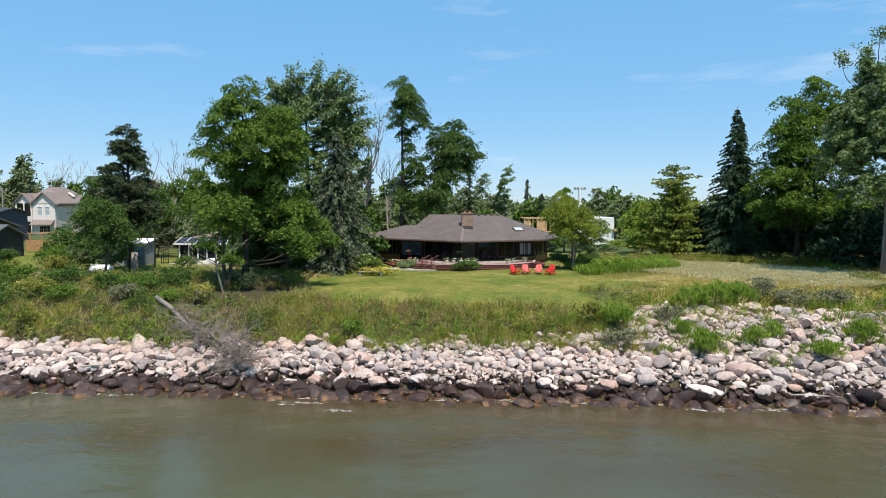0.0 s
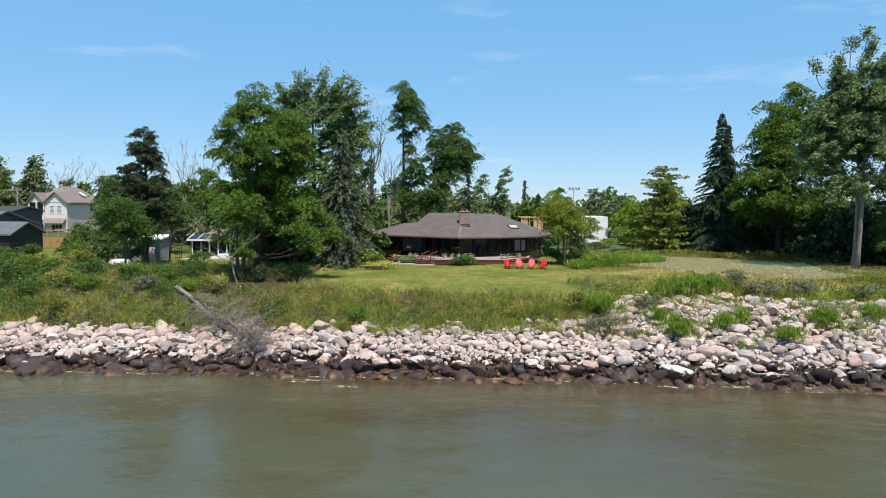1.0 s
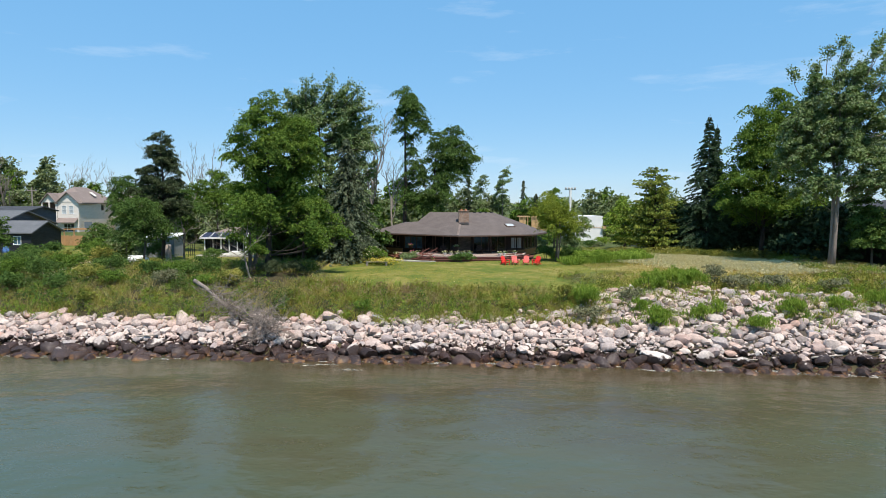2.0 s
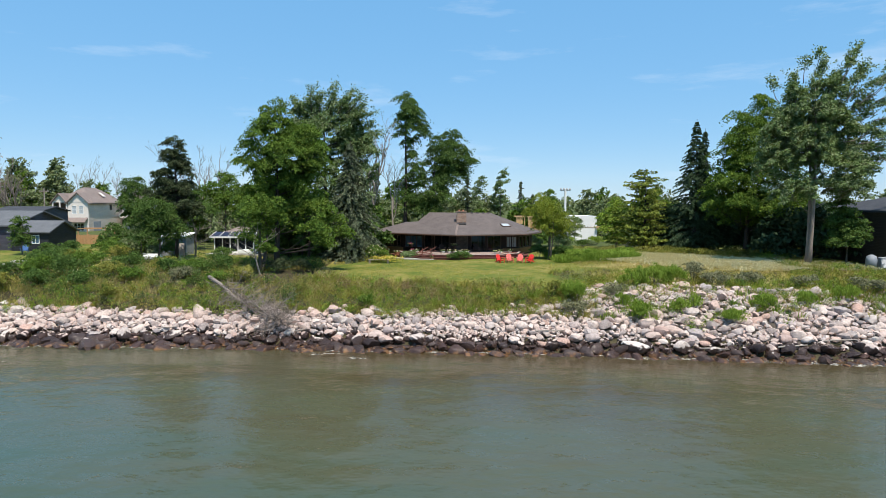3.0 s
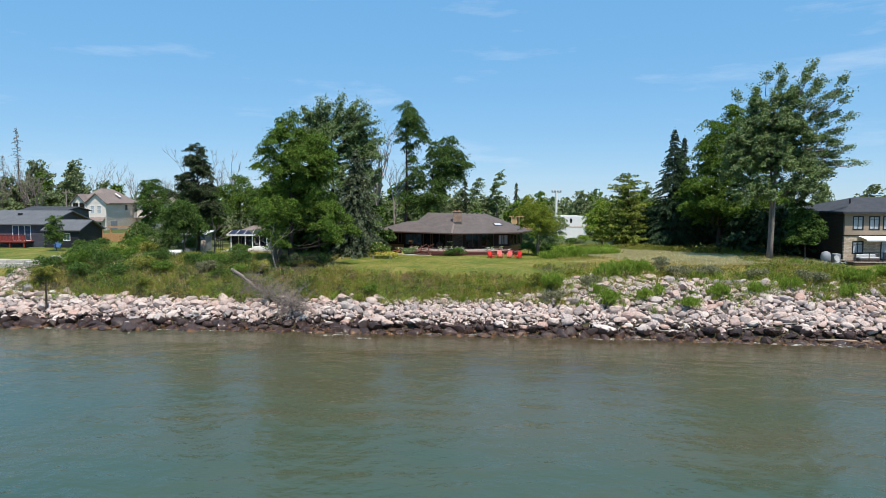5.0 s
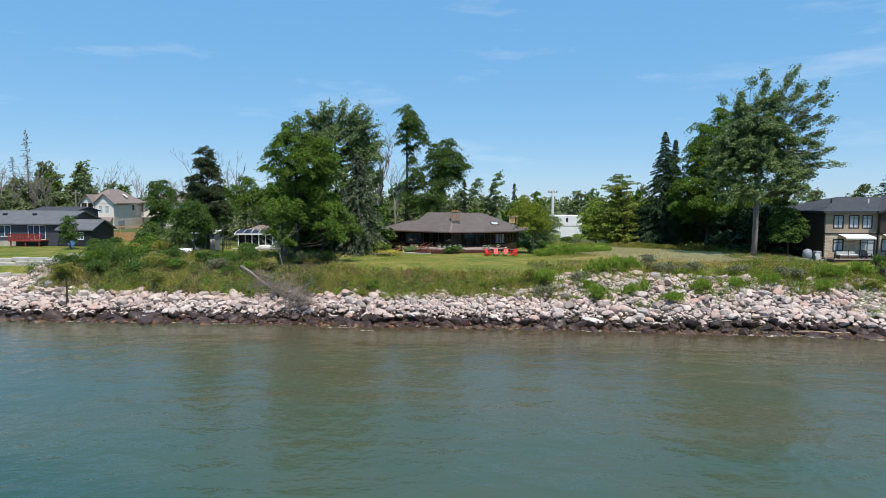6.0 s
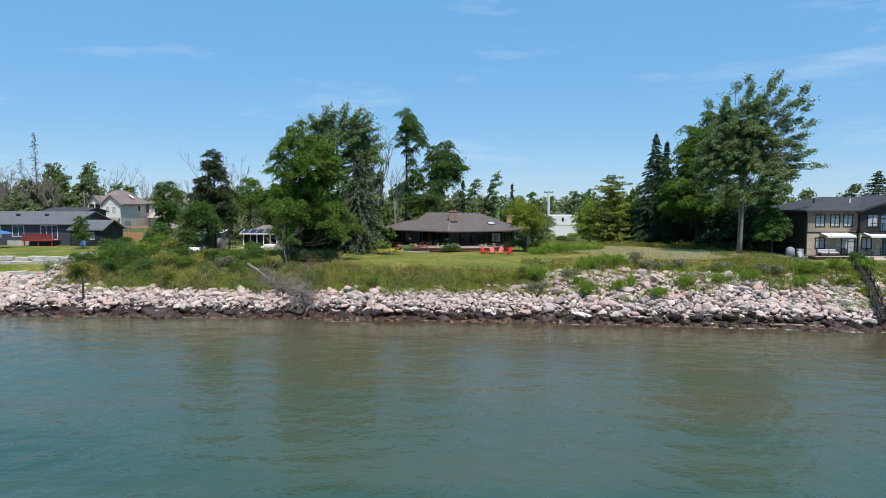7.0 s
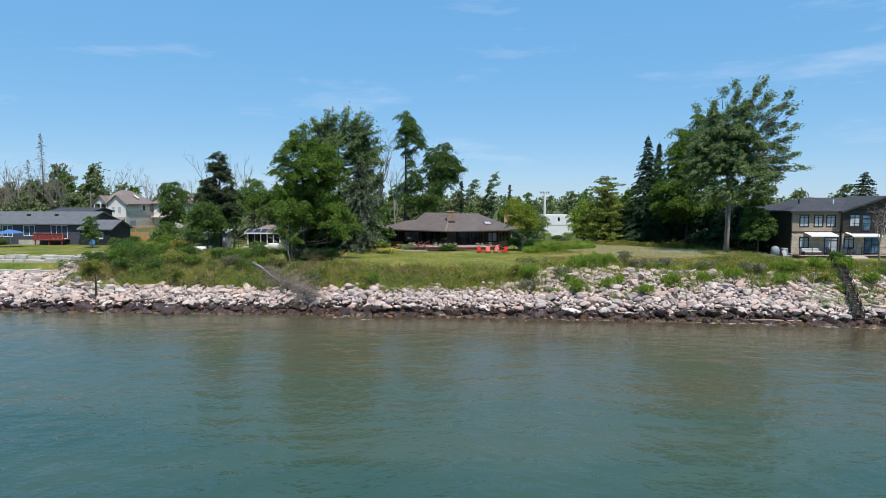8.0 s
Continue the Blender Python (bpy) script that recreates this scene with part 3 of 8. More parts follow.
def crown_points(rng, blobs, per_m2, clump=0.55, hollow=0.35, layer=0.4, sweep=None):
    """Leaf places on domed tufts spread through ellipsoids (x, y, z, rx, ry, rz); also the leaves' lean and facing."""
    out, lean, face = [], [], []
    for bx, by, bz, rx, ry, rz, *way in blobs:
        area = 4 * math.pi * ((rx * ry) ** 1.6 / 3 + (rx * rz) ** 1.6 / 3 + (ry * rz) ** 1.6 / 3) ** (1 / 1.6)
        nc = max(8, int(area * 0.19 / clump ** 2))
        d = unit(rng, nc)
        d[:, 2] = np.where(d[:, 2] < -0.5, -d[:, 2], d[:, 2])
        r = rng.uniform(max(hollow, 0.35), 1.0, nc) ** 0.5 * rng.choice([0.75, 0.95, 1.08, 1.22], nc, p=[0.28, 0.36, 0.25, 0.11])
        c = d * r[:, None] * np.array([rx, ry, rz]) + np.array([bx, by, bz])
        k = max(5, int(per_m2 * area / nc))
        size = np.repeat(clump * rng.uniform(0.55, 1.5, nc), k)
        u = unit(rng, nc * k)
        u[:, 2] = np.where(u[:, 2] < -0.25, -u[:, 2], u[:, 2])
        flat = np.repeat(d * np.array([1, 1, 0.25]) + rng.normal(size=(nc, 3)) * np.array([0.25, 0.25, 0.05]), k, 0)
        rad = size * rng.uniform(0.3, 1.0, nc * k) ** 0.5
        off = u * rad[:, None] * np.array([1.1, 1.1, 1.0 - 0.4 * layer])
        outward = (off * flat).sum(1)
        off += flat * outward[:, None] * 0.5
        off[:, 2] -= 0.22 * np.maximum(outward, 0)
        if way or sweep is not None:
            run = np.repeat(np.array(way[0] if way else sweep) + rng.normal(size=(nc, 3)) * 0.25, k, 0)
            off = off * 0.6 + run * (rng.uniform(-1.0, 1.4, nc * k) * size)[:, None]
        out.append(np.repeat(c, k, 0) + off)
        lean.append(u * 0.6 + flat * 0.5 + np.array([0, 0, -0.3]))
        face.append(u * 0.9 + np.array([0, 0, 0.4]))
    return np.concatenate(out), np.concatenate(lean), np.concatenate(face)


def bough_points(rng, blobs, per_m2, size=1.0, flat=0.42):
    """Leaf places on flattened, drooping boughs that stand apart round ellipsoids; also the leaves' lean and facing."""
    out, lean, face = [], [], []
    for bx, by, bz, rx, ry, rz, *way in blobs:
        area = 4 * math.pi * ((rx * ry) ** 1.6 / 3 + (rx * rz) ** 1.6 / 3 + (ry * rz) ** 1.6 / 3) ** (1 / 1.6)
        s = min(size, 0.62 * min(rx, rz))
        nb = max(6, int(area * 0.27 / s ** 2))
        d = unit(rng, nb)
        d[:, 2] = np.where(d[:, 2] < -0.45, -d[:, 2], d[:, 2])
        c = d * (rng.uniform(0.25, 1.0, nb) ** 0.6 * rng.choice([0.8, 1.0, 1.18, 1.38], nb, p=[0.25, 0.35, 0.25, 0.15]))[:, None] * np.array([rx, ry, rz]) + np.array([bx, by, bz])
        k = max(12, int(per_m2 * area / nb))
        flatd = d[:, :2] + rng.normal(size=(nb, 2)) * 0.3
        flatd /= np.linalg.norm(flatd, axis=1, keepdims=True) + 1e-9
        n = nb * k
        h = np.repeat(np.concatenate([flatd, np.zeros((nb, 1))], 1), k, 0)
        side = np.stack([-h[:, 1], h[:, 0], 0 * h[:, 0]], -1)
        big = np.repeat(s * rng.uniform(0.6, 1.4, nb), k)
        th, rho = rng.uniform(0, 2 * math.pi, n), np.sqrt(rng.uniform(0, 1, n))
        lobes = 1 + 0.22 * np.sin(3 * th + np.repeat(rng.uniform(0, 6.28, nb), k)) + 0.12 * np.sin(7 * th)
        along, across = rho * np.cos(th) * lobes * 1.25, rho * np.sin(th) * lobes * 0.9
        z = flat * (1 - rho ** 2) - 0.50 * np.maximum(along, 0) ** 1.5 - 0.25 * across ** 2 - np.abs(rng.normal(size=n)) * 0.20
        off = (h * along[:, None] + side * across[:, None]) * big[:, None]
        off[:, 2] += z * big
        out.append(np.repeat(c, k, 0) + off)
        rad = off / (big[:, None] + 1e-9)
        lean.append(rad * 0.7 + np.array([0, 0, -0.25]))
        face.append(rad * 0.6 + h * 0.25 + np.array([0, 0, 0.65]))
    return np.concatenate(out), np.concatenate(lean), np.concatenate(face)


def limb(mb, rng, a, b, r0, r1, bend=0.12, n=5, sides=5):
    a, b = Vector(a), Vector(b)
    ln = (b - a).length
    off = Vector(rng.normal(size=3)) * ln * bend
    pts = []
    for i in range(n + 1):
        t = i / n
        p = a.lerp(b, t) + off * math.sin(math.pi * t) + Vector((0, 0, -0.08 * ln * math.sin(math.pi * t)))
        pts.append(p)
    mb.tube(pts, [r0 + (r1 - r0) * i / n for i in range(n + 1)], sides)
    return pts


def leafy_tree(label, x, y, blobs, leaf, seed, bark="bark", trunk_r=0.25, top=None, per_m2=95, leaf_len=0.30, clump=0.5, lean=(0, 0), group="",
               wind=(0.0, 0.0, 0.0), hollow=0.35, forks=1, layer=0.4, sweep=None, tall_mass=1.5, bough=0.0):
    """A broad-leaved tree; blobs: (x, z, rx, rz) or (x, z, rx, rz, dy) of the crown's masses."""
    rng = np.random.default_rng(seed)
    z0 = float(height(x, y)) - 0.15
    bl = []
    for q in blobs:
        bx, bz, rx, rz = q[:4]
        dy = q[4] if len(q) > 4 else rng.uniform(-0.5, 0.5) * rx
        if len(q) > 5:
            bl.append((bx, y + dy, bz, rx, rx, rz, q[5]))
        else:
            bl.append((bx, y + dy, bz, rx, rx * 0.95, rz * tall_mass))
    tree = thing("tree", label, "tree", Matrix.Translation((x, y, z0)), group)
    origin = np.array([x, y, z0])
    highest = top or max(b[2] + b[5] * 0.3 for b in bl)
    mb = MB()
    mb.smooth = True
    stems = []
    for k in range(forks):
        ang = rng.uniform(0, 6.28)
        sp = 0.0 if forks == 1 else 0.9
        tip = Vector((lean[0] + sp * math.cos(ang), lean[1] + sp * math.sin(ang), highest - z0))
        foot = Vector((0.25 * math.cos(ang) * (forks > 1), 0.25 * math.sin(ang) * (forks > 1), 0))
        off = Vector((*rng.normal(size=2) * 0.25, 0))
        pts = [foot.lerp(tip, t) + off * math.sin(3 * t) for t in np.linspace(0, 1, 9)]
        rad = [trunk_r * (1.35 if i == 0 else 1) * (1 - 0.85 * i / 8) for i in range(9)]
        mb.tube(pts, rad, 9)
        stems.append(pts)
    for bx, by, bz, rx, ry, rz, *way in bl:
        c = Vector((bx, by, bz)) - Vector(origin)
        if way:
            limb(mb, rng, c - Vector(way[0]) * 2.2, c + Vector(way[0]) * 0.5, 0.05, 0.02, 0.03, 3, 4)
            continue
        pts = stems[int(rng.integers(len(stems)))]
        h = max(0.12, min(0.9, (c.z - 0.42 * (abs(c.x) + abs(c.y)) - 0.4) / (highest - z0)))
        i = h * 8
        a = pts[int(i)].lerp(pts[min(8, int(i) + 1)], i - int(i))
        r = trunk_r * (1 - 0.85 * h) * (0.42 if h > 0.4 else 0.24)
        limb(mb, rng, a, c, r, r * 0.35, 0.08)
        for k in range(6):
            d = Vector(unit(rng, 1)[0])
            e = c + Vector((d.x * rx, d.y * ry, abs(d.z) * rz * 0.8)) * 0.85
            limb(mb, rng, a.lerp(c, rng.uniform(0.55, 1.0)), e, r * 0.38, 0.012, 0.1, 4, 4)
    part("trunk", mb, M[bark], tree)
    if bough:
        pts, out, face = bough_points(rng, bl, per_m2 * 0.66, bough)
        more = crown_points(rng, bl, per_m2 * 0.05, clump, hollow, layer, sweep)
        pts, out, face = (np.concatenate(z) for z in zip((pts, out, face), more))
    else:
        pts, out, face = crown_points(rng, bl, per_m2 * 0.82, clump, hollow, layer, sweep)
    q = leaf_quads(rng, pts - origin, leaf_len * 1.06, leaf_len * 0.58, out * 0.6 + np.array(wind), 0.9, face)
    part("crown", quads_mesh("crown", q, M[leaf]), None, tree)
    return tree


def conifer(label, x, y, tall, radius, leaf, seed, droop=0.35, bark="bark_dark", name_group="", bare=0.06, density=1.0, power=0.8, ragged=0.25, spray=0.30, whorl=(8, 12), girth=0.018):
    rng = np.random.default_rng(seed)
    z0 = float(height(x, y)) - 0.1
    tree = thing("conifer", label, "conifer", Matrix.Translation((x, y, z0)), name_group)
    mb = MB()
    mb.smooth = True
    mb.tube([(0.12 * math.sin(t * 3), 0.1 * math.sin(t * 2 + 1), tall * t) for t in np.linspace(0, 1, 8)], [max(0.02, girth * tall * (1 - t)) for t in np.linspace(0, 1, 8)], 8)
    cs, ds = [], []
    z = tall * bare
    while z < tall * 0.985:
        f = (z - tall * bare) / (tall * (1 - bare))
        reach = radius * (1 - f) ** power + 0.12
        for k in range(int(rng.integers(*whorl))):
            ang, ln = rng.uniform(0, 2 * math.pi), reach * rng.uniform(1 - ragged * 1.4, 1 + ragged * 0.7)
            d = np.array([math.cos(ang), math.sin(ang), 0])
            n = max(4, int(ln / 0.16 * density * 1.9))
            t = rng.uniform(0.12, 1, n) ** 0.8
            zz = z + 0.25 * ln * t * (1 - f * 0.3) - droop * ln * t * t * 1.35
            side = np.cross(d, [0, 0, 1])
            w = rng.normal(size=n) * 0.16 * ln * (1.1 - t)
            c = d * (ln * t)[:, None] + side * w[:, None] + np.array([0, 0, 1]) * zz[:, None]
            c[:, 2] -= np.abs(rng.normal(size=n)) * 0.10
            cs.append(c)
            ds.append(np.tile(d * 0.7 + np.array([0, 0, -0.55]), (n, 1)))
            e = d * ln * 0.8
            mb.tube([(0, 0, z), (e[0] * 0.5, e[1] * 0.5, z + 0.1 * ln - droop * ln * 0.25), (e[0], e[1], z + 0.2 * ln - droop * ln * 0.85)], [0.035 + 0.01 * ln, 0.025, 0.008], 4, False)
        z += rng.uniform(0.20, 0.38) * (1.0 if tall > 8 else 0.7)
    part("trunk", mb, M[bark], tree)
    c, d = np.concatenate(cs), np.concatenate(ds)
    part("crown", quads_mesh("crown", leaf_quads(rng, c, spray * 1.25, spray * 0.5, d, 0.55), M[leaf]), None, tree)
    return tree


def bare_tree(label, x, y, tall, seed, spread=0.35, bark="deadwood", r=0.2, depth=4, lean=(0, 0), name="bare_tree", m=None, taper=0.48, up=0.1):
    rng = np.random.default_rng(seed)
    mb = MB()
    mb.smooth = True

    def grow(a, d, ln, rad, level):
        pts, p, v = [a], a, d.copy()
        for i in range(4):
            v = (v + Vector(rng.normal(size=3)) * 0.13 + Vector((0, 0, 0.05))).normalized()
            p = p + v * ln / 4
            pts.append(p)
        mb.tube(pts, [rad * (1 - 0.13 * i) for i in range(5)], 7 if level == 0 else (4 if level < 3 else 3), False)
        if level >= depth:
            return
        for k in range(int(rng.integers(2, 4)) + (2 if level == 0 else 0)):
            t = rng.uniform(0.35, 1.0)
            i = min(3, int(t * 4))
            q = pts[i].lerp(pts[i + 1], t * 4 - i)
            nd = (v + Vector(unit(rng, 1)[0]) * spread * 2.0).normalized()
            nd.z = abs(nd.z) * 0.8 + up
            grow(q, nd.normalized(), ln * rng.uniform(0.5, 0.72), rad * taper, level + 1)

    grow(Vector((0, 0, 0)), Vector((lean[0], lean[1], 1)).normalized(), tall * 0.5, r, 0)
    return solid(name, mb, M[bark], label, "tree", m=m or Matrix.Translation((x, y, float(height(x, y)) - 0.1)))


def plant_quads(rng, x, y, tall, blades, width, lean=0.35, wind=0.12):
    """Upright tapering blades at each root; arrays in, quads out."""
    n = len(x)
    z = height(x, y) - 0.03
    root = np.repeat(np.stack([x, y, z], -1), blades, 0)
    h = np.repeat(tall, blades) * rng.uniform(0.55, 1.1, n * blades)
    root[:, :2] += rng.normal(size=(n * blades, 2)) * (0.10 + 0.06 * h)[:, None]
    tip = root + np.stack([rng.normal(size=n * blades) * lean * h + wind * h, rng.normal(size=n * blades) * lean * h, h], -1)
    a = rng.uniform(0, math.pi, n * blades)
    side = np.stack([np.cos(a), np.sin(a), 0 * a], -1) * (width * rng.uniform(0.6, 1.3, n * blades))[:, None]
    mid = root * 0.45 + tip * 0.55 - np.array([0.05, 0, 0]) * h[:, None]
    return np.stack([root, mid + side, tip, mid - side], 1)


def tussocks(rng, x, y, tall, blades, width, lean=0.45):
    """Arching clumps of blades that spread from a narrow foot."""
    n = len(x)
    root = np.repeat(np.stack([x, y, height(x, y) - 0.03], -1), blades, 0)
    h = np.repeat(tall, blades) * rng.uniform(0.45, 1.1, n * blades)
    way = rng.normal(size=(n * blades, 2))
    root[:, :2] += way * (0.16 * np.repeat(tall, blades))[:, None]
    tip = root + np.concatenate([way * (lean * h)[:, None] + np.array([0.1, 0]) * h[:, None], h[:, None]], 1)
    a = rng.uniform(0, math.pi, n * blades)
    side = np.stack([np.cos(a), np.sin(a), 0 * a], -1) * (width * rng.uniform(0.6, 1.3, n * blades))[:, None]
    mid = root * 0.5 + tip * 0.5 + np.array([0, 0, 0.12]) * h[:, None]
    return np.stack([root, mid + side, tip, mid - side], 1)


def bushy_quads(rng, x, y, tall, leaves, size, wide=0.32):
    """Leafy herbs: small leaves up a loose clump of stems at each root."""
    n = len(x)
    h = np.repeat(tall, leaves)
    f = rng.uniform(0.05, 1.0, n * leaves) ** 0.75
    r = rng.normal(size=(n * leaves, 2)) * (wide * h * (1.15 - 0.75 * f))[:, None]
    c = np.stack([np.repeat(x, leaves) + r[:, 0], np.repeat(y, leaves) + r[:, 1], np.repeat(height(x, y), leaves) + h * f], -1)
    face = np.concatenate([r / (np.repeat(tall, leaves)[:, None] + 0.1) * 1.2, np.full((n * leaves, 1), 0.8)], 1)
    return leaf_quads(rng, c, size, size * 0.5, np.array([0.1, 0, 0.35]), 0.8, face)


def dome_quads(rng, x, y, wide, tall, leaves, size, upright=0.3):
    """Rounded leafy clumps: leaves over a lumpy dome, their faces outwards."""
    n = len(x)
    u = unit(rng, n * leaves)
    u[:, 2] = np.abs(u[:, 2])
    ph = np.repeat(rng.uniform(0, 6.28, (n, 3)), leaves, 0)
    az = np.arctan2(u[:, 1], u[:, 0])
    lump = 1 + 0.22 * np.sin(3 * az + ph[:, 0]) + 0.16 * np.sin(5 * az + 4 * u[:, 2] + ph[:, 1]) + 0.12 * np.sin(9 * u[:, 2] + 2 * az + ph[:, 2])
    r = lump * rng.uniform(0.45, 1.0, n * leaves) ** 0.4
    c = u * r[:, None] * np.stack([np.repeat(wide, leaves), np.repeat(wide, leaves), np.repeat(tall, leaves)], -1)
    c[:, 0] += 0.12 * c[:, 2]
    c += np.stack([np.repeat(x, leaves), np.repeat(y, leaves), np.repeat(height(x, y), leaves)], -1)
    return leaf_quads(rng, c, size, size * 0.5, u * 0.5 + np.array([0.1, 0, upright]), 0.8, u + np.array([0, 0, 0.3]))


def scatter(rng, x0, x1, s0, s1, per_m2):
    """Random places in a strip between two distances from the shore line."""
    n = int((x1 - x0) * (s1 - s0) * per_m2)
    x = rng.uniform(x0, x1, n)
    return x, shore(x) + rng.uniform(s0, s1, n)


def field(x, y, scale, seed):
    """Smooth patchiness between 0 and 1."""
    ph = np.random.default_rng(seed).uniform(0, 6.28, 6)
    v = np.sin(x / scale + ph[0]) + np.sin(y / scale * 1.3 + ph[1]) + np.sin((x + y) / scale * 0.7 + ph[2]) + np.sin((x - 1.4 * y) / scale * 1.7 + ph[3]) * 0.8
    return np.clip(0.5 + v / 5, 0, 1)


def open_ground(q):
    """The plants' faces less those below the locust, where bare dark soil stands in for its shade."""
    c = q.mean(1)
    return q[((c[:, 0] + 11.6) / 3.0) ** 2 + ((c[:, 1] - 48.0) / 2.7) ** 2 > 1]


def stuff(name, quads, mat, label, category):
    return solid(name, quads_mesh(name, open_ground(np.concatenate(quads)), M[mat]), None, label, category, kind="stuff")


def shrub(label, x, y, w, h, leaf, seed, per_m2=160, leaf_len=0.14, depth=None, name="shrub", flowers=None, upright=0.35):
    """A bush with stems and a crown of small leaves."""
    rng = np.random.default_rng(seed)
    z0 = float(height(x, y))
    t = thing(name, label, "shrub", Matrix.Translation((x, y, z0)))
    for k in range(5):
        d = rng.normal(size=2) * w * 0.25
        mb = MB().tube([(d[0] * 0.2, d[1] * 0.2, -0.1), (d[0] * 0.6, d[1] * 0.6, h * 0.4), (d[0], d[1], h * 0.8)], [0.025, 0.018, 0.006], 4, False)
        part("stem", mb, M["bark"], t)
    bl = [(0, 0, h * 0.45, w * 0.42, (depth or w) * 0.42, h * 0.42)]
    for k in range(5):
        a = rng.uniform(0, 6.28)
        bl.append((math.cos(a) * w * 0.28, math.sin(a) * (depth or w) * 0.28, h * rng.uniform(0.35, 0.75), w * 0.24, w * 0.24, h * 0.26))
    pts, out, face = crown_points(rng, bl, per_m2 * 0.8, 0.26, 0.2, 0.1)
    pts[:, 2] = np.maximum(pts[:, 2], 0.02)
    part("leaves", quads_mesh("leaves", leaf_quads(rng, pts, leaf_len, leaf_len * (0.5 if upright < 1 else 0.24), out * (0.5 if upright < 1 else 0.25) + np.array([0, 0, upright]), 0.9 if upright < 1 else 0.5, face * 0.5 + np.array([0, -0.4, 0])), M[leaf]), None, t)
    if flowers:
        sel = pts[rng.choice(len(pts), len(pts) // 14, False)] + np.array([0, 0, 0.08])
        part("blooms", quads_mesh("blooms", leaf_quads(rng, sel, 0.12, 0.11, None), M[flowers]), None, t)
    return t


# ---- trees ----
def sprays(cx, cz, fans, size=0.55):
    """Slender tufts along limbs that fan out from one point: (angle, length) pairs."""
    out = []
    for ang, ln in fans:
        for k, t in enumerate((0.45, 0.7, 0.88, 1.02)):
            r = size * (1.25 - 0.5 * t)
            a = radians(ang + 7 * math.sin(3.1 * k + ang))
            out.append((cx + ln * t * math.cos(a), cz + ln * t * math.sin(a), r * 0.9, r * 0.9, 0.18 * ln * t * math.sin(ang * 1.7 + k), (math.cos(a) * 0.9 + 0.2, 0.0, math.sin(a) * 0.9)))
    return out


leafy_tree("tall broad locust tree with fresh green layered foliage", -13.2, 51.0,
           [(-13.3, 18.2, 2.15, 1.26), (-15.5, 16.2, 1.46, 0.84), (-10.6, 17.2, 1.89, 1.18), (-12.5, 15.2, 2.67, 1.60), (-9.6, 15.1, 1.63, 1.26), (-11.5, 12.2, 2.58, 1.68),
            (-8.9, 10.4, 1.5, 0.8), (-7.3, 8.2, 1.0, 0.5), (-13.6, 12.4, 1.89, 1.34), (-7.6, 9.4, 1.1, 0.5), (-8.4, 7.4, 1.3, 0.6, -2.2), (-9.0, 8.8, 1.3, 0.6, -3.0), (-6.6, 8.0, 0.9, 0.5), (-12.8, 10.4, 1.5, 0.8), (-10.6, 10.2, 1.4, 0.8), (-16.4, 15.0, 0.86, 0.50), (-14.6, 13.8, 1.38, 0.84), (-12.0, 16.4, 2.2, 1.3, 1.6), (-13.6, 14.2, 1.9, 1.2, 1.8), (-10.8, 13.8, 2.0, 1.3, 1.6), (-12.2, 11.6, 2.0, 1.2, 1.8)],
           "leaf_locust", 11, "bark_dark", 0.30, 18.5, 165, 0.20, 0.62, layer=0.4, hollow=0.4, bough=0.72)
leafy_tree("spreading light green tree with a broken pale limb", -14.4, 49.6,
           [(-14.8, 11.4, 1.50, 0.88), (-13.6, 9.6, 1.9, 1.20, -1.2), (-14.4, 8.6, 1.2, 0.8), (-15.4, 7.6, 1.1, 0.6, -1.6), (-13.4, 6.8, 0.9, 0.4, -1.8)],
           "leaf_locust", 12, "bark", 0.2, 10.5, 140, 0.19, 0.5, forks=2, layer=0.4, hollow=0.4, bough=0.8)
leafy_tree("tall poplar with silver-green leaves behind the locust", -11.0, 65.0,
           [(-13.2, 21.0, 1.7, 1.1), (-9.4, 21.4, 1.8, 1.2), (-7.4, 19.8, 1.7, 1.1), (-10.8, 19.0, 2.6, 1.5), (-14.6, 19.0, 1.5, 1.0), *sprays(-10.5, 17.0, [(130, 6.8), (118, 6.9), (104, 6.6), (90, 6.6), (77, 7.0), (64, 7.0), (50, 6.4), (37, 6.2), (22, 5.6), (8, 4.8)], 0.75), (-8.0, 17.0, 2.6, 1.7), (-11.5, 14.6, 3.0, 2.2),
            (-13.4, 16.8, 2.2, 1.5), (-6.4, 17.0, 1.6, 1.1), (-6.7, 14.2, 2.0, 1.3), (-8.0, 12.0, 2.6, 1.8), (-12.8, 8.7, 3.2, 2.2), (-9.0, 8.2, 2.6, 1.9)],
           "leaf_silver", 13, "bark_dark", 0.36, 21.0, 84, 0.28, 0.6, layer=0.05, sweep=(0.4, 0, 0.4), wind=(0.3, 0, 0))
conifer("old spruce with drooping grey-green boughs", -7.3, 61.0, 13.4, 4.2, "needle_silver", 14, 0.42, ragged=0.34, density=2.0, spray=0.27)
leafy_tree("dense green maple in the shade beside the house", -11.6, 58.5,
           [(-12.5, 9.0, 2.6, 2.0), (-10.5, 7.6, 2.0, 1.4), (-14.0, 7.4, 2.0, 1.5)], "leaf_deep", 15, "bark_dark", 0.2, 9.0, 70, 0.32, layer=0.3)
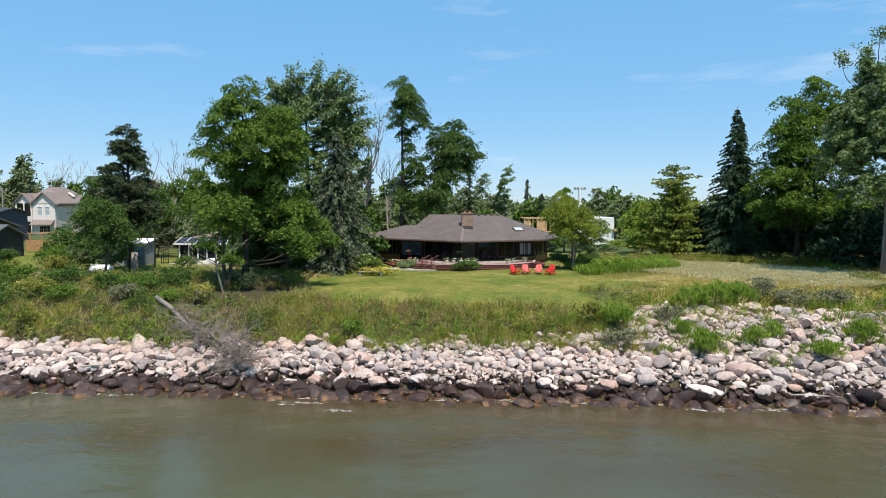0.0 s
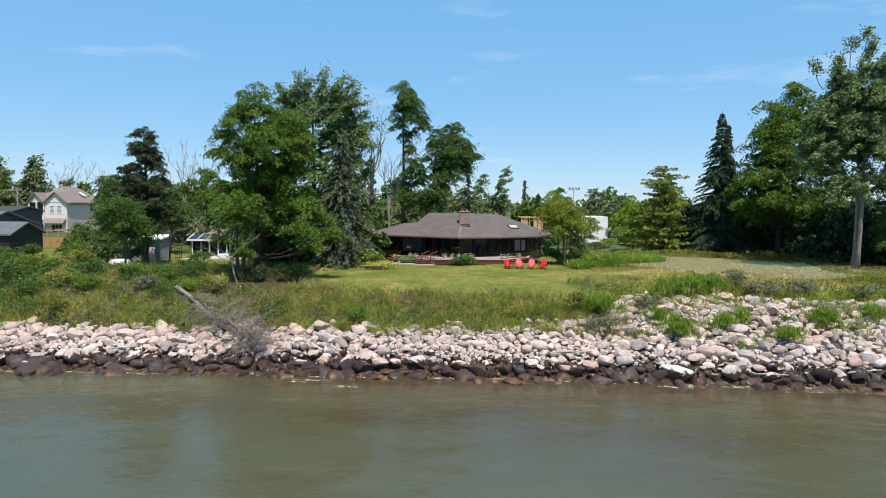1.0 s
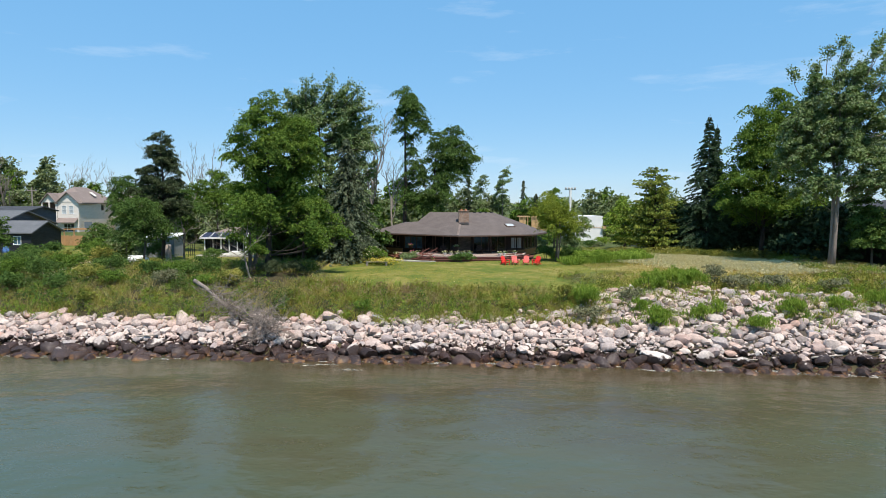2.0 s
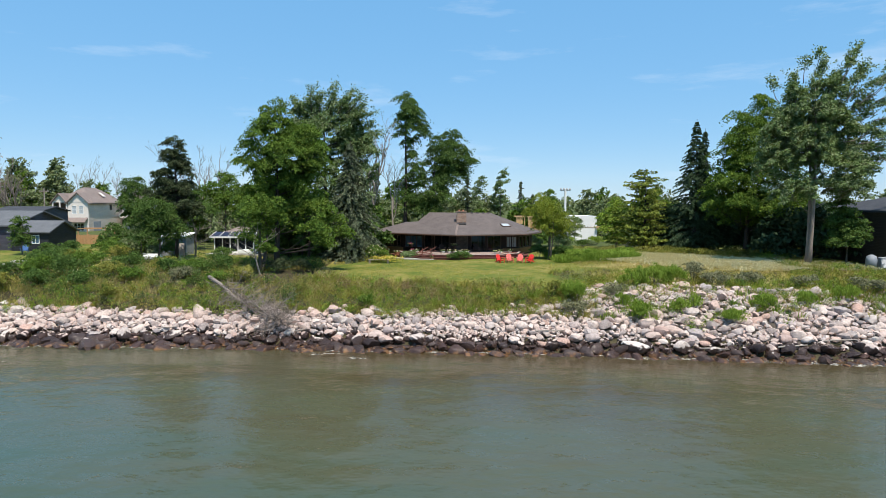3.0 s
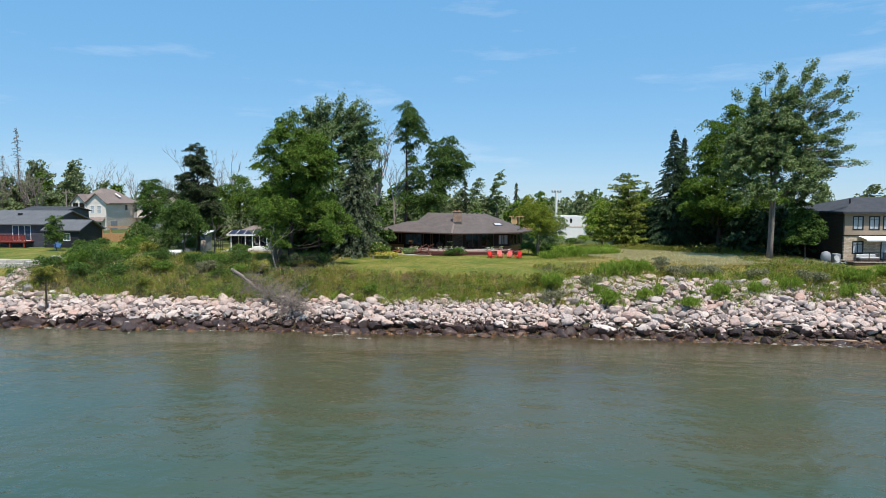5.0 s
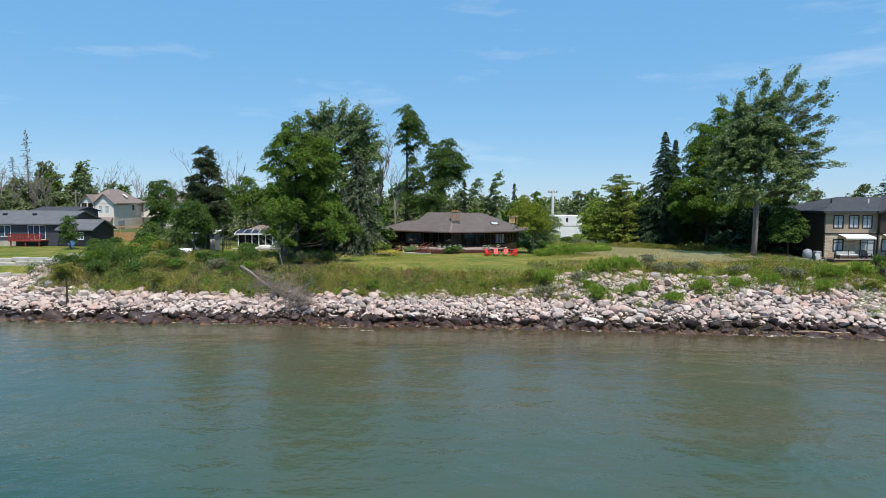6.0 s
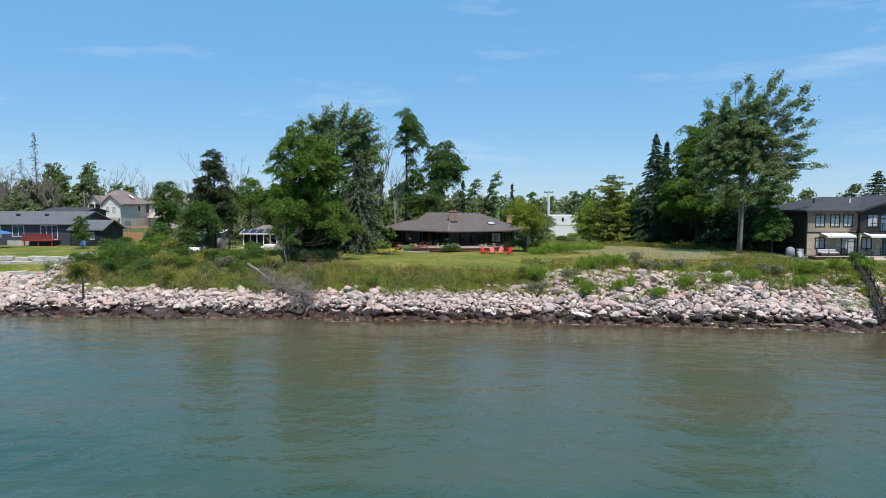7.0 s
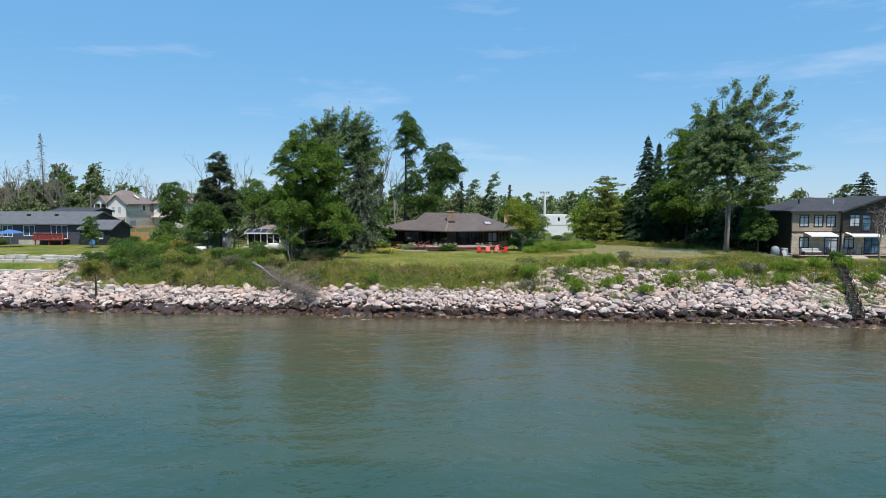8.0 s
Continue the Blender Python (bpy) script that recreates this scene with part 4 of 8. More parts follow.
leafy_tree("tall slender tree with foliage in separate tufts", -2.2, 78.5,
           [(-1.7, 24.6, 1.4, 1.2), (-0.4, 21.9, 1.8, 1.1), (-1.0, 23.0, 1.6, 1.0), (-2.6, 20.6, 0.9, 0.8), (-1.0, 17.4, 0.9, 0.7), (0.4, 14.6, 1.0, 0.6), (-1.6, 12.2, 1.0, 0.7), (-2.5, 22.2, 1.1, 1.1), (0.5, 20.6, 1.2, 0.7), (-1.4, 19.2, 1.2, 0.8), (-0.6, 15.4, 1.5, 1.1), (-0.2, 13.6, 1.6, 0.8),
            (-0.6, 10.9, 2.1, 1.4), (-1.2, 23.2, 1.2, 0.8)],
           "leaf_deep", 16, "bark_dark", 0.3, 25.2, 110, 0.24, 0.5, hollow=0.0, layer=0.25, bough=0.75)
leafy_tree("dark green locust tree behind the bungalow roof", 2.4, 78.0,
           [(4.1, 19.8, 1.7, 0.9), (5.6, 17.7, 2.0, 1.2), (4.0, 17.6, 1.6, 1.1), (3.2, 16.2, 1.6, 1.0), (5.0, 16.2, 1.5, 0.9), (2.8, 13.6, 1.5, 1.0), (2.4, 17.4, 1.8, 1.3), (7.0, 16.6, 1.3, 0.6), (3.9, 14.8, 2.4, 1.3), (2.0, 12.3, 1.9, 1.4), (1.7, 10.0, 1.8, 1.2), (5.6, 15.4, 1.3, 0.7)],
           "leaf_deep", 17, "bark_dark", 0.27, 19.0, 110, 0.24, 0.5, hollow=0.0, layer=0.3, bough=0.85)
bare_tree("tall pale bare tree with bleached trunk", -5.2, 76.0, 18.5, 18, 0.26, r=0.24, lean=(-0.06, 0), taper=0.55, up=0.4, depth=5)
bare_tree("thin bare grey tree", -3.6, 80.0, 15.0, 19, 0.34, r=0.16, taper=0.58, up=0.5, depth=5)
bare_tree("thin bare grey tree", 0.8, 84.0, 15.0, 20, 0.30, r=0.15, taper=0.58, up=0.5, depth=5)

# pine and small trees by the neighbour's yard
def pine_blobs(x, top, low, reach, seed):
    """Small needle clumps at the ends of branches, in loose whorls that widen downwards."""
    rng = np.random.default_rng(seed)
    out = [(x + 0.1, top, 0.32, 0.30, 0.0)]
    z = top - 0.7
    while z > low:
        f = (top - z) / (top - low)
        for k in range(int(rng.integers(5, 8))):
            a, r = rng.uniform(0, 2 * math.pi), reach * (0.16 + 0.84 * f ** 0.7) * rng.uniform(0.5, 1.1)
            w = rng.uniform(0.34, 0.60) + 0.12 * f
            out.append((x + r * math.cos(a), z + rng.uniform(-0.35, 0.35), w, w * 0.62, r * math.sin(a)))
            if r > 1.2:
                out.append((x + 0.55 * r * math.cos(a), z - 0.1 + rng.uniform(-0.25, 0.25), w * 0.9, w * 0.5, 0.55 * r * math.sin(a)))
        z -= rng.uniform(0.55, 0.85)
    return out


leafy_tree("dark scots pine with clumped needles", -26.6, 60.0, pine_blobs(-26.6, 17.9, 9.4, 3.1, 21), "needle_pine", 21, "bark_dark", 0.22, 17.7, 150, 0.19, 0.26, hollow=0.1, layer=0.0)
leafy_tree("low bushy tree with bright leaves at the yard edge", -27.0, 56.0,
           [(-26.9, 10.4, 1.9, 0.8), (-28.1, 9.3, 1.5, 0.8), (-26.0, 9.0, 1.8, 0.9), (-27.4, 7.7, 2.1, 1.0), (-25.0, 7.6, 1.2, 0.7)], "leaf_deep", 22, "bark", 0.13, 9.8, 150, 0.18, 0.42, bough=0.7)
for k, (tx, ty, tz, w) in enumerate([(-31.0, 76, 12.0, 2.6), (-27.5, 79, 14.6, 2.6), (-35.0, 72, 8.2, 2.5), (-23.0, 76, 13.2, 2.4), (-19.0, 72, 13.0, 2.5), (-31.5, 62.5, 7.6, 1.8), (-37.5, 69, 8.0, 2.0), (-24.0, 86, 14.0, 2.8)]):
    leafy_tree("leafy young tree among the yard greenery", tx, ty, [(tx, tz - 0.8, w * 0.7, 0.9), (tx - 0.6 * w, tz - 2.2, w * 0.7, 1.1), (tx + 0.6 * w, tz - 2.6, w * 0.7, 1.1), (tx, tz - 4.0, w * 0.9, 1.4)],
               ("leaf_deep", "leaf_locust", "leaf_hazy")[k % 3], 30 + k, "bark", 0.13, tz - 1, 66, 0.27, 0.5, group="yard trees", layer=0.3, bough=0.75)
leafy_tree("round-topped green tree beyond the pine", -50.0, 100.0, [(-50, 14.2, 1.9, 1.1), (-50.8, 12.4, 2.0, 1.4), (-48.8, 12.0, 1.9, 1.3), (-49.6, 10.2, 2.4, 1.6), (-50.6, 8.2, 2.4, 1.6), (-48.8, 7.4, 2.2, 1.4)], "leaf_deep", 40, "bark", 0.16, 13.5, 60, 0.3, bough=0.9)
rng_b = np.random.default_rng(94)
for k, (bx, by, bt) in enumerate([(-41.0, 106, 17.5), (-37.5, 108, 18.0), (-44, 104, 16.5), (-92, 160, 18.0), (-82, 160, 16.5), (-88, 158, 17.0), (-75, 150, 16), (-70, 152, 15), (-64, 148, 15)] + [(-124 + 3.1 * i + rng_b.uniform(-1, 1), rng_b.uniform(133, 139), rng_b.uniform(13.0, 16.5)) for i in range(10)] + [(-133 + 4.4 * i + rng_b.uniform(-1.5, 1.5), rng_b.uniform(122, 128), rng_b.uniform(12.0, 15.5)) for i in range(9)] + [(-112 + 2.3 * i + rng_b.uniform(-1, 1), rng_b.uniform(128, 134), rng_b.uniform(15.0, 18.5)) for i in range(11)]):
    bare_tree("bare grey tree among the far woods", bx, by, bt * 0.92, 50 + k, 0.30, "dead_bark", r=0.17, depth=5 if k < 9 else 4, taper=0.60, up=0.55)

rng_u = np.random.default_rng(95)
for k in range(34):
    tx = -44 + 3.0 * k + rng_u.uniform(-1.2, 1.2) if k < 24 else -98 + 4.2 * (k - 24) + rng_u.uniform(-1, 1)
    ty = rng_u.uniform(88, 99) if k < 24 else rng_u.uniform(146, 152)
    if 13 < tx < 36:
        continue
    tz, w = rng_u.uniform(9.5, 13.0) - (1.5 if tx > -6 else 0) - (1.6 if 4 < tx < 36 else 0), rng_u.uniform(2.2, 3.2)
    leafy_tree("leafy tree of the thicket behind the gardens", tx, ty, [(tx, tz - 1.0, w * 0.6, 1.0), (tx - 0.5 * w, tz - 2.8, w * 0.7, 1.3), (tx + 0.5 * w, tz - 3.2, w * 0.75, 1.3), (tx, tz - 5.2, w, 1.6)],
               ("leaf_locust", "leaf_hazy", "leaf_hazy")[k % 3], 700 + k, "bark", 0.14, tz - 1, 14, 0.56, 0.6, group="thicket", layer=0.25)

for k in range(15):
    tx, ty = 16.5 + 1.5 * k + rng_u.uniform(-0.4, 0.4), rng_u.uniform(84, 97)
    if 21.5 < tx < 32:
        continue
    tz, w = rng_u.uniform(5.7, 6.4), rng_u.uniform(1.5, 2.2)
    leafy_tree("low bushy thicket tree beyond the meadow", tx, ty, [(tx, tz - 0.7, w * 0.8, 0.7), (tx - 0.8, tz - 1.4, w * 0.8, 0.8), (tx + 0.8, tz - 1.5, w * 0.8, 0.8)], ("leaf_hazy", "leaf_locust", "leaf_deep")[k % 3], 760 + k, "bark", 0.07,
               tz - 1, 40, 0.34, 0.4, group="thicket", layer=0.2)

# trees round the meadow
conifer("tall dark spruce with ragged boughs", 36.5, 73.0, 17.6, 4.1, "needle_spruce", 60, 0.30, ragged=0.30, density=1.9, power=0.88, spray=0.27)
conifer("slim dark spruce behind the taller spruce", 41.0, 81.0, 17.4, 2.2, "needle_spruce", 61, 0.25, ragged=0.3, density=1.6)
conifer("yellow-green pine with layered feathery boughs", 31.2, 77.0, 11.5, 5.0, "needle_yellow", 62, 0.06, ragged=0.5, density=1.25, power=0.5, spray=0.36, whorl=(5, 8))
leafy_tree("hazy green tree at the meadow edge", 28.2, 80.0, [(27.9, 10.6, 1.3, 0.8), (28.6, 9.2, 1.7, 1.0), (27.0, 8.2, 1.8, 1.1), (28.8, 7.0, 2.1, 1.2)], "leaf_fresh", 63, "bark", 0.18, 10.2, 100, 0.25, bough=0.7)
leafy_tree("dense broad tree in full green leaf", 41.0, 68.0,
           [(42.9, 22.4, 1.7, 1.2), (40.8, 20.8, 1.9, 1.2), (38.9, 18.2, 1.8, 1.2), (42.6, 18.8, 2.6, 1.7), (38.6, 15.0, 2.0, 1.3), (41.8, 14.8, 2.9, 1.7), (38.2, 12.0, 2.2, 1.3), (41.5, 11.0, 2.8, 1.3), (45.6, 11.6, 2.8, 1.6), (36.9, 13.4, 1.2, 0.8), (45.4, 15.6, 2.6, 1.7), (40.2, 17.0, 2.0, 1.3), (44.6, 20.6, 1.8, 1.2), (36.8, 10.4, 1.6, 0.9), (39.8, 9.4, 2.2, 0.9), (43.6, 9.4, 2.4, 0.9), (38.6, 10.8, 2.1, 0.9, -3.4), (41.6, 10.8, 2.2, 0.9, -3.6), (44.4, 10.8, 2.2, 0.9, -3.2), (39.4, 16.2, 1.9, 1.1, -2.0), (38.2, 13.6, 1.7, 1.0, -2.2), (40.6, 13.2, 2.0, 1.1, -2.6), (40.6, 19.2, 1.6, 1.0, -1.6)],
           "leaf_locust", 64, "bark_dark", 0.30, 20.0, 96, 0.25, 0.62, layer=0.0, sweep=(0.3, -0.1, 0.4), tall_mass=1.7, bough=0.85)
leafy_tree("huge wind-swept poplar with pale undersides to its leaves", 41.2, 54.6,
           [(40.5, 19.8, 2.38, 1.56), (37.5, 17.2, 2.38, 1.65), (42.9, 18.9, 2.2, 1.56), (40.0, 16.1, 2.93, 1.83), (43.9, 15.7, 2.11, 1.56), (37.3, 14.3, 2.2, 1.56), (42.1, 14.7, 2.38, 1.38), (43.9, 12.5, 1.83, 1.1), (38.4, 12.1, 2.29, 1.28), (42.1, 22.2, 1.47, 1.1), (45.4, 12.2, 1.65, 1.1), (44.8, 13.9, 1.65, 1.1), (39.1, 18.3, 2.2, 1.47), (38.9, 21.6, 1.19, 0.92), (41.5, 12.7, 1.83, 0.83), (37.9, 19.6, 1.4, 1.1), (41.0, 18.0, 2.2, 1.5, 1.4), (38.6, 15.6, 2.0, 1.3, 1.6), (43.2, 17.0, 1.8, 1.3, 1.5)]
           + sprays(42.1, 16.1, [(118, 8.4), (111, 7.2), (103, 9.4), (95, 8.1), (88, 10.3), (82, 8.8), (76, 10.8), (70, 9.4), (64, 9.9), (57, 8.8), (49, 8.3), (42, 8.8), (33, 7.2), (24, 6.4), (15, 7.0), (6, 6.1), (-3, 7.3), (-12, 5.9), (-20, 5.1)], 0.68),
           "leaf_silver", 65, "dead_bark", 0.23, 22.9, 118, 0.245, 0.48, layer=0.0, sweep=(0.45, 0, 0.45), wind=(0.4, 0, 0.1), hollow=0.15, forks=2)
leafy_tree("small bushy tree beside the brown house", 45.6, 55.4, [(45.6, 9.2, 1.5, 0.9), (46.4, 7.4, 1.4, 0.8), (44.7, 7.1, 1.6, 0.9), (46.6, 8.6, 1.0, 0.7), (44.6, 8.9, 1.2, 0.8), (45.0, 10.6, 1.0, 0.8)], "leaf_deep", 66, "bark", 0.11, 10.0, 130, 0.24, 0.4)
# added dark trees: a backing that stands in for deep shade under the crowns
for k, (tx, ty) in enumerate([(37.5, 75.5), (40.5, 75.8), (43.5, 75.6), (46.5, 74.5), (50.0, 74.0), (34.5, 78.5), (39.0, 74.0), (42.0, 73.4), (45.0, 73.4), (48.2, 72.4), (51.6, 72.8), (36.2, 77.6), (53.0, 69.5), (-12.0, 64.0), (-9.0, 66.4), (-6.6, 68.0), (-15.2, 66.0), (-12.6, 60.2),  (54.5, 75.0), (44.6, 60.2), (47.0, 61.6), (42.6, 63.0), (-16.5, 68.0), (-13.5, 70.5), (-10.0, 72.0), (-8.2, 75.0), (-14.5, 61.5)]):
    leafy_tree("dark filler tree standing in for the shade below the tall trees", tx, ty, [(tx, 7.6, 2.2, 1.3), (tx - 1.2, 6.0, 1.9, 1.2), (tx + 1.3, 5.8, 1.9, 1.2), (tx + 0.3, 9.4, 1.6, 1.0)],
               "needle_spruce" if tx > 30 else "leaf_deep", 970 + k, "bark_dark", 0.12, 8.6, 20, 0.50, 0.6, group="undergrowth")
leafy_tree("small yellow-green ornamental tree beside the bungalow", 15.4, 62.0,
           [(14.4, 11.1, 1.0, 0.7), (13.9, 9.9, 1.5, 0.8), (16.3, 9.6, 1.3, 0.8), (17.1, 8.9, 1.2, 0.7), (14.6, 8.5, 1.7, 0.8), (15.4, 9.9, 1.4, 0.8), (16.4, 7.6, 1.4, 0.7)], "leaf_yellow", 80, "bark", 0.09, 10.6, 190, 0.15, 0.4, forks=3, bough=0.55)
leafy_tree("narrow pointed green tree between the buildings", 19.2, 84.0, [(19.2, 12.2, 0.7, 0.6), (19.3, 10.8, 1.2, 0.9), (19.0, 9.2, 1.7, 1.1), (19.6, 7.6, 2.0, 1.2)], "leaf_locust", 86, "bark", 0.12, 11.8, 90, 0.25, 0.45, bough=0.6)
leafy_tree("pale flowering shrub tree", 17.6, 63.2, [(18.0, 7.3, 1.2, 0.9), (17.2, 6.2, 1.3, 0.8), (18.6, 8.5, 0.9, 0.6)], "leaf_silver", 81, "bark", 0.06, 8.0, 120, 0.2, 0.35, forks=2)
bare_tree("dead pale limb standing among the locust leaves", -14.0, 48.2, 7.6, 84, 0.42, r=0.09, depth=4)
bare_tree("tangle of dead brown twigs beside the pine", -25.9, 63.6, 7.0, 85, 0.55, "dead_bark", r=0.12, depth=5, up=0.05)
conifer("far conifer behind the brown house", 77.0, 82.0, 12.5, 4.2, "needle_pine", 82, 0.15, bare=0.25, ragged=0.45)
bare_tree("dead bare shrub tree with twisted grey branches", 54.9, 45.6, 9.0, 83, 0.5, r=0.13, depth=5)

# woods behind the gardens
rng_w = np.random.default_rng(90)
WOODS = [(-126, 146, 13.5), (-119, 142, 13), (-112, 142, 14), (-104, 146, 15.5), (-97, 142, 20.6), (-90, 144, 20.8), (-84, 152, 15), (-76, 156, 14), (-66, 152, 13), (-58, 140, 15), (-50, 135, 14), (-42, 128, 14), (-108, 138, 15.5), (-101, 136, 16.5), (-94, 137, 17.5), (-87.5, 139, 17.0), (-81, 142, 15.5), (-115, 136, 14.0),
         (-34, 120, 14), (-27, 115, 14), (-20, 112, 15), (-12, 110, 16), (-5, 112, 15), (2, 118, 14.5), (8, 122, 13), (14.2, 132, 12.6), (21, 122, 11.5), (27, 150, 10),
         (33, 160, 10.5), (39, 140, 13.5), (45, 150, 14), (52, 130, 14), (60, 120, 14), (68, 118, 14), (78, 120, 14), (90, 125, 14), (104, 130, 15), (37, 118, 12.0), (43, 108, 12.5)]
for k, (tx, ty, tz) in enumerate(WOODS):
    w = rng_w.uniform(2.6, 4.2)
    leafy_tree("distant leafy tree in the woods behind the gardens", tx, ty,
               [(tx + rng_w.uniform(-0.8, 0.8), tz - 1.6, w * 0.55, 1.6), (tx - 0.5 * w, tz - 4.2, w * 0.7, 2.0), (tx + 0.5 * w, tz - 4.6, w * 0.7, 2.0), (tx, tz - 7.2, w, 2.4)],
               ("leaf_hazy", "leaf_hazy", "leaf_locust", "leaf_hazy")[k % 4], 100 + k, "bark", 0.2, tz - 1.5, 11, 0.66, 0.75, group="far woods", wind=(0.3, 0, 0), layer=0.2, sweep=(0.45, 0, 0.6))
for k, (tx, ty, tz) in enumerate([(11.3, 128, 16.6), (16.4, 130, 18.2)]):
    leafy_tree("slim pale poplar bent by the wind beyond the bungalow", tx, ty, [(tx + 0.7, tz - 0.6, 0.8, 0.7), (tx + 0.4, tz - 2.0, 1.1, 0.9), (tx - 0.3, tz - 3.6, 1.3, 1.1), (tx - 0.5, tz - 5.4, 1.4, 1.1), (tx, tz - 7.4, 1.6, 1.2)], "leaf_silver", 190 + k, "pale_bark", 0.16, tz - 0.6,
               30, 0.42, 0.5, group="far poplars", wind=(0.5, 0, 0), sweep=(0.55, 0, 0.35))
for k, (tx, ty, tall, r) in enumerate([(-101, 140, 25.0, 2.4), (-104, 139, 18.0, 3.0), (21.0, 112, 8.5, 1.8), (8.5, 118, 12.0, 2.0), (20.5, 126, 11.5, 1.8)]):
    conifer("distant ragged conifer standing above the woods", tx, ty, tall, r, "needle_pine" if k > 1 else "weed_brown", 160 + k, 0.2, ragged=0.5, density=0.45 if k > 1 else 0.10, spray=0.45 if k > 1 else 0.30, whorl=(5, 8) if k > 1 else (2, 4), girth=0.018 if k > 1 else 0.009, power=0.8 if k > 1 else 0.5)


for k in range(9):
    tx, ty = -132 + 5.4 * k + rng_w.uniform(-1.5, 1.5), rng_w.uniform(128, 136)
    tz, w = rng_w.uniform(10.5, 13.5), rng_w.uniform(2.6, 3.6)
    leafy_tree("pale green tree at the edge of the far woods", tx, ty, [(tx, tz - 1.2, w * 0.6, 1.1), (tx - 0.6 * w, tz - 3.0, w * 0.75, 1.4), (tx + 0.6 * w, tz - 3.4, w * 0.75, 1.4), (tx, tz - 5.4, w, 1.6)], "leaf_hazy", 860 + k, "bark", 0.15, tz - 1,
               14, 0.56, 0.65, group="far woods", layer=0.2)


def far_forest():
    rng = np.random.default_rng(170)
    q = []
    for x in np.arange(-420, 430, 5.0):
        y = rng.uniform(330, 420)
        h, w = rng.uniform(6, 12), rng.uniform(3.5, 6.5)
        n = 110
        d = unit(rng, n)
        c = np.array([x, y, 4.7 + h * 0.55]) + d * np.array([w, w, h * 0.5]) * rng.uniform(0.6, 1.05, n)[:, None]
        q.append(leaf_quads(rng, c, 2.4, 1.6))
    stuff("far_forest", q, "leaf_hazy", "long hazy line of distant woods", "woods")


far_forest()


# ---- rocks of the bank ----
def rock_shape(rng, cuts=14, level=2):
    bm = bmesh.new()
    bmesh.ops.create_icosphere(bm, subdivisions=level, radius=1.0)
    v = np.array([w.co[:] for w in bm.verts])
    f = np.array([[w.index for w in p.verts] for p in bm.faces])
    bm.free()
    ax = rng.uniform([0.95, 0.80, 0.58], [1.34, 1.04, 0.88])
    v = v * (1 + 0.10 * np.sin(v @ rng.normal(size=3) * 3 + rng.uniform(0, 6))[:, None])
    for k in range(cuts):
        n = unit(rng, 1)[0]
        d = rng.uniform(0.55, 0.86)
        over = np.maximum(0, v @ n - d)
        v = v - n * over[:, None] * rng.uniform(0.85, 1.0)
    v += 0.02 * np.sin(v[:, [1, 2, 0]] * 7 + rng.uniform(0, 6, 3))
    return v * ax, f


ROCK_TOP_X = [-75, -41.5, -39.5, -36, -25, -12, 0, 8, 13, 16, 22, 34, 46, 60, 75]
ROCK_TOP_S = [11.4, 11.4, 8.6, 4.6, 3.6, 3.7, 4.0, 4.3, 5.4, 8.6, 8.4, 7.6, 7.8, 9.2, 9.5]


# the few great dark boulders at the water: x, y, radius
GREAT_BOULDERS = [(-33.6, 38.6, 0.95), (-24.1, 37.2, 1.0), (-21.9, 36.8, 0.7), (17.0, 35.1, 0.85), (23.6, 33.6, 0.75), (14.2, 35.1, 0.7), (-2.2, 37.8, 0.72), (4.8, 36.4, 0.8), (-10.6, 36.4, 0.8)]


def rock_places():
    """Dart throwing on the bank with rocks of different sizes, largest first."""
    rng = np.random.default_rng(200)
    n = 75000
    x = rng.uniform(-62, 66, n)
    top = np.interp(x, ROCK_TOP_X, ROCK_TOP_S)
    s = rng.uniform(-0.9, 1, n)
    s = np.where(s < 0, s, s * (top + np.where((x > -40) & (x < 60), ragged_edge(x) * 0.7 + 0.35, 0)))
    y = shore(x) + s
    r = rng.choice([0.58, 0.44, 0.35, 0.29, 0.24, 0.20], n, p=[0.012, 0.04, 0.12, 0.27, 0.32, 0.238])
    r = r * np.where(s < 1.0, 1.22, 1.0) * np.where((x > -2) & (x < 14) & (s > 1.4), 0.80, 1.0) * np.where(x < -41, 1.08, 1.0)
    order = np.argsort(-r + rng.uniform(-0.1, 0.1, n))
    kept = np.array(GREAT_BOULDERS)
    for i in order:
        d = np.hypot(kept[:, 0] - x[i], (kept[:, 1] - y[i]) * 1.12)
        if not len(kept) or np.all(d > (kept[:, 2] + r[i]) * 0.61):
            kept = np.vstack([kept, [x[i], y[i], r[i]]])
    return kept


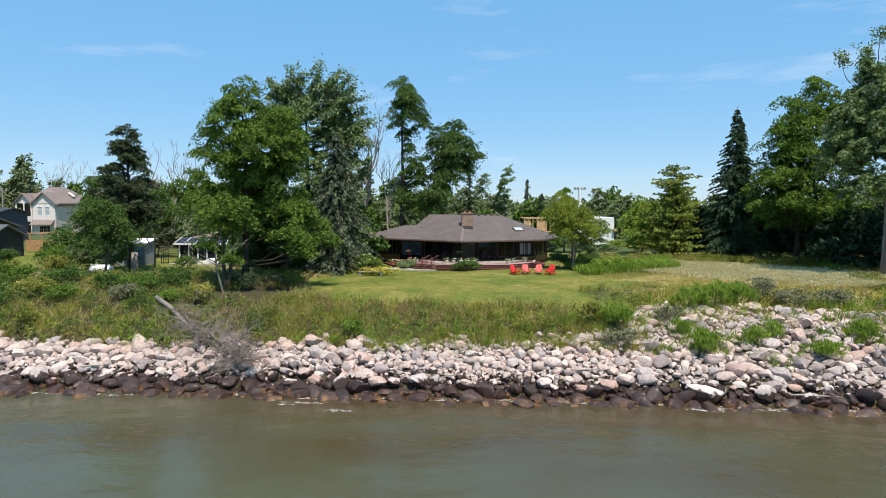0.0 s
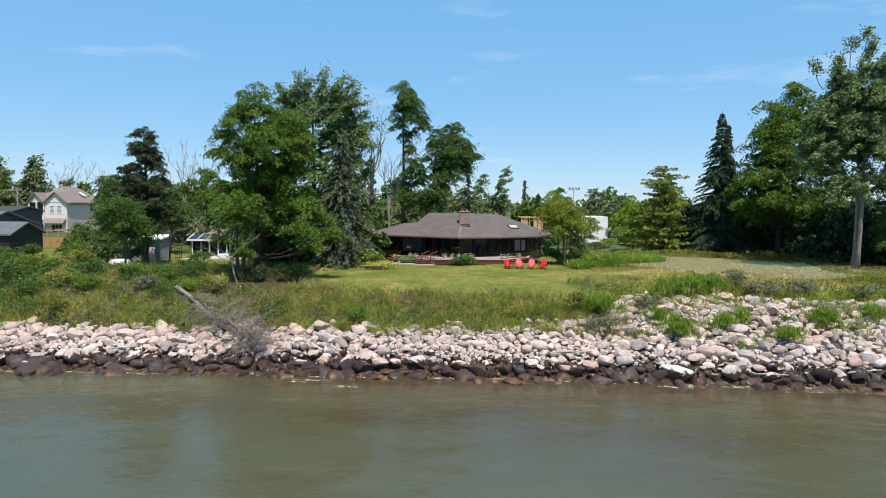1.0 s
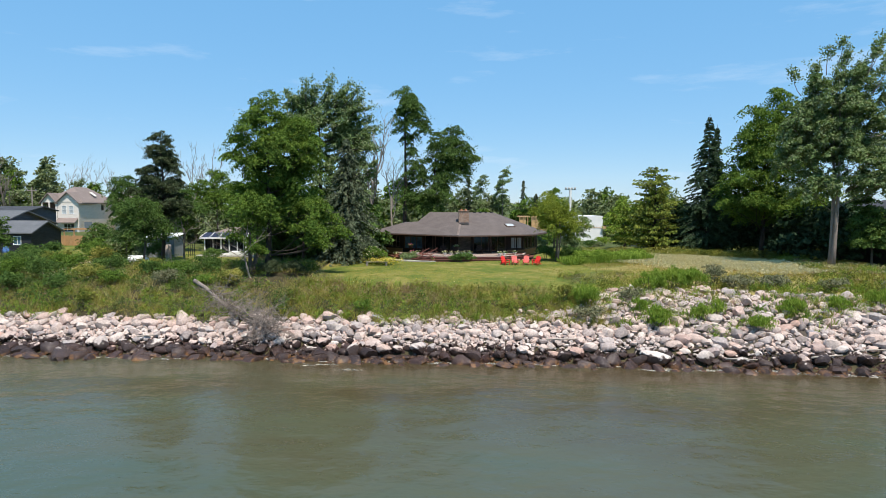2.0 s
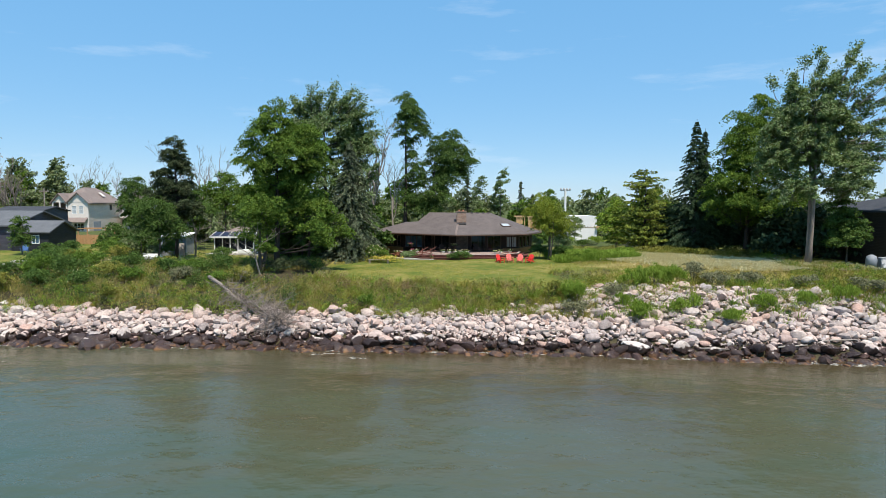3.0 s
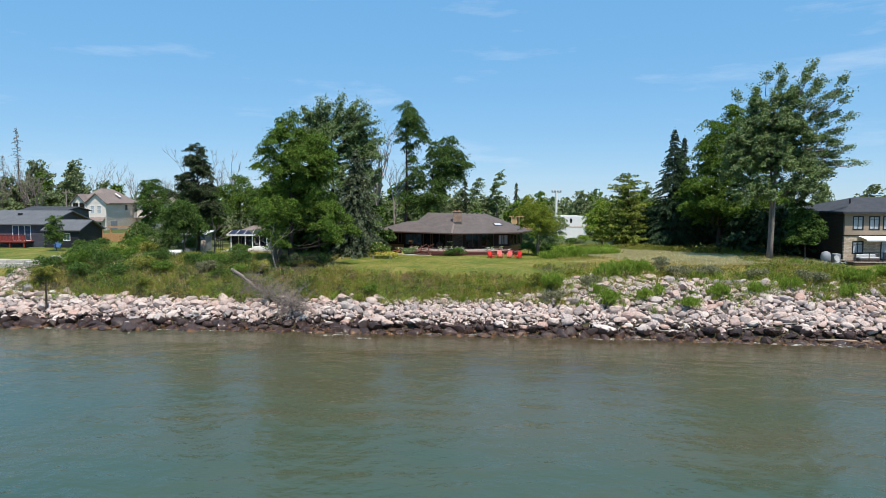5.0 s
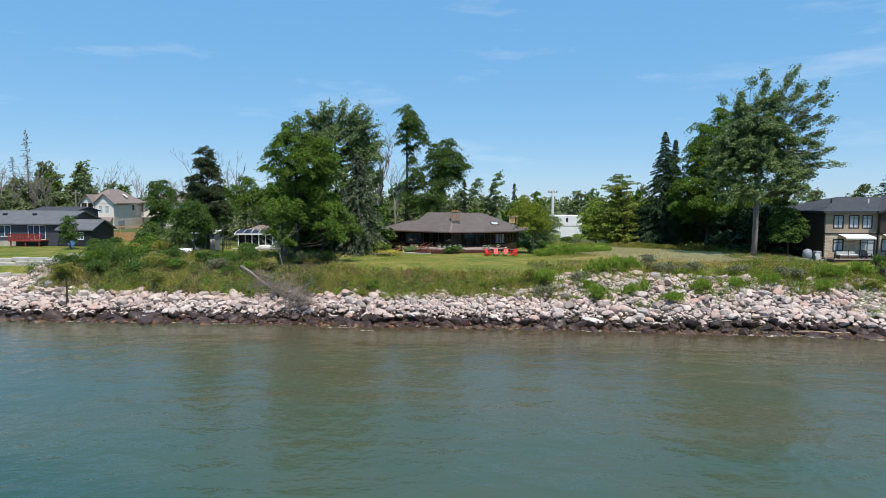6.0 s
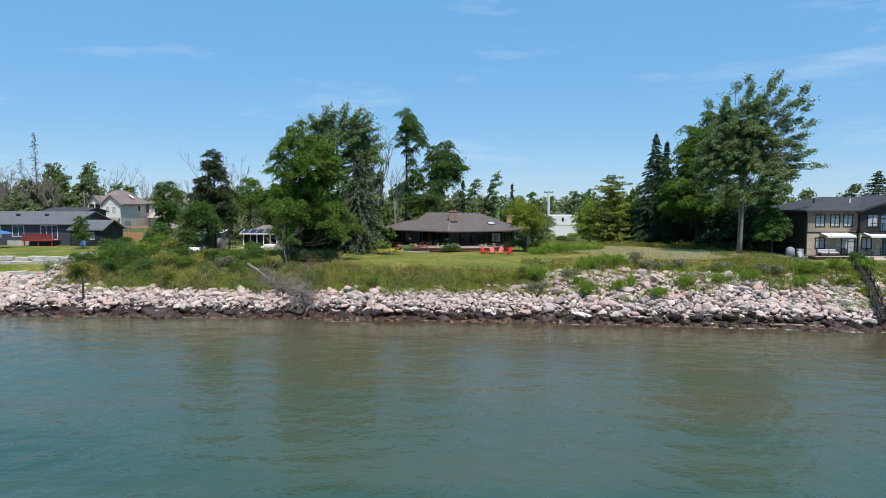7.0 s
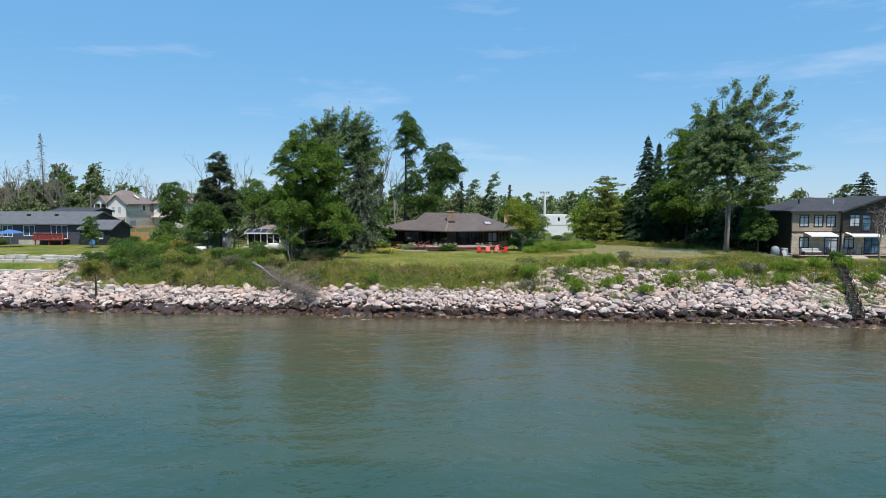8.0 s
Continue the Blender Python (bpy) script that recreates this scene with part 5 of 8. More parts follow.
def build_rocks():
    rng = np.random.default_rng(201)
    places = rock_places()
    x, y, r = places.T
    s = y - shore(x)
    shapes = [rock_shape(rng) for _ in range(14)]
    rough = [rock_shape(rng, 9, 1) for _ in range(14)]
    bank = thing("rock_revetment", "bank of pale pinkish boulders, dark and wet at the waterline", "rock bank", kind="structure")
    meshes = []
    for v, f in shapes:
        me = bpy.data.meshes.new("rock")
        me.from_pydata(v.tolist(), [], f.tolist())
        me.polygons.foreach_set("use_smooth", [True] * len(me.polygons))
        me.materials.append(M["rock"])
        me.update()
        me.set_sharp_from_angle(angle=0.62)
        meshes.append(me)
    near = np.argsort(np.where((x > -26) & (x < 30), np.abs(s - 0.6) - r * 1.2, 99))[:300]
    near = set(near.tolist())
    av, af, count = [], [], 0
    for i in range(len(x)):
        z = float(height(x[i], y[i])) + r[i] * rng.uniform(0.10, 0.55)
        e = Euler((rng.uniform(-0.45, 0.45), rng.uniform(-0.35, 0.35), rng.uniform(0, 6.28)))
        k = int(rng.integers(len(shapes)))
        m = Matrix.LocRotScale((x[i], y[i], z), e, (r[i] * 1.06,) * 3)
        if i in near:
            ob = new("rock", meshes[k])
            ob.parent = bank
            ob.matrix_basis = m
        else:
            v, f = shapes[k] if r[i] > 0.30 else rough[k]
            a = np.array(m)
            av.append(v @ a[:3, :3].T + a[:3, 3])
            af.append(f + count)
            count += len(v)
    # smaller stones that fill the gaps
    n = 6500
    fx = rng.uniform(-62, 66, n)
    ft = np.interp(fx, ROCK_TOP_X, ROCK_TOP_S)
    fy = shore(fx) + rng.uniform(-0.12, 1, n) * ft * 1.02
    small = [rock_shape(rng, 7, 1) for _ in range(8)]
    for i in range(n):
        v, f = small[i % 8]
        rr = rng.uniform(0.13, 0.25)
        m = Matrix.LocRotScale((fx[i], fy[i], float(height(fx[i], fy[i])) + rng.uniform(0.0, 0.12)), Euler(rng.uniform(0, 6.28, 3)), (rr,) * 3)
        a = np.array(m)
        av.append(v @ a[:3, :3].T + a[:3, 3])
        af.append(f + count)
        count += len(v)
    me = bpy.data.meshes.new("riprap")
    vv, ff = np.concatenate(av), np.concatenate(af)
    me.vertices.add(len(vv))
    me.vertices.foreach_set("co", vv.astype(np.float32).ravel())
    me.loops.add(len(ff) * 3)
    me.loops.foreach_set("vertex_index", ff.astype(np.int32).ravel())
    me.polygons.add(len(ff))
    me.polygons.foreach_set("loop_start", np.arange(0, len(ff) * 3, 3, dtype=np.int32))
    me.polygons.foreach_set("use_smooth", np.ones(len(ff), bool))
    me.materials.append(M["rock_fill"])
    me.update(calc_edges=True)
    me.set_sharp_from_angle(angle=0.62)
    tagged(part("riprap", me, None, bank), kind="stuff")


# ---- wild growth of the bank ----
def ragged_edge(x):
    """How far the growth stands back from, or reaches into, the upper edge of the stones."""
    return 2.0 * (field(x, 0 * x, 0.8, 40) - 0.5) + 1.2 * (field(x, 0 * x, 0.31, 41) - 0.5)


def grow_bank():
    rng = np.random.default_rng(300)
    grass, weed, grey, brown, straw, white, yellow, lush, dark = [], [], [], [], [], [], [], [], []
    # tall weeds of the wild slope beside the big trees
    x, y = scatter(rng, -38, -7.5, 3.4, 21, 16)
    keep = (y < 58.5) & ((x < -9) | (y < 48.5)) & ((x > -38) | (y - shore(x) < 8.5)) & ~((np.hypot(x + 25.2, y - 58) < 0.8))
    x, y = x[keep], y[keep]
    p, p2 = field(x, y, 2.1, 1), field(x, y, 0.9, 2)
    pick = rng.uniform(0, 1, len(x))
    a = (p > 0.36) & (pick < 0.22)
    grass.append(plant_quads(rng, x[a], y[a], 0.18 + 0.30 * p2[a], 4, 0.018))
    b = (p < 0.66) & (pick < 0.24)
    weed.append(bushy_quads(rng, x[b], y[b], 0.30 + 0.5 * p2[b], 18, 0.125, 0.38))
    c = (p2 < 0.45) & (pick > 0.62) & (pick < 0.78)
    grey.append(bushy_quads(rng, x[c], y[c], 0.45 + 0.6 * p[c], 24, 0.10))
    d = (p2 > 0.45) & (pick > 0.66)
    straw.append(plant_quads(rng, x[d], y[d], 0.5 + 0.5 * p[d], 4, 0.020))
    e = (p > 0.5) & (pick > 0.86)
    lush.append(bushy_quads(rng, x[e], y[e], 0.35 + 0.6 * p2[e], 30, 0.15))
    tx, ty = scatter(rng, -37.5, -7.5, 3.4, 18, 1.5)
    q = rng.uniform(0, 1, len(tx))
    k = (field(tx, ty, 2.1, 1) > 0.34) & ((tx < -9) | (ty < 48.5)) & (q < 0.7)
    k = k & ((ty - shore(tx) < 6.5) | (q < 0.16)) & (q < 0.5)
    grass.append(tussocks(rng, tx[k], ty[k], rng.uniform(0.45, 1.05, k.sum()), 34, 0.018))
    k = (q > 0.90) & ((tx < -9) | (ty < 48.5))
    straw.append(tussocks(rng, tx[k], ty[k], rng.uniform(0.6, 1.1, k.sum()), 26, 0.022))
    # the strip of tall weeds below the mown lawn
    x, y = scatter(rng, -9.5, 15.5, 3.5, 10.6, 34)
    p, p2 = field(x, y, 1.7, 3), field(x, y, 0.7, 4)
    s = y - shore(x)
    t = 0.30 + 0.38 * p2
    lim = np.interp(x, [-9.5, 0, 10, 15.5], [9.0, 8.6, 7.8, 7.0])
    keep = (s < lim + p2 - 0.5) & (s > 3.5 + ragged_edge(x))
    x, y, p, p2, s, t = x[keep], y[keep], p[keep], p2[keep], s[keep], t[keep]
    pick = rng.uniform(0, 1, len(x))
    a = pick < 0.30
    grass.append(plant_quads(rng, x[a], y[a], t[a] * 0.7, 5, 0.016))
    a = (pick > 0.30) & (pick < 0.44)
    weed.append(bushy_quads(rng, x[a], y[a], t[a] * 1.2, 22, 0.085, 0.4))
    tx, ty = scatter(rng, -9.5, 15.5, 3.4, 9.4, 2.6)
    k = (ty - shore(tx) < np.interp(tx, [-9.5, 0, 10, 15.5], [9.0, 8.6, 7.8, 7.0])) & (ty - shore(tx) > 3.4 + ragged_edge(tx))
    tx, ty = tx[k], ty[k]
    q = rng.uniform(0, 1, len(tx))
    k = q < 0.5
    grass.append(tussocks(rng, tx[k], ty[k], rng.uniform(0.35, 0.95, k.sum()), 40, 0.016))
    k = (q > 0.5) & (q < 0.66)
    weed.append(bushy_quads(rng, tx[k], ty[k], rng.uniform(0.4, 0.9, k.sum()), 70, 0.10, 0.5))
    k = (q > 0.66) & (q < 0.80)
    lush.append(tussocks(rng, tx[k], ty[k], rng.uniform(0.4, 1.0, k.sum()), 40, 0.018))
    k = (q > 0.80) & (q < 0.90)
    straw.append(tussocks(rng, tx[k], ty[k], rng.uniform(0.5, 0.95, k.sum()), 24, 0.022))
    k = (q > 0.90) & (tx < 9)
    brown.append(bushy_quads(rng, tx[k], ty[k], rng.uniform(0.6, 1.0, k.sum()), 60, 0.11, 0.45))
    b = (p <= 0.45) & (pick > 0.66) & (pick < 0.74)
    weed.append(bushy_quads(rng, x[b], y[b], t[b] * 1.15, 20, 0.11))
    c = (s > 5.8) & (p2 + 0.3 * np.sin(x * 0.55 + 1.0) > 0.30) & (x < 4) & (pick > 0.72)
    brown.append(bushy_quads(rng, x[c], y[c], t[c] * 1.35, 16, 0.10, 0.4))
    d = (p2 > 0.35) & (pick > 0.74)
    straw.append(plant_quads(rng, x[d], y[d], t[d] * 1.15, 4, 0.017))
    e = (pick > 0.92) & (p > 0.45)
    lush.append(bushy_quads(rng, x[e], y[e], t[e] * 1.1, 24, 0.13))
    # growth between the upper rocks and the meadow's rim
    x, y = scatter(rng, 13, 58, 6.8, 13.5, 11)
    p, p2 = field(x, y, 2.4, 5), field(x, y, 0.8, 6)
    s = y - shore(x)
    keep = ((s > 8.6) | (p > 0.60)) & ((x < 43.5) | (s < 10.5))
    x, y, p, p2 = x[keep], y[keep], p[keep], p2[keep]
    a = p > 0.4
    grass.append(plant_quads(rng, x[a], y[a], 0.25 + 0.45 * p2[a], 4, 0.024))
    m = (p2 < 0.55)
    weed.append(bushy_quads(rng, x[m][::3], y[m][::3], 0.35 + 0.7 * p[m][::3], 18, 0.16))
    m = (p2 > 0.62)
    brown.append(bushy_quads(rng, x[m][::5], y[m][::5], 0.4 + 0.4 * p[m][::5], 16, 0.10))
    grey.append(bushy_quads(rng, x[~a][::3], y[~a][::3], 0.3 + 0.4 * p2[~a][::3], 22, 0.10))
    lush.append(bushy_quads(rng, x[a][::7], y[a][::7], 0.3 + 0.5 * p2[a][::7], 26, 0.13))
    # sprouts among the rocks
    x, y = scatter(rng, -36, 60, 1.8, 8.0, 2.4)
    p = field(x, y, 1.9, 7)
    s = y - shore(x)
    k = (p > 0.60) & ((x > 14) | (s > 3.0))
    lush.append(bushy_quads(rng, x[k], y[k], 0.5 + 0.5 * p[k], 34, 0.13))
    # taller sprouting clumps between the rocks of the higher bank
    x, y = scatter(rng, 15, 62, 3.2, 9.6, 1.6)
    p = field(x, y, 1.35, 14)
    k = p > 0.66
    lush.append(plant_quads(rng, x[k], y[k], 0.4 + 0.6 * p[k], 18, 0.026, 0.4))
    k = (p > 0.58) & (p < 0.66)
    grey.append(bushy_quads(rng, x[k], y[k], 0.35 + 0.4 * p[k], 24, 0.12))
    x, y = scatter(rng, 27, 62, 4.2, 9.8, 4.6)
    p, q = field(x, y, 1.5, 18), rng.uniform(0, 1, len(x))
    s = y - shore(x)
    k = p + 0.06 * (s - 6) > 0.38
    x, y, q = x[k], y[k], q[k]
    k = q < 0.16
    weed.append(dome_quads(rng, x[k], y[k], 0.25 + 1.6 * q[k], 0.35 + 2.0 * q[k], 130, 0.11, 0.6))
    k = (q > 0.16) & (q < 0.30)
    dark.append(dome_quads(rng, x[k], y[k], 0.05 + 1.6 * q[k], 0.1 + 2.2 * q[k], 140, 0.11, 0.6))
    k = (q > 0.34) & (q < 0.58)
    grass.append(tussocks(rng, x[k], y[k], 0.4 + 0.6 * q[k], 34, 0.026))
    k = (q > 0.58) & (q < 0.76)
    grey.append(bushy_quads(rng, x[k], y[k], 0.2 + 0.6 * q[k], 34, 0.13, 0.5))
    k = (q > 0.76) & (q < 0.90)
    lush.append(tussocks(rng, x[k], y[k], 0.2 + 0.8 * q[k], 36, 0.028))
    k = q > 0.90
    brown.append(bushy_quads(rng, x[k], y[k], 0.2 + 0.5 * q[k], 40, 0.11, 0.45))
    x, y = scatter(rng, 23, 60, 5.0, 9.9, 0.75)
    q, f = rng.uniform(0, 1, len(x)), field(x, y, 2.0, 24)
    w = rng.uniform(0.32, 0.8, len(x))
    for store, lo, hi, lift in ((weed, 0.0, 0.3, 0.8), (grass, 0.3, 0.5, 0.8), (grey, 0.5, 0.66, 0.7), (dark, 0.66, 0.78, 0.9), (lush, 0.78, 0.92, 1.2), (brown, 0.92, 1.0, 0.8)):
        k = (q >= lo) & (q < hi) & (f > 0.32)
        store.append(dome_quads(rng, x[k], y[k], w[k], w[k] * lift, 240, 0.11, 0.6))
    x, y = scatter(rng, 15, 28, 4.4, 9.6, 1.7)
    q, f = rng.uniform(0, 1, len(x)), field(x, y, 1.1, 23)
    for store, lo, hi in ((lush, 0.0, 0.3), (weed, 0.3, 0.6), (grey, 0.6, 0.8), (brown, 0.8, 0.9), (grass, 0.9, 1.0)):
        k = (q >= lo) & (q < hi) & (f > 0.5)
        store.append(dome_quads(rng, x[k], y[k], 0.18 + 0.35 * f[k], 0.2 + 0.6 * f[k], 110, 0.10, 0.7))
    # meadow grass with its daisies
    n = 11000
    x, y = rng.uniform(17, 48, n), rng.uniform(45.5, 76, n)
    p = field(x, y, 3.0, 8)
    k = (y - shore(x) > 10)
    straw.append(plant_quads(rng, x[k], y[k], 0.15 + 0.2 * p[k], 4, 0.010))
    g = k & (p > 0.5)
    grass.append(plant_quads(rng, x[g], y[g], 0.15 + 0.2 * p[g], 5, 0.012))
    n = 210000
    x, y = rng.uniform(19, 46, n), rng.uniform(48, 74, n)
    mid = np.interp(x, [19, 25, 30, 36, 42], [69.5, 62.5, 58, 53, 51])
    band = np.exp(-((y - mid) / 5.4) ** 2) * np.interp(x, [19, 23, 35, 39, 42], [0.4, 1, 1, 0.3, 0.05])
    k = rng.uniform(0, 1, n) < band * np.clip(0.40 + 2.2 * (field(x, y, 1.6, 9) - 0.28), 0.15, 1)
    c = np.stack([x[k], y[k], height(x[k], y[k]) + rng.uniform(0.30, 0.48, k.sum())], -1)
    white.append(leaf_quads(rng, c, 0.21, 0.20, np.array([0, -0.6, 0.8]), 0.5))
    # rank green growth over the meadow's end towards the brown house
    n = 5200
    x, y = rng.uniform(33, 50, n), rng.uniform(42, 65, n)
    p, p2 = field(x, y, 2.0, 15), field(x, y, 0.8, 16)
    k = (y - shore(x) > 8) & (x > 34 + 0.25 * (y - 45) + 2.5 * p2) & ((x < 43.5) | (y - shore(x) < 10.5))
    x, y, p, p2 = x[k], y[k], p[k], p2[k]
    pick = rng.uniform(0, 1, len(x))
    k = pick < 0.5
    grass.append(plant_quads(rng, x[k], y[k], 0.35 + 0.5 * p2[k], 8, 0.026))
    k = (pick > 0.5) & (pick < 0.60)
    weed.append(dome_quads(rng, x[k], y[k], 0.25 + 0.4 * p[k], 0.3 + 0.5 * p[k], 110, 0.12, 0.6))
    k = (pick > 0.60) & (pick < 0.64)
    dark.append(dome_quads(rng, x[k], y[k], 0.3 + 0.5 * p[k], 0.35 + 0.6 * p[k], 140, 0.12, 0.6))
    k = (pick > 0.78) & (pick < 0.83)
    lush.append(dome_quads(rng, x[k], y[k], 0.25 + 0.4 * p[k], 0.4 + 0.6 * p[k], 120, 0.12, 0.8))
    k = (pick > 0.85) & (p < 0.5)
    brown.append(bushy_quads(rng, x[k], y[k], 0.5 + 0.4 * p2[k], 18, 0.11))
    # mixed bushes and tan tussocks that mottle the wild slope
    x, y = scatter(rng, -41, -9, 4.0, 17, 2.0)
    keep = (x > -38) | (y - shore(x) < 8.5)
    x, y = x[keep], y[keep]
    p = field(x, y, 1.5, 17)
    pick = rng.uniform(0, 1, len(x))
    k = (p < 0.47)
    dark.append(bushy_quads(rng, x[k], y[k], 0.6 + 1.0 * pick[k], 64, 0.15, 0.42))
    k = (p > 0.40) & (p < 0.56) & (pick > 0.6)
    lush.append(bushy_quads(rng, x[k], y[k], 0.2 + 0.8 * pick[k], 60, 0.12, 0.42))
    x2, y2 = scatter(rng, -9, 14, 4.2, 8.0, 0.5)
    dark.append(bushy_quads(rng, x2, y2, rng.uniform(0.5, 0.9, len(x2)), 30, 0.17, 0.4))
    k = (p > 0.60)
    k = k & (pick < 0.5)
    straw.append(plant_quads(rng, x[k], y[k], 0.5 + 0.4 * pick[k], 26, 0.015, 0.5))
    k = (p > 0.44) & (p < 0.60) & (pick < 0.6)
    brown.append(bushy_quads(rng, x[k], y[k], 0.7 + 0.5 * pick[k], 36, 0.12, 0.5))
    # rounded clumps of one kind each that cover the wild slope
    x, y = scatter(rng, -41, -8.5, 4.2, 16.5, 0.62)
    q, f = rng.uniform(0, 1, len(x)), field(x, y, 2.3, 21)
    near = y - shore(x)
    keep = ((x < -10.5) | (near < 9)) & ((x > -37) & ((x > -35.5) | (near < 8.5)))
    x, y, q, f, near = x[keep], y[keep], q[keep], f[keep], near[keep]
    q = np.where(near < 6, 0.35 + 0.65 * q, q)
    w = rng.uniform(0.35, 0.95, len(x)) * np.where(near < 6, 0.7, 1.0)
    for store, lo, hi, lift, n, size in ((dark, 0.0, 0.34, 1.1, 340, 0.13), (weed, 0.34, 0.58, 0.95, 300, 0.11), (lush, 0.58, 0.70, 1.0, 300, 0.12), (grey, 0.70, 0.80, 0.9, 260, 0.09), (brown, 0.80, 0.90, 0.9, 260, 0.09), (grass, 0.90, 1.0, 0.8, 240, 0.12)):
        k = (q >= lo) & (q < hi)
        store.append(dome_quads(rng, x[k], y[k], w[k], w[k] * lift * (0.75 + 0.5 * f[k]), n, size))
    # goldenrod in bloom above the stones
    x, y = scatter(rng, -25.5, -18.5, 4.0, 6.2, 0.9)
    k = field(x, y, 0.9, 22) > 0.45
    yellow.append(dome_quads(rng, x[k], y[k], np.full(k.sum(), 0.4), np.full(k.sum(), 0.75), 40, 0.09))
    # clumps of the strip below the lawn, with mugwort along its upper rim
    x, y = scatter(rng, -9.5, 14.5, 3.8, 8.6, 0.75)
    s = y - shore(x)
    q = rng.uniform(0, 1, len(x))
    k = (s < np.interp(x, [-9.5, 0, 10, 15.5], [8.8, 8.4, 7.4, 6.6])) & (s > 3.8 + ragged_edge(x))
    x, y, s, q = x[k], y[k], s[k], q[k]
    w = rng.uniform(0.25, 0.6, len(x))
    rim = (s > 6.6) & (x < 0) & (q < 0.6)
    brown.append(dome_quads(rng, x[rim], y[rim], w[rim] * 1.1, w[rim] * 1.5, 240, 0.085, 0.7))
    for store, lo, hi in ((lush, 0.0, 0.34), (weed, 0.34, 0.46), (straw, 0.46, 0.56), (grass, 0.56, 1.0)):
        k = ~rim & (q >= lo) & (q < hi)
        store.append(dome_quads(rng, x[k], y[k], w[k], w[k] * 1.2, 220, 0.095, 0.6))
    # scattered blooms on the wild slope
    for store, count, size in ((white, 420, 0.075), (yellow, 500, 0.08)):
        x, y = scatter(rng, -40, 14, 4, 17, 1)
        pick = rng.choice(len(x), min(count, len(x)), False)
        x, y = x[pick], y[pick]
        k = ((x < -9) | (y - shore(x) < 8.5)) & (field(x, y, 1.3, 10) > 0.5)
        c = np.stack([x[k], y[k], height(x[k], y[k]) + rng.uniform(0.5, 1.05, k.sum())], -1)
        store.append(leaf_quads(rng, c, size, size))
    # white umbels in one patch of the slope
    for cx, cy, r, n in ((-32, 52.5, 2.2, 380), (-35, 57, 1.8, 280), (-29.5, 47.5, 1.6, 140)):
        a, rad = rng.uniform(0, 6.28, n), r * np.sqrt(rng.uniform(0, 1, n))
        x, y = cx + rad * np.cos(a) * 1.3, cy + rad * np.sin(a)
        c = np.stack([x, y, height(x, y) + rng.uniform(0.5, 0.95, n)], -1)
        white.append(leaf_quads(rng, c, 0.10, 0.09, np.array([0, -0.4, 0.8]), 0.6))
    # longer tufts in and round the mown lawn
    n = 5200
    x, y = rng.uniform(-9, 19, n), rng.uniform(45, 62, n)
    k = (y - shore(x) > 9.5) & (field(x, y, 2.2, 11) > 0.35)
    grass.append(plant_quads(rng, x[k], y[k], np.full(k.sum(), 0.07), 6, 0.02, 0.6))
    # tall fresh grass beside the ornamental tree
    n = 1500
    x, y = rng.uniform(15.5, 25.5, n), rng.uniform(57.2, 66, n)
    k = y > 57.2 + 0.28 * (x - 15)
    lush.append(plant_quads(rng, x[k], y[k], 0.6 + 0.7 * field(x[k], y[k], 1.0, 12), 14, 0.03, 0.3))
    lush.append(bushy_quads(rng, x[k][::2], y[k][::2], 0.6 + 0.6 * field(x[k][::2], y[k][::2], 1.0, 12), 26, 0.16))
    # rank growth along the meadow's back and the yards
    n = 1600
    x, y = rng.uniform(19, 50, n), rng.uniform(65, 73, n)
    k = y > 66 - 0.1 * (x - 20) + 1.5 * np.sin(x)
    weed.append(bushy_quads(rng, x[k], y[k], 0.5 + 0.6 * field(x[k], y[k], 1.2, 13), 22, 0.15))
    stuff("dark_herbs", dark, "leaf_deep", "dark green leafy herbs between the grasses", "weeds")
    stuff("lush_herbs", lush, "leaf_fresh", "fresh green herbs among the rocks and weeds", "weeds")
    stuff("tall_grass", grass, "grass", "tall green grass on the bank and meadow edges", "grass")
    stuff("leafy_weeds", weed, "weed", "dense leafy green weeds on the slope", "weeds")
    stuff("grey_weeds", grey, "weed_grey", "grey-green mugwort weeds", "weeds")
    stuff("seed_heads", brown, "weed_brown", "brownish purple seed heads over the weed strip", "weeds")
    stuff("dry_stalks", straw, "straw", "dry straw-coloured stalks", "grass")
    stuff("daisies", white, "bloom_white", "drifts of small white daisies", "flowers")
    stuff("goldenrod", yellow, "bloom_yellow", "scattered small yellow flowers", "flowers")


grow_bank()

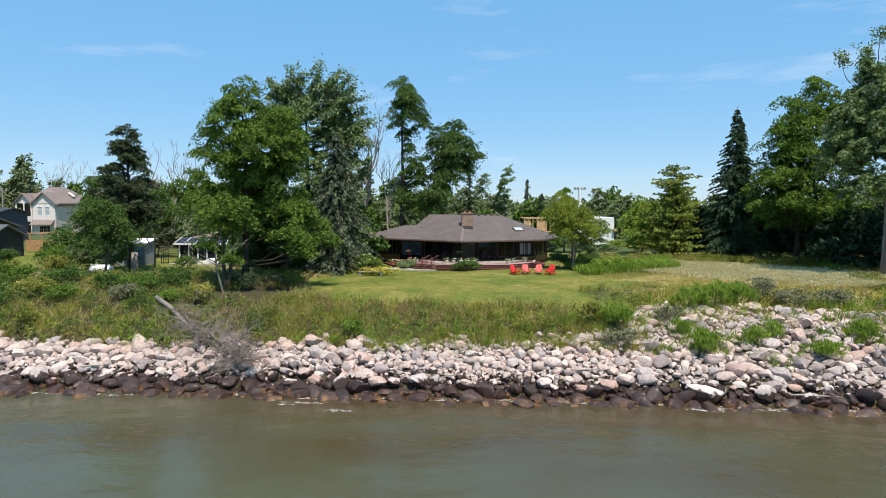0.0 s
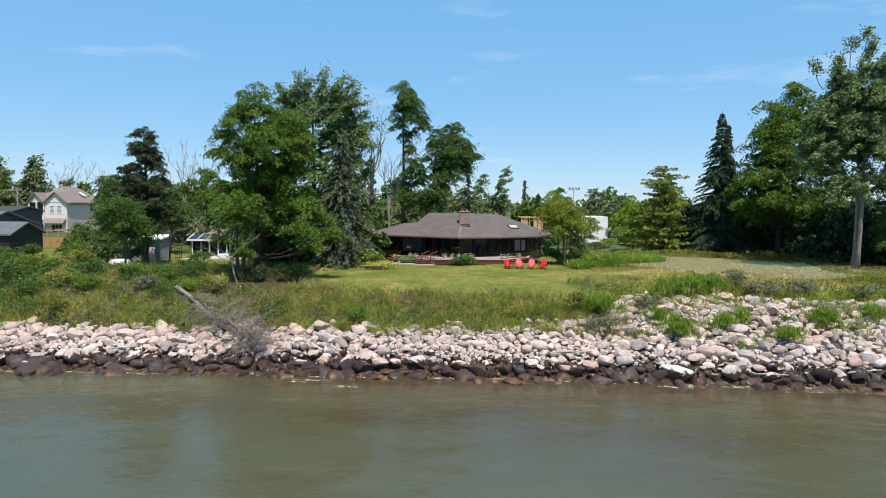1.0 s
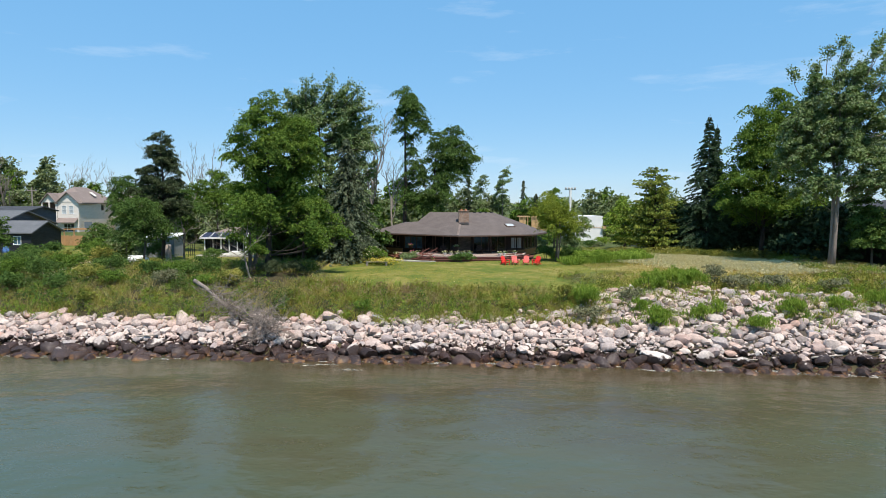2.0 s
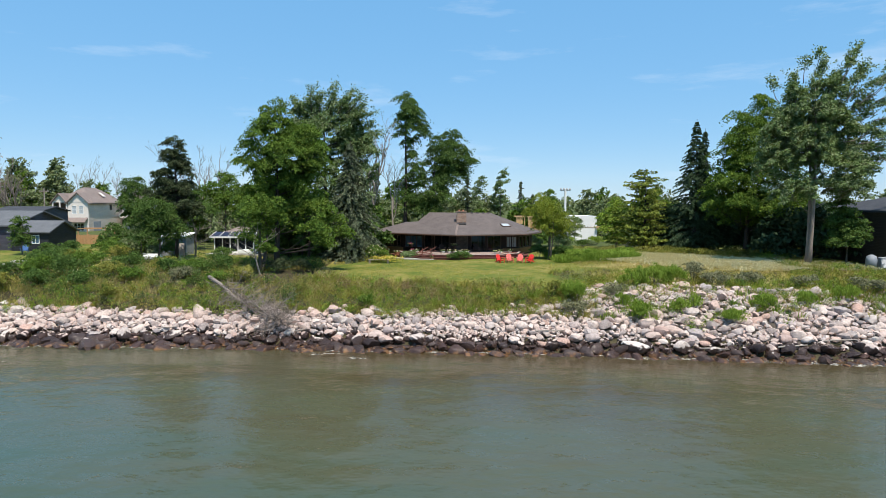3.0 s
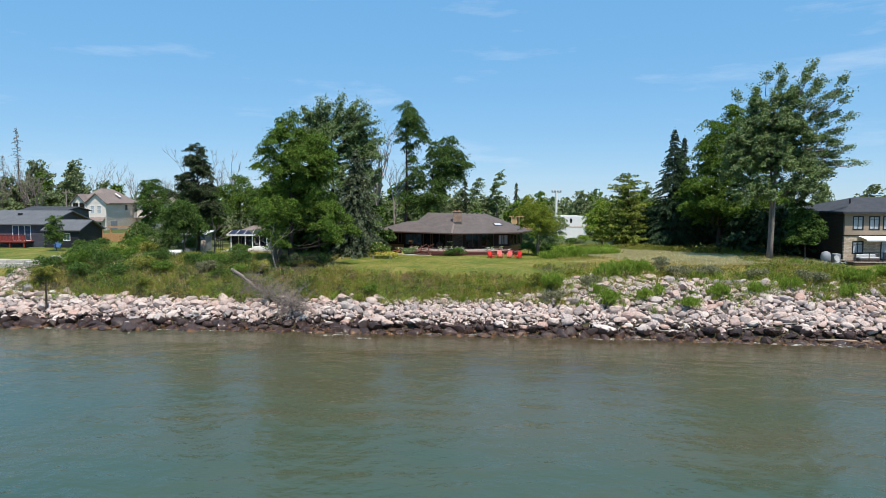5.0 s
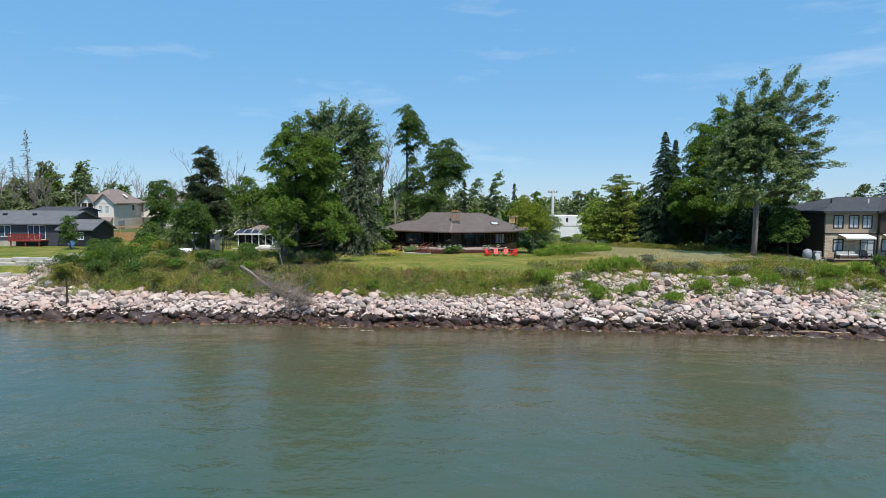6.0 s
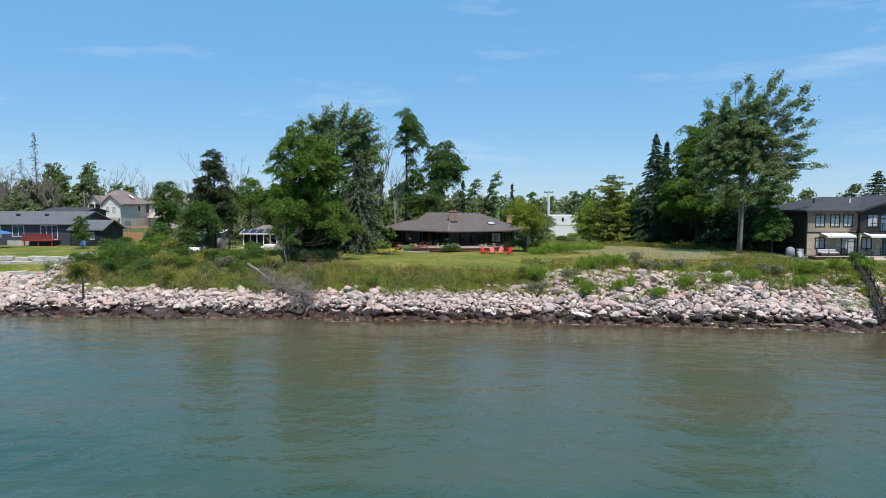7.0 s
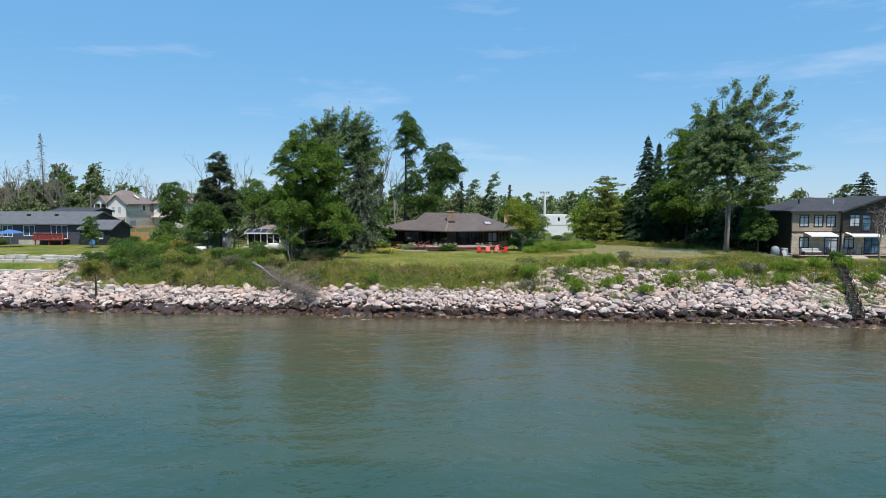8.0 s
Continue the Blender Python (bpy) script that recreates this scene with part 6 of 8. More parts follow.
for k, (bx, bs, w, h, leaf) in enumerate([
        (19.0, 8.1, 2.0, 1.5, "leaf_fresh"), (20.8, 8.6, 2.0, 1.6, "leaf_fresh"), (22.8, 9.4, 1.9, 1.3, "leaf_fresh"), (18.2, 3.3, 1.5, 1.7, "leaf_fresh"), (21.4, 4.2, 1.0, 1.2, "leaf_fresh"), (22.8, 4.8, 0.8, 1.1, "leaf_fresh"), (25.0, 3.5, 1.6, 1.1, "leaf_fresh"),
        (28.0, 5.0, 1.5, 1.2, "leaf_fresh"), (13.4, 4.1, 1.8, 0.9, "weed_grey"), (13.6, 5.6, 2.2, 1.5, "leaf_fresh"), (11.8, 6.3, 1.8, 1.1, "weed"), (17.1, 6.6, 1.6, 0.9, "weed_grey"), (24.8, 10.4, 1.8, 1.4, "weed_grey"), (17.3, 4.8, 0.9, 1.2, "leaf_fresh"),
        (26.0, 9.2, 2.2, 0.9, "weed_grey"), (28.9, 9.3, 2.2, 0.9, "weed_grey"), (31.5, 5.6, 1.3, 1.0, "leaf_fresh"), (33.0, 9.0, 1.8, 0.8, "weed_grey"), (34.6, 6.2, 1.5, 1.2, "leaf_fresh"), (37.5, 8.2, 2.6, 1.0, "weed_grey"), (38.8, 5.2, 1.3, 1.2, "leaf_fresh"),
        (41.0, 8.0, 2.2, 1.4, "leaf_fresh"), (43.2, 5.8, 1.4, 1.0, "weed"), (44.2, 8.8, 1.9, 1.3, "leaf_fresh"), (46.5, 8.6, 1.8, 1.4, "leaf_fresh"), (47.4, 5.6, 1.6, 1.3, "leaf_fresh"), (50.4, 7.4, 1.5, 1.1, "leaf_fresh"), (7.6, 5.2, 1.2, 0.7, "weed"), (-3.4, 4.6, 1.3, 0.8, "leaf_locust"), (-34.8, 11.5, 2.8, 2.0, "leaf_deep"), (-36.8, 8.4, 2.2, 1.3, "leaf_deep"), 
        (-31.0, 12.5, 2.6, 1.6, "leaf_locust"), (-27.0, 9.0, 2.4, 1.3, "weed"), (-33.0, 6.8, 2.4, 1.5, "leaf_deep"), (-24.0, 12.5, 2.4, 1.2, "weed"), (-20.5, 8.4, 2.2, 1.2, "weed_grey"), (-20.5, 10.5, 2.4, 1.3, "leaf_locust"),
        (-35.0, 14.5, 2.4, 1.8, "leaf_deep"), (-30.5, 16.5, 2.4, 1.8, "weed"), (-15.0, 8.0, 2.2, 1.4, "weed"), (-25.5, 5.2, 1.8, 1.0, "weed"), (-36.0, 6.2, 2.2, 1.4, "weed"), (-34.4, 8.8, 2.8, 1.7, "leaf_locust"), (-31.6, 9.6, 2.6, 1.6, "leaf_deep"), (-29.0, 7.0, 2.2, 1.2, "leaf_deep"),
        (-27.6, 12.6, 2.6, 1.6, "leaf_deep"), (-24.8, 8.0, 2.0, 1.2, "leaf_locust"), (-22.4, 10.6, 2.2, 1.3, "leaf_deep"), (-18.0, 11.8, 2.4, 1.5, "leaf_deep"), (-17.0, 7.6, 1.8, 1.0, "leaf_locust"), (-33.0, 14.0, 2.6, 1.6, "weed")]):
    words = {"weed": "leafy green shrub sprouting on the bank", "weed_grey": "grey-green twiggy shrub on the bank", "leaf_deep": "dense dark green bush on the bank", "leaf_locust": "bright green bush on the bank", "leaf_fresh": "fresh green upright sprouts among the rocks"}[leaf]
    fresh = leaf == "leaf_fresh"
    shrub(words, bx, float(shore(bx)) + bs, w * 1.12, h * 1.15, leaf, 400 + k, 130 if fresh else 80, 0.24 if fresh else 0.18, upright=1.0 if fresh else 0.35)
# dark needle tone on these shrubs puts the locust's shade into their colour
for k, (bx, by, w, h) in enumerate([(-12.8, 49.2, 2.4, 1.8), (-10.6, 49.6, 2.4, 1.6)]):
    shrub("leafy shrub below the tall locust tree, darkened for its shade", bx, by, w * 0.9, h * 0.8, "needle_pine", 490 + k, 150, 0.15)
for k, (bx, by, w, h) in enumerate([(-31.5, 63.5, 3.0, 2.4), (-28.6, 63.8, 2.6, 2.0), (-33.8, 61.0, 2.8, 2.2), (-22.2, 62.6, 2.4, 1.4), (-36.2, 64.5, 3.2, 2.6), (-40.0, 62.5, 2.4, 2.0)]):
    shrub("leafy overgrown bush at the edge of the yard", bx, by, w, h, "leaf_deep" if k % 2 else "leaf_locust", 470 + k, 70, 0.2)


# ---- buildings ----
def seg_matrix(p0, p1, z):
    """Local x runs from p0 to p1, local y inwards (to the left of the run)."""
    d = Vector((p1[0] - p0[0], p1[1] - p0[1], 0))
    a = math.atan2(d.y, d.x)
    return Matrix.Translation((p0[0], p0[1], z)) @ Matrix.Rotation(a, 4, "Z"), d.length


def wall_run(parent, p0, p1, z0, tall, mat, holes=(), thick=0.2, label="", name="wall"):
    m, ln = seg_matrix(p0, p1, z0)
    ob = part(name, MB().wall(0, ln, 0, tall, 0, thick, holes), M[mat], parent, label)
    ob.matrix_basis = m
    return ob, m


def window(parent, m, x0, x1, z0, z1, frame="frame_dark", pane="glass", bars=1, cross=0, deep=0.08, name="window", proud=0.03, label="", fw=0.07):
    """A framed window in the local x-z plane of m, set into a wall whose face is at y = 0."""
    mb = MB()
    mb.box(x0, -proud, z0, x0 + fw, deep, z1, 0.008).box(x1 - fw, -proud, z0, x1, deep, z1, 0.008)
    mb.box(x0 + fw, -proud, z0, x1 - fw, deep, z0 + fw, 0.008).box(x0 + fw, -proud, z1 - fw, x1 - fw, deep, z1, 0.008)
    for k in range(1, bars + 1):
        c = x0 + (x1 - x0) * k / (bars + 1)
        mb.box(c - 0.03, -proud * 0.6, z0 + fw, c + 0.03, deep, z1 - fw)
    if cross:
        c = z0 + (z1 - z0) * cross
        mb.box(x0 + fw, -proud * 0.5, c - 0.025, x1 - fw, deep, c + 0.025)
    w = part(name, mb, M[frame], parent, label)
    w.matrix_basis = m
    p = part("pane", MB().box(x0 + 0.02, deep * 0.5, z0 + 0.02, x1 - 0.02, deep * 0.5 + 0.02, z1 - 0.02), M[pane], w)
    return w


def adirondack(label, m, mat, group="", name="garden_chair"):
    """A slatted garden chair with fan back, wide arms and four legs; it faces local -y."""
    t = thing(name, label, "chair", m, group)
    for k in range(5):
        y = -0.26 + k * 0.125
        part("seat_slat", MB().box(-0.27, y - 0.055, 0.36 - 0.045 * k, 0.27, y + 0.055, 0.385 - 0.045 * k, 0.008), M[mat], t)
    for k in range(5):
        x = (k - 2) * 0.115
        tip = 0.98 - 0.035 * abs(k - 2) ** 1.5
        mb = MB()
        mb.v = [(x - 0.05, 0.26, 0.20), (x + 0.05, 0.26, 0.20), (x * 1.12 + 0.055, 0.52, tip), (x * 1.12 - 0.055, 0.52, tip),
                (x - 0.05, 0.285, 0.20), (x + 0.05, 0.285, 0.20), (x * 1.12 + 0.055, 0.545, tip), (x * 1.12 - 0.055, 0.545, tip)]
        mb.f = [(0, 1, 2, 3), (7, 6, 5, 4), (0, 4, 5, 1), (1, 5, 6, 2), (2, 6, 7, 3), (3, 7, 4, 0)]
        part("back_slat", mb, M[mat], t)
    for sx in (-1, 1):
        part("armrest", MB().box(sx * 0.36 - 0.07, -0.36, 0.56, sx * 0.36 + 0.07, 0.36, 0.585, 0.01), M[mat], t)
        part("leg", MB().box(sx * 0.32 - 0.02, -0.34, 0, sx * 0.32 + 0.02, -0.24, 0.56, 0.006), M[mat], t)
        mb = MB()
        mb.slab([(sx * 0.30 - 0.02, -0.34, 0.40), (sx * 0.30 + 0.02, -0.34, 0.40), (sx * 0.30 + 0.02, 0.62, 0.10), (sx * 0.30 - 0.02, 0.62, 0.10)], 0.10)
        part("leg", mb, M[mat], t)
        part("leg", MB().box(sx * 0.33 - 0.02, 0.28, 0.1, sx * 0.33 + 0.02, 0.36, 0.56, 0.006), M[mat], t)
    return t


def flower_pot(label, x, y, z, bloom, seed, group="", width=0.45, deep=0.25, tall=0.25, pot="white_paint", hang=0.0):
    rng = np.random.default_rng(seed)
    t = thing("hanging_basket" if hang else "planter", label, "planter", Matrix.Translation((x, y, z)), group)
    mb = MB()
    mb.tube([(0, 0, 0), (0, 0, tall * 0.8), (0, 0, tall)], [min(width, deep) * 0.38, width * 0.48, width * 0.5], 10)
    part("pot", mb, M[pot], t)
    pts = rng.normal(size=(90, 3)) * np.array([width * 0.28, deep * 0.4, 0.05]) + np.array([0, 0, tall + 0.06])
    part("leaves", quads_mesh("leaves", leaf_quads(rng, pts, 0.14, 0.08), M["leaf_deep"]), None, t)
    pts = rng.normal(size=(20, 3)) * np.array([width * 0.3, deep * 0.4, 0.05]) + np.array([0, -0.05, tall + 0.14])
    part("blooms", quads_mesh("blooms", leaf_quads(rng, pts, 0.10, 0.09), M[bloom]), None, t)
    if hang:
        part("chain", MB().tube([(0, 0, tall), (0, 0, hang)], [0.008, 0.008], 4), M["frame_dark"], t)
    return t


# the brown bungalow with its wide hipped roof
def bungalow():
    ox, oy, oz = 5.0, 68.0, 4.6
    h = thing("bungalow", "low brown bungalow with a wide hipped shingle roof and dark porch", "house", Matrix.Translation((ox, oy, oz)))

    def lo(p):
        return (p[0] - ox, p[1] - oy, p[2] - oz)

    E, R = 7.38, 9.85
    L, C, Rt, B1, B2, B3, B4 = (-6.2, 70.85, E), (4.62, 63.5, E - 0.02), (13.5, 66.55, E), (16.2, 73.0, E), (11.0, 80.0, E), (0.0, 81.0, E), (-5.6, 77.0, E)
    A, P, B = (1.4, 74.5, R), (5.5, 72.3, R), (9.4, 73.0, R)
    w1, w2, wk = (-1.66, 72.35, 8.6), (-0.17, 71.57, 8.6), (0.5, 77.0, 8.6)
    for f in ([L, C, P, A, w2, w1], [C, Rt, B, P], [Rt, B1, B], [B1, B2, B], [B2, B3, A, P, B], [L, w1, B4], [B4, w1, wk], [w1, w2, wk], [w2, A, wk], [wk, A, B3], [B4, wk, B3]):
        part("roof_slope", MB().slab([lo(p) for p in f], 0.16), M["shingle"], h, "brown-grey asphalt shingle roof slope")
    # gutters and fascia along the eaves
    for a, b in ((L, C), (C, Rt), (Rt, B1)):
        m, ln = seg_matrix(a, b, 0)
        ob = part("gutter", MB().box(0.02, -0.07, E - oz - 0.19, ln - 0.02, -0.004, E - oz - 0.07, 0.02), M["frame_brown"], h)
        ob.matrix_basis = Matrix.Translation((-ox, -oy, 0)) @ m
    # ridge caps on the front hip
    a, b = Vector(lo(C)), Vector(lo(P))
    for k in range(22):
        c = a.lerp(b, (k + 0.5) / 22)
        ob = part("ridge_cap", MB().box(-0.12, -0.17, 0.0, 0.12, 0.17, 0.05, 0.012), M["shingle_taupe"], h)
        ob.matrix_basis = Matrix.Translation(c) @ (b - a).to_track_quat("Y", "Z").to_matrix().to_4x4()
    # walls
    z, tall = 0.0, 2.60
    w = [(-4.3, 72.0), (4.9, 67.3), (12.6, 68.4), (15.0, 73.0), (10.3, 78.6), (0.3, 79.4), (-4.2, 76.2)]
    w = [(x - ox, y - oy) for x, y in w]
    left = [(0.8, 1.25, 1.0, 2.35), (1.75, 2.3, 1.0, 2.35), (2.95, 5.5, 0.85, 2.35), (5.8, 6.9, 0.5, 2.5), (7.2, 9.3, 0.5, 2.5)]
    _, ml = wall_run(h, w[0], w[1], z, tall, "wood_dark", left, 0.2, "dark-stained board wall")
    for k, q in enumerate(left):
        window(h, ml, *q, "frame_brown", "glass_blue" if k == 2 else "glass", (0, 0, 2, 0, 1)[k], name="window" if k < 3 else "glass_door")
    right = [(1.75, 3.6, 0.5, 2.5), (3.75, 5.6, 0.5, 2.5), (6.25, 7.6, 1.0, 2.35)]
    _, mr = wall_run(h, w[1], w[2], z, tall, "wood_dark", right, 0.2, "dark-stained board wall")
    for k, q in enumerate(right):
        window(h, mr, *q, "frame_brown", ("glass", "glass", "curtain")[k], (1, 1, 2)[k], name="window" if k == 2 else "glass_door")
    side = [(0.5, 1.4, 0.9, 2.35), (1.7, 2.6, 0.9, 2.35), (3.0, 4.2, 0.9, 2.35)]
    _, ms = wall_run(h, w[2], w[3], z, tall, "wood_dark", side, 0.2)
    for q in side:
        window(h, ms, *q, "frame_brown", "glass", 0)
    for i in range(3, 7):
        wall_run(h, w[i], w[(i + 1) % 7], z, tall, "wood_dark")
    # wing beside the trees
    v = [(-5.3, 73.6), (-3.95, 73.0), (-3.95, 76.6), (-5.3, 76.6)]
    v = [(x - ox, y - oy) for x, y in v]
    for i in range(4):
        wall_run(h, v[i], v[(i + 1) % 4], 0, 2.3, "wood_dark", name="wing_wall")
    for x0, x1, mm, z0 in ((0.1, 2.7, ml, 0.12), (5.8, 8.1, mr, 0.15), (0.3, 4.6, ms, 0.12)):
        ob = part("panel", MB().box(x0, -0.05, z0, x1, -0.002, 0.86, 0.01), M["wood_cedar"], h, "honey-coloured cedar panel")
        ob.matrix_basis = mm
    ob = part("pier", MB().box(-0.1, -0.16, 0.0, 1.35, -0.003, 2.6, 0.02), M["pier_stone"], h, "brown stone pier")
    ob.matrix_basis = mr
    part("soffit", MB().slab([lo(p) for p in ((-5.8, 70.95, E - 0.17), (4.62, 63.85, E - 0.19), (13.1, 66.75, E - 0.17), (15.8, 73.0, E - 0.17), (10.9, 79.6, E - 0.17), (0.0, 80.6, E - 0.17), (-5.2, 76.8, E - 0.17))], 0.03), M["wood_dark"], h)
    for x, y in ((0.6, 67.9), (3.0, 66.65), (8.6, 66.35), (11.6, 66.85)):
        part("porch_post", MB().box(x - ox - 0.06, y - oy - 0.06, 0.5, x - ox + 0.06, y - oy + 0.06, 2.46, 0.01), M["wood_dark"], h)
    # chimney and roof fittings
    ch = part("chimney", MB().box(-0.12, 0.2, 3.4, 1.08, 1.2, 5.40), M["brick_chimney"], h, "brown brick chimney")
    part("chimney_cap", MB().box(-0.19, 0.13, 5.40, 1.15, 1.27, 5.50, 0.02), M["brick_chimney"], ch)
    for k in range(2):
        part("flue", MB().tube([(0.22 + 0.5 * k, 0.7, 5.50), (0.22 + 0.5 * k, 0.7, 5.66)], [0.14, 0.12], 10), M["terracotta"], ch)
    m = Matrix.Translation((0.5, -0.35, 3.86)) @ Matrix.Rotation(0.276, 4, "X")
    sk = part("skylight", MB().box(-0.55, -0.35, 0, 0.55, 0.35, 0.16, 0.03), M["frame_dark"], h, "small dark roof light")
    sk.matrix_basis = m
    m2 = Matrix.Translation((6.0, 0.6, 3.69)) @ Matrix.Rotation(0.33, 4, "Z") @ Matrix.Rotation(0.37, 4, "X")
    sk = part("skylight", MB().box(-0.55, -0.45, 0, 0.55, 0.45, 0.12, 0.02), M["frame_brown"], h)
    sk.matrix_basis = m2
    part("pane", MB().box(-0.46, -0.36, 0.12, 0.46, 0.36, 0.135), M["curtain"], sk)
    for x, y in ((2.0, 4.35), (2.75, 4.5), (3.45, 4.62), (4.15, 4.75)):
        part("roof_vent", MB().box(x - 0.16, y - 0.14, 4.95, x + 0.16, y + 0.14, 5.32, 0.05), M["frame_dark"], h)
    return h


bungalow()


def deck():
    d = thing("deck", "low red-stained timber deck with wide steps in front of the bungalow", "deck", Matrix.Translation((5.0, 66.0, 4.6)))
    out = [(-2.6, 68.6), (-1.6, 65.9), (1.0, 63.2), (5.0, 62.6), (9.4, 63.0), (12.2, 65.2), (12.9, 68.2), (4.9, 67.1)]

    def ring(k):
        return [(5.0 + (x - 5.0) * k - 5.0, 66.9 + (y - 66.9) * (k + (k - 1) * 0.9) - 66.0) for x, y in out]

    for k, (scale, z, t) in enumerate(((1.0, 0.52, 0.17), (1.06, 0.35, 0.17), (1.13, 0.18, 0.20))):
        pts = [(x, y, z) for x, y in ring(scale)]
        part("platform" if k == 0 else "step", MB().slab(pts, t), M["deck_red"], d)
        rim, inner = ring(scale + 0.006), ring(scale - 0.022)
        for i in range(6):
            q = [(*rim[i], z + 0.03), (*rim[i + 1], z + 0.03), (*inner[i + 1], z + 0.03), (*inner[i], z + 0.03)]
            part("nosing", MB().slab(q, 0.09 if k == 0 else 0.05), M["deck_pale" if k == 0 else "deck_red"], d)
    # boards of the platform
    for k in range(26):
        y = -3.1 + k * 0.19
        half = np.interp(y, [-3.1, -2.6, 0.5, 2.0], [2.2, 4.6, 6.6, 6.9])
        part("board", MB().box(-half * 0.72 + 0.3, y, 0.55, half * 0.95, y + 0.17, 0.572), M["deck_worn"], d)
    for sx in (0, 0.9):
        for i in range(2):
            a, b = Vector((-4.25 + sx, -3.75 + i * 0.85, 0.0 + 0.26 * i)), Vector((-4.25 + sx, -3.75 + i * 0.85, 0.95 + 0.26 * i))
            part("newel", MB().box(a.x - 0.045, a.y - 0.045, a.z, a.x + 0.045, a.y + 0.045, b.z, 0.008), M["deck_red"], d)
        mb = MB()
        for dz in (0.92, 0.55):
            mb.tube([(-4.95 + sx, -3.95, dz - 0.25), (-4.25 + sx, -3.4, dz + 0.10), (-3.55 + sx, -2.85, dz + 0.45)], [0.045] * 3, 4)
        part("handrail", mb, M["deck_red"], d)
    return d


deck()
for k, (x, y, z, bl) in enumerate([(3.2, 64.0, 5.17, "bloom_white"), (3.9, 63.95, 5.17, "bloom_white"), (4.6, 63.9, 5.17, "bloom_white"), (5.3, 63.95, 5.17, "bloom_white"), (6.0, 64.0, 5.17, "bloom_white"),
                                   (9.3, 63.5, 5.15, "bloom_white"), (9.9, 63.9, 5.15, "bloom_white"), (11.2, 65.0, 5.15, "bloom_white"), (-0.6, 65.3, 5.15, "bloom_pink"), (0.1, 64.6, 5.15, "bloom_white")]):
    flower_pot("pale planter of small flowers on the deck edge", x, y, z, bl, 500 + k, "deck planters")
flower_pot("terracotta pot with blooms at the corner of the porch", -2.4, 66.4, 4.62, "bloom_white", 515, "", 0.6, 0.5, 0.5, "terracotta")
flower_pot("clay pot at the deck step", 1.9, 62.0, 4.6, "bloom_pink", 516, "", 0.35, 0.3, 0.3, "terracotta")
flower_pot("hanging basket of bright pink flowers under the eave", -0.75, 67.0, 5.75, "bloom_pink", 517, "", 0.6, 0.5, 0.3, "wood_dark", 1.3)
flower_pot("hanging basket of white flowers under the eave", 4.5, 64.6, 5.75, "bloom_white", 518, "", 0.6, 0.5, 0.3, "wood_dark", 1.3)
for k, (x, y, a) in enumerate([(3.1, 65.3, 12), (4.2, 65.0, -8), (7.2, 65.6, 5)]):
    adirondack("dark wooden garden chair in the porch shade", pose(x, y, 5.172, 0, 0, a), "wood_dark", "porch chairs")
for k, (x, y, a, mt) in enumerate([(9.4, 58.2, 38, "red_plastic"), (10.45, 58.4, 12, "chair_faded"), (11.55, 58.4, -12, "chair_faded"), (12.55, 58.2, -40, "red_plastic")]):
    adirondack("bright red slatted garden chair on the lawn" if mt == "red_plastic" else "sun-faded red slatted garden chair on the lawn", pose(x, y, float(height(x, y)) + 0.005, 0, 0, a) @ Matrix.Scale(0.92, 4), mt, "red lawn chairs")


def flower_bed():
    x, y = -3.4, 57.6
    t = thing("flower_bed", "bed of yellow flowers edged with a weathered plank", "flower bed", Matrix.Translation((x, y, float(height(x, y)))))
    rng = np.random.default_rng(520)
    pts = rng.normal(size=(1500, 3)) * np.array([0.85, 0.38, 0.14]) + np.array([0.2, 0.25, 0.38])
    pts[:, 2] = np.maximum(pts[:, 2], 0.05)
    part("leaves", quads_mesh("leaves", leaf_quads(rng, pts[:900], 0.16, 0.08), M["leaf_yellow"]), None, t)
    part("blooms", quads_mesh("blooms", leaf_quads(rng, pts[900:] + np.array([0, -0.05, 0.1]), 0.13, 0.12), M["bloom_yellow"]), None, t)
    part("plank", MB().box(-1.55, -0.42, 0.33, 0.75, -0.2, 0.40, 0.015), M["deadwood"], t)
    for px in (-1.4, 0.55):
        part("plank_leg", MB().box(px - 0.09, -0.4, -0.05, px + 0.09, -0.22, 0.33, 0.01), M["deadwood"], t)


flower_bed()
shrub("rounded shrub with pale blossoms beside the porch", -4.2, 59.6, 2.7, 1.7, "leaf_locust", 521, 170, 0.17, flowers="bloom_white")
shrub("low dark green bush in front of the deck", 5.0, 61.4, 2.6, 0.85, "leaf_deep", 522, 190, 0.15, 1.2)
shrub("low leafy plants beside the deck steps", -0.9, 63.6, 1.9, 0.9, "leaf_silver", 523, 150, 0.15)
for x, y, w, h in ((17.8, 59.6, 2.3, 1.3), (19.8, 60.4, 2.4, 1.5), (22.0, 61.2, 2.4, 1.2), (24.2, 62.4, 2.2, 1.0)):
    shrub("bright yellow-green leafy clump at the lawn edge", x, y, w, h, "leaf_fresh", int(x * 10), 110, 0.2)
shrub("dark leafy bush below the ornamental tree", 17.0, 61.6, 2.6, 1.9, "leaf_deep", 524, 150, 0.17)
shrub("dark leafy bush below the ornamental tree", 14.6, 64.4, 2.2, 1.5, "leaf_deep", 525, 150, 0.17)
for k in range(9):
    shrub("leafy bush before the unfinished building", 21.5 + 1.45 * k, 86.0 + 2.2 * math.sin(2.1 * k), 2.2, 1.1 + 0.4 * math.sin(k * 1.7), ("leaf_hazy", "leaf_fresh", "leaf_deep")[k % 3], 550 + k, 60, 0.24)
part_path = MB().slab([(-3.2, 62.9, 4.66), (1.6, 61.6, 4.66), (2.4, 62.2, 4.66), (-2.0, 64.2, 4.66)], 0.12)
solid("garden_path", part_path, M["limestone"], "pale flagstone path to the deck", "path", kind="structure")


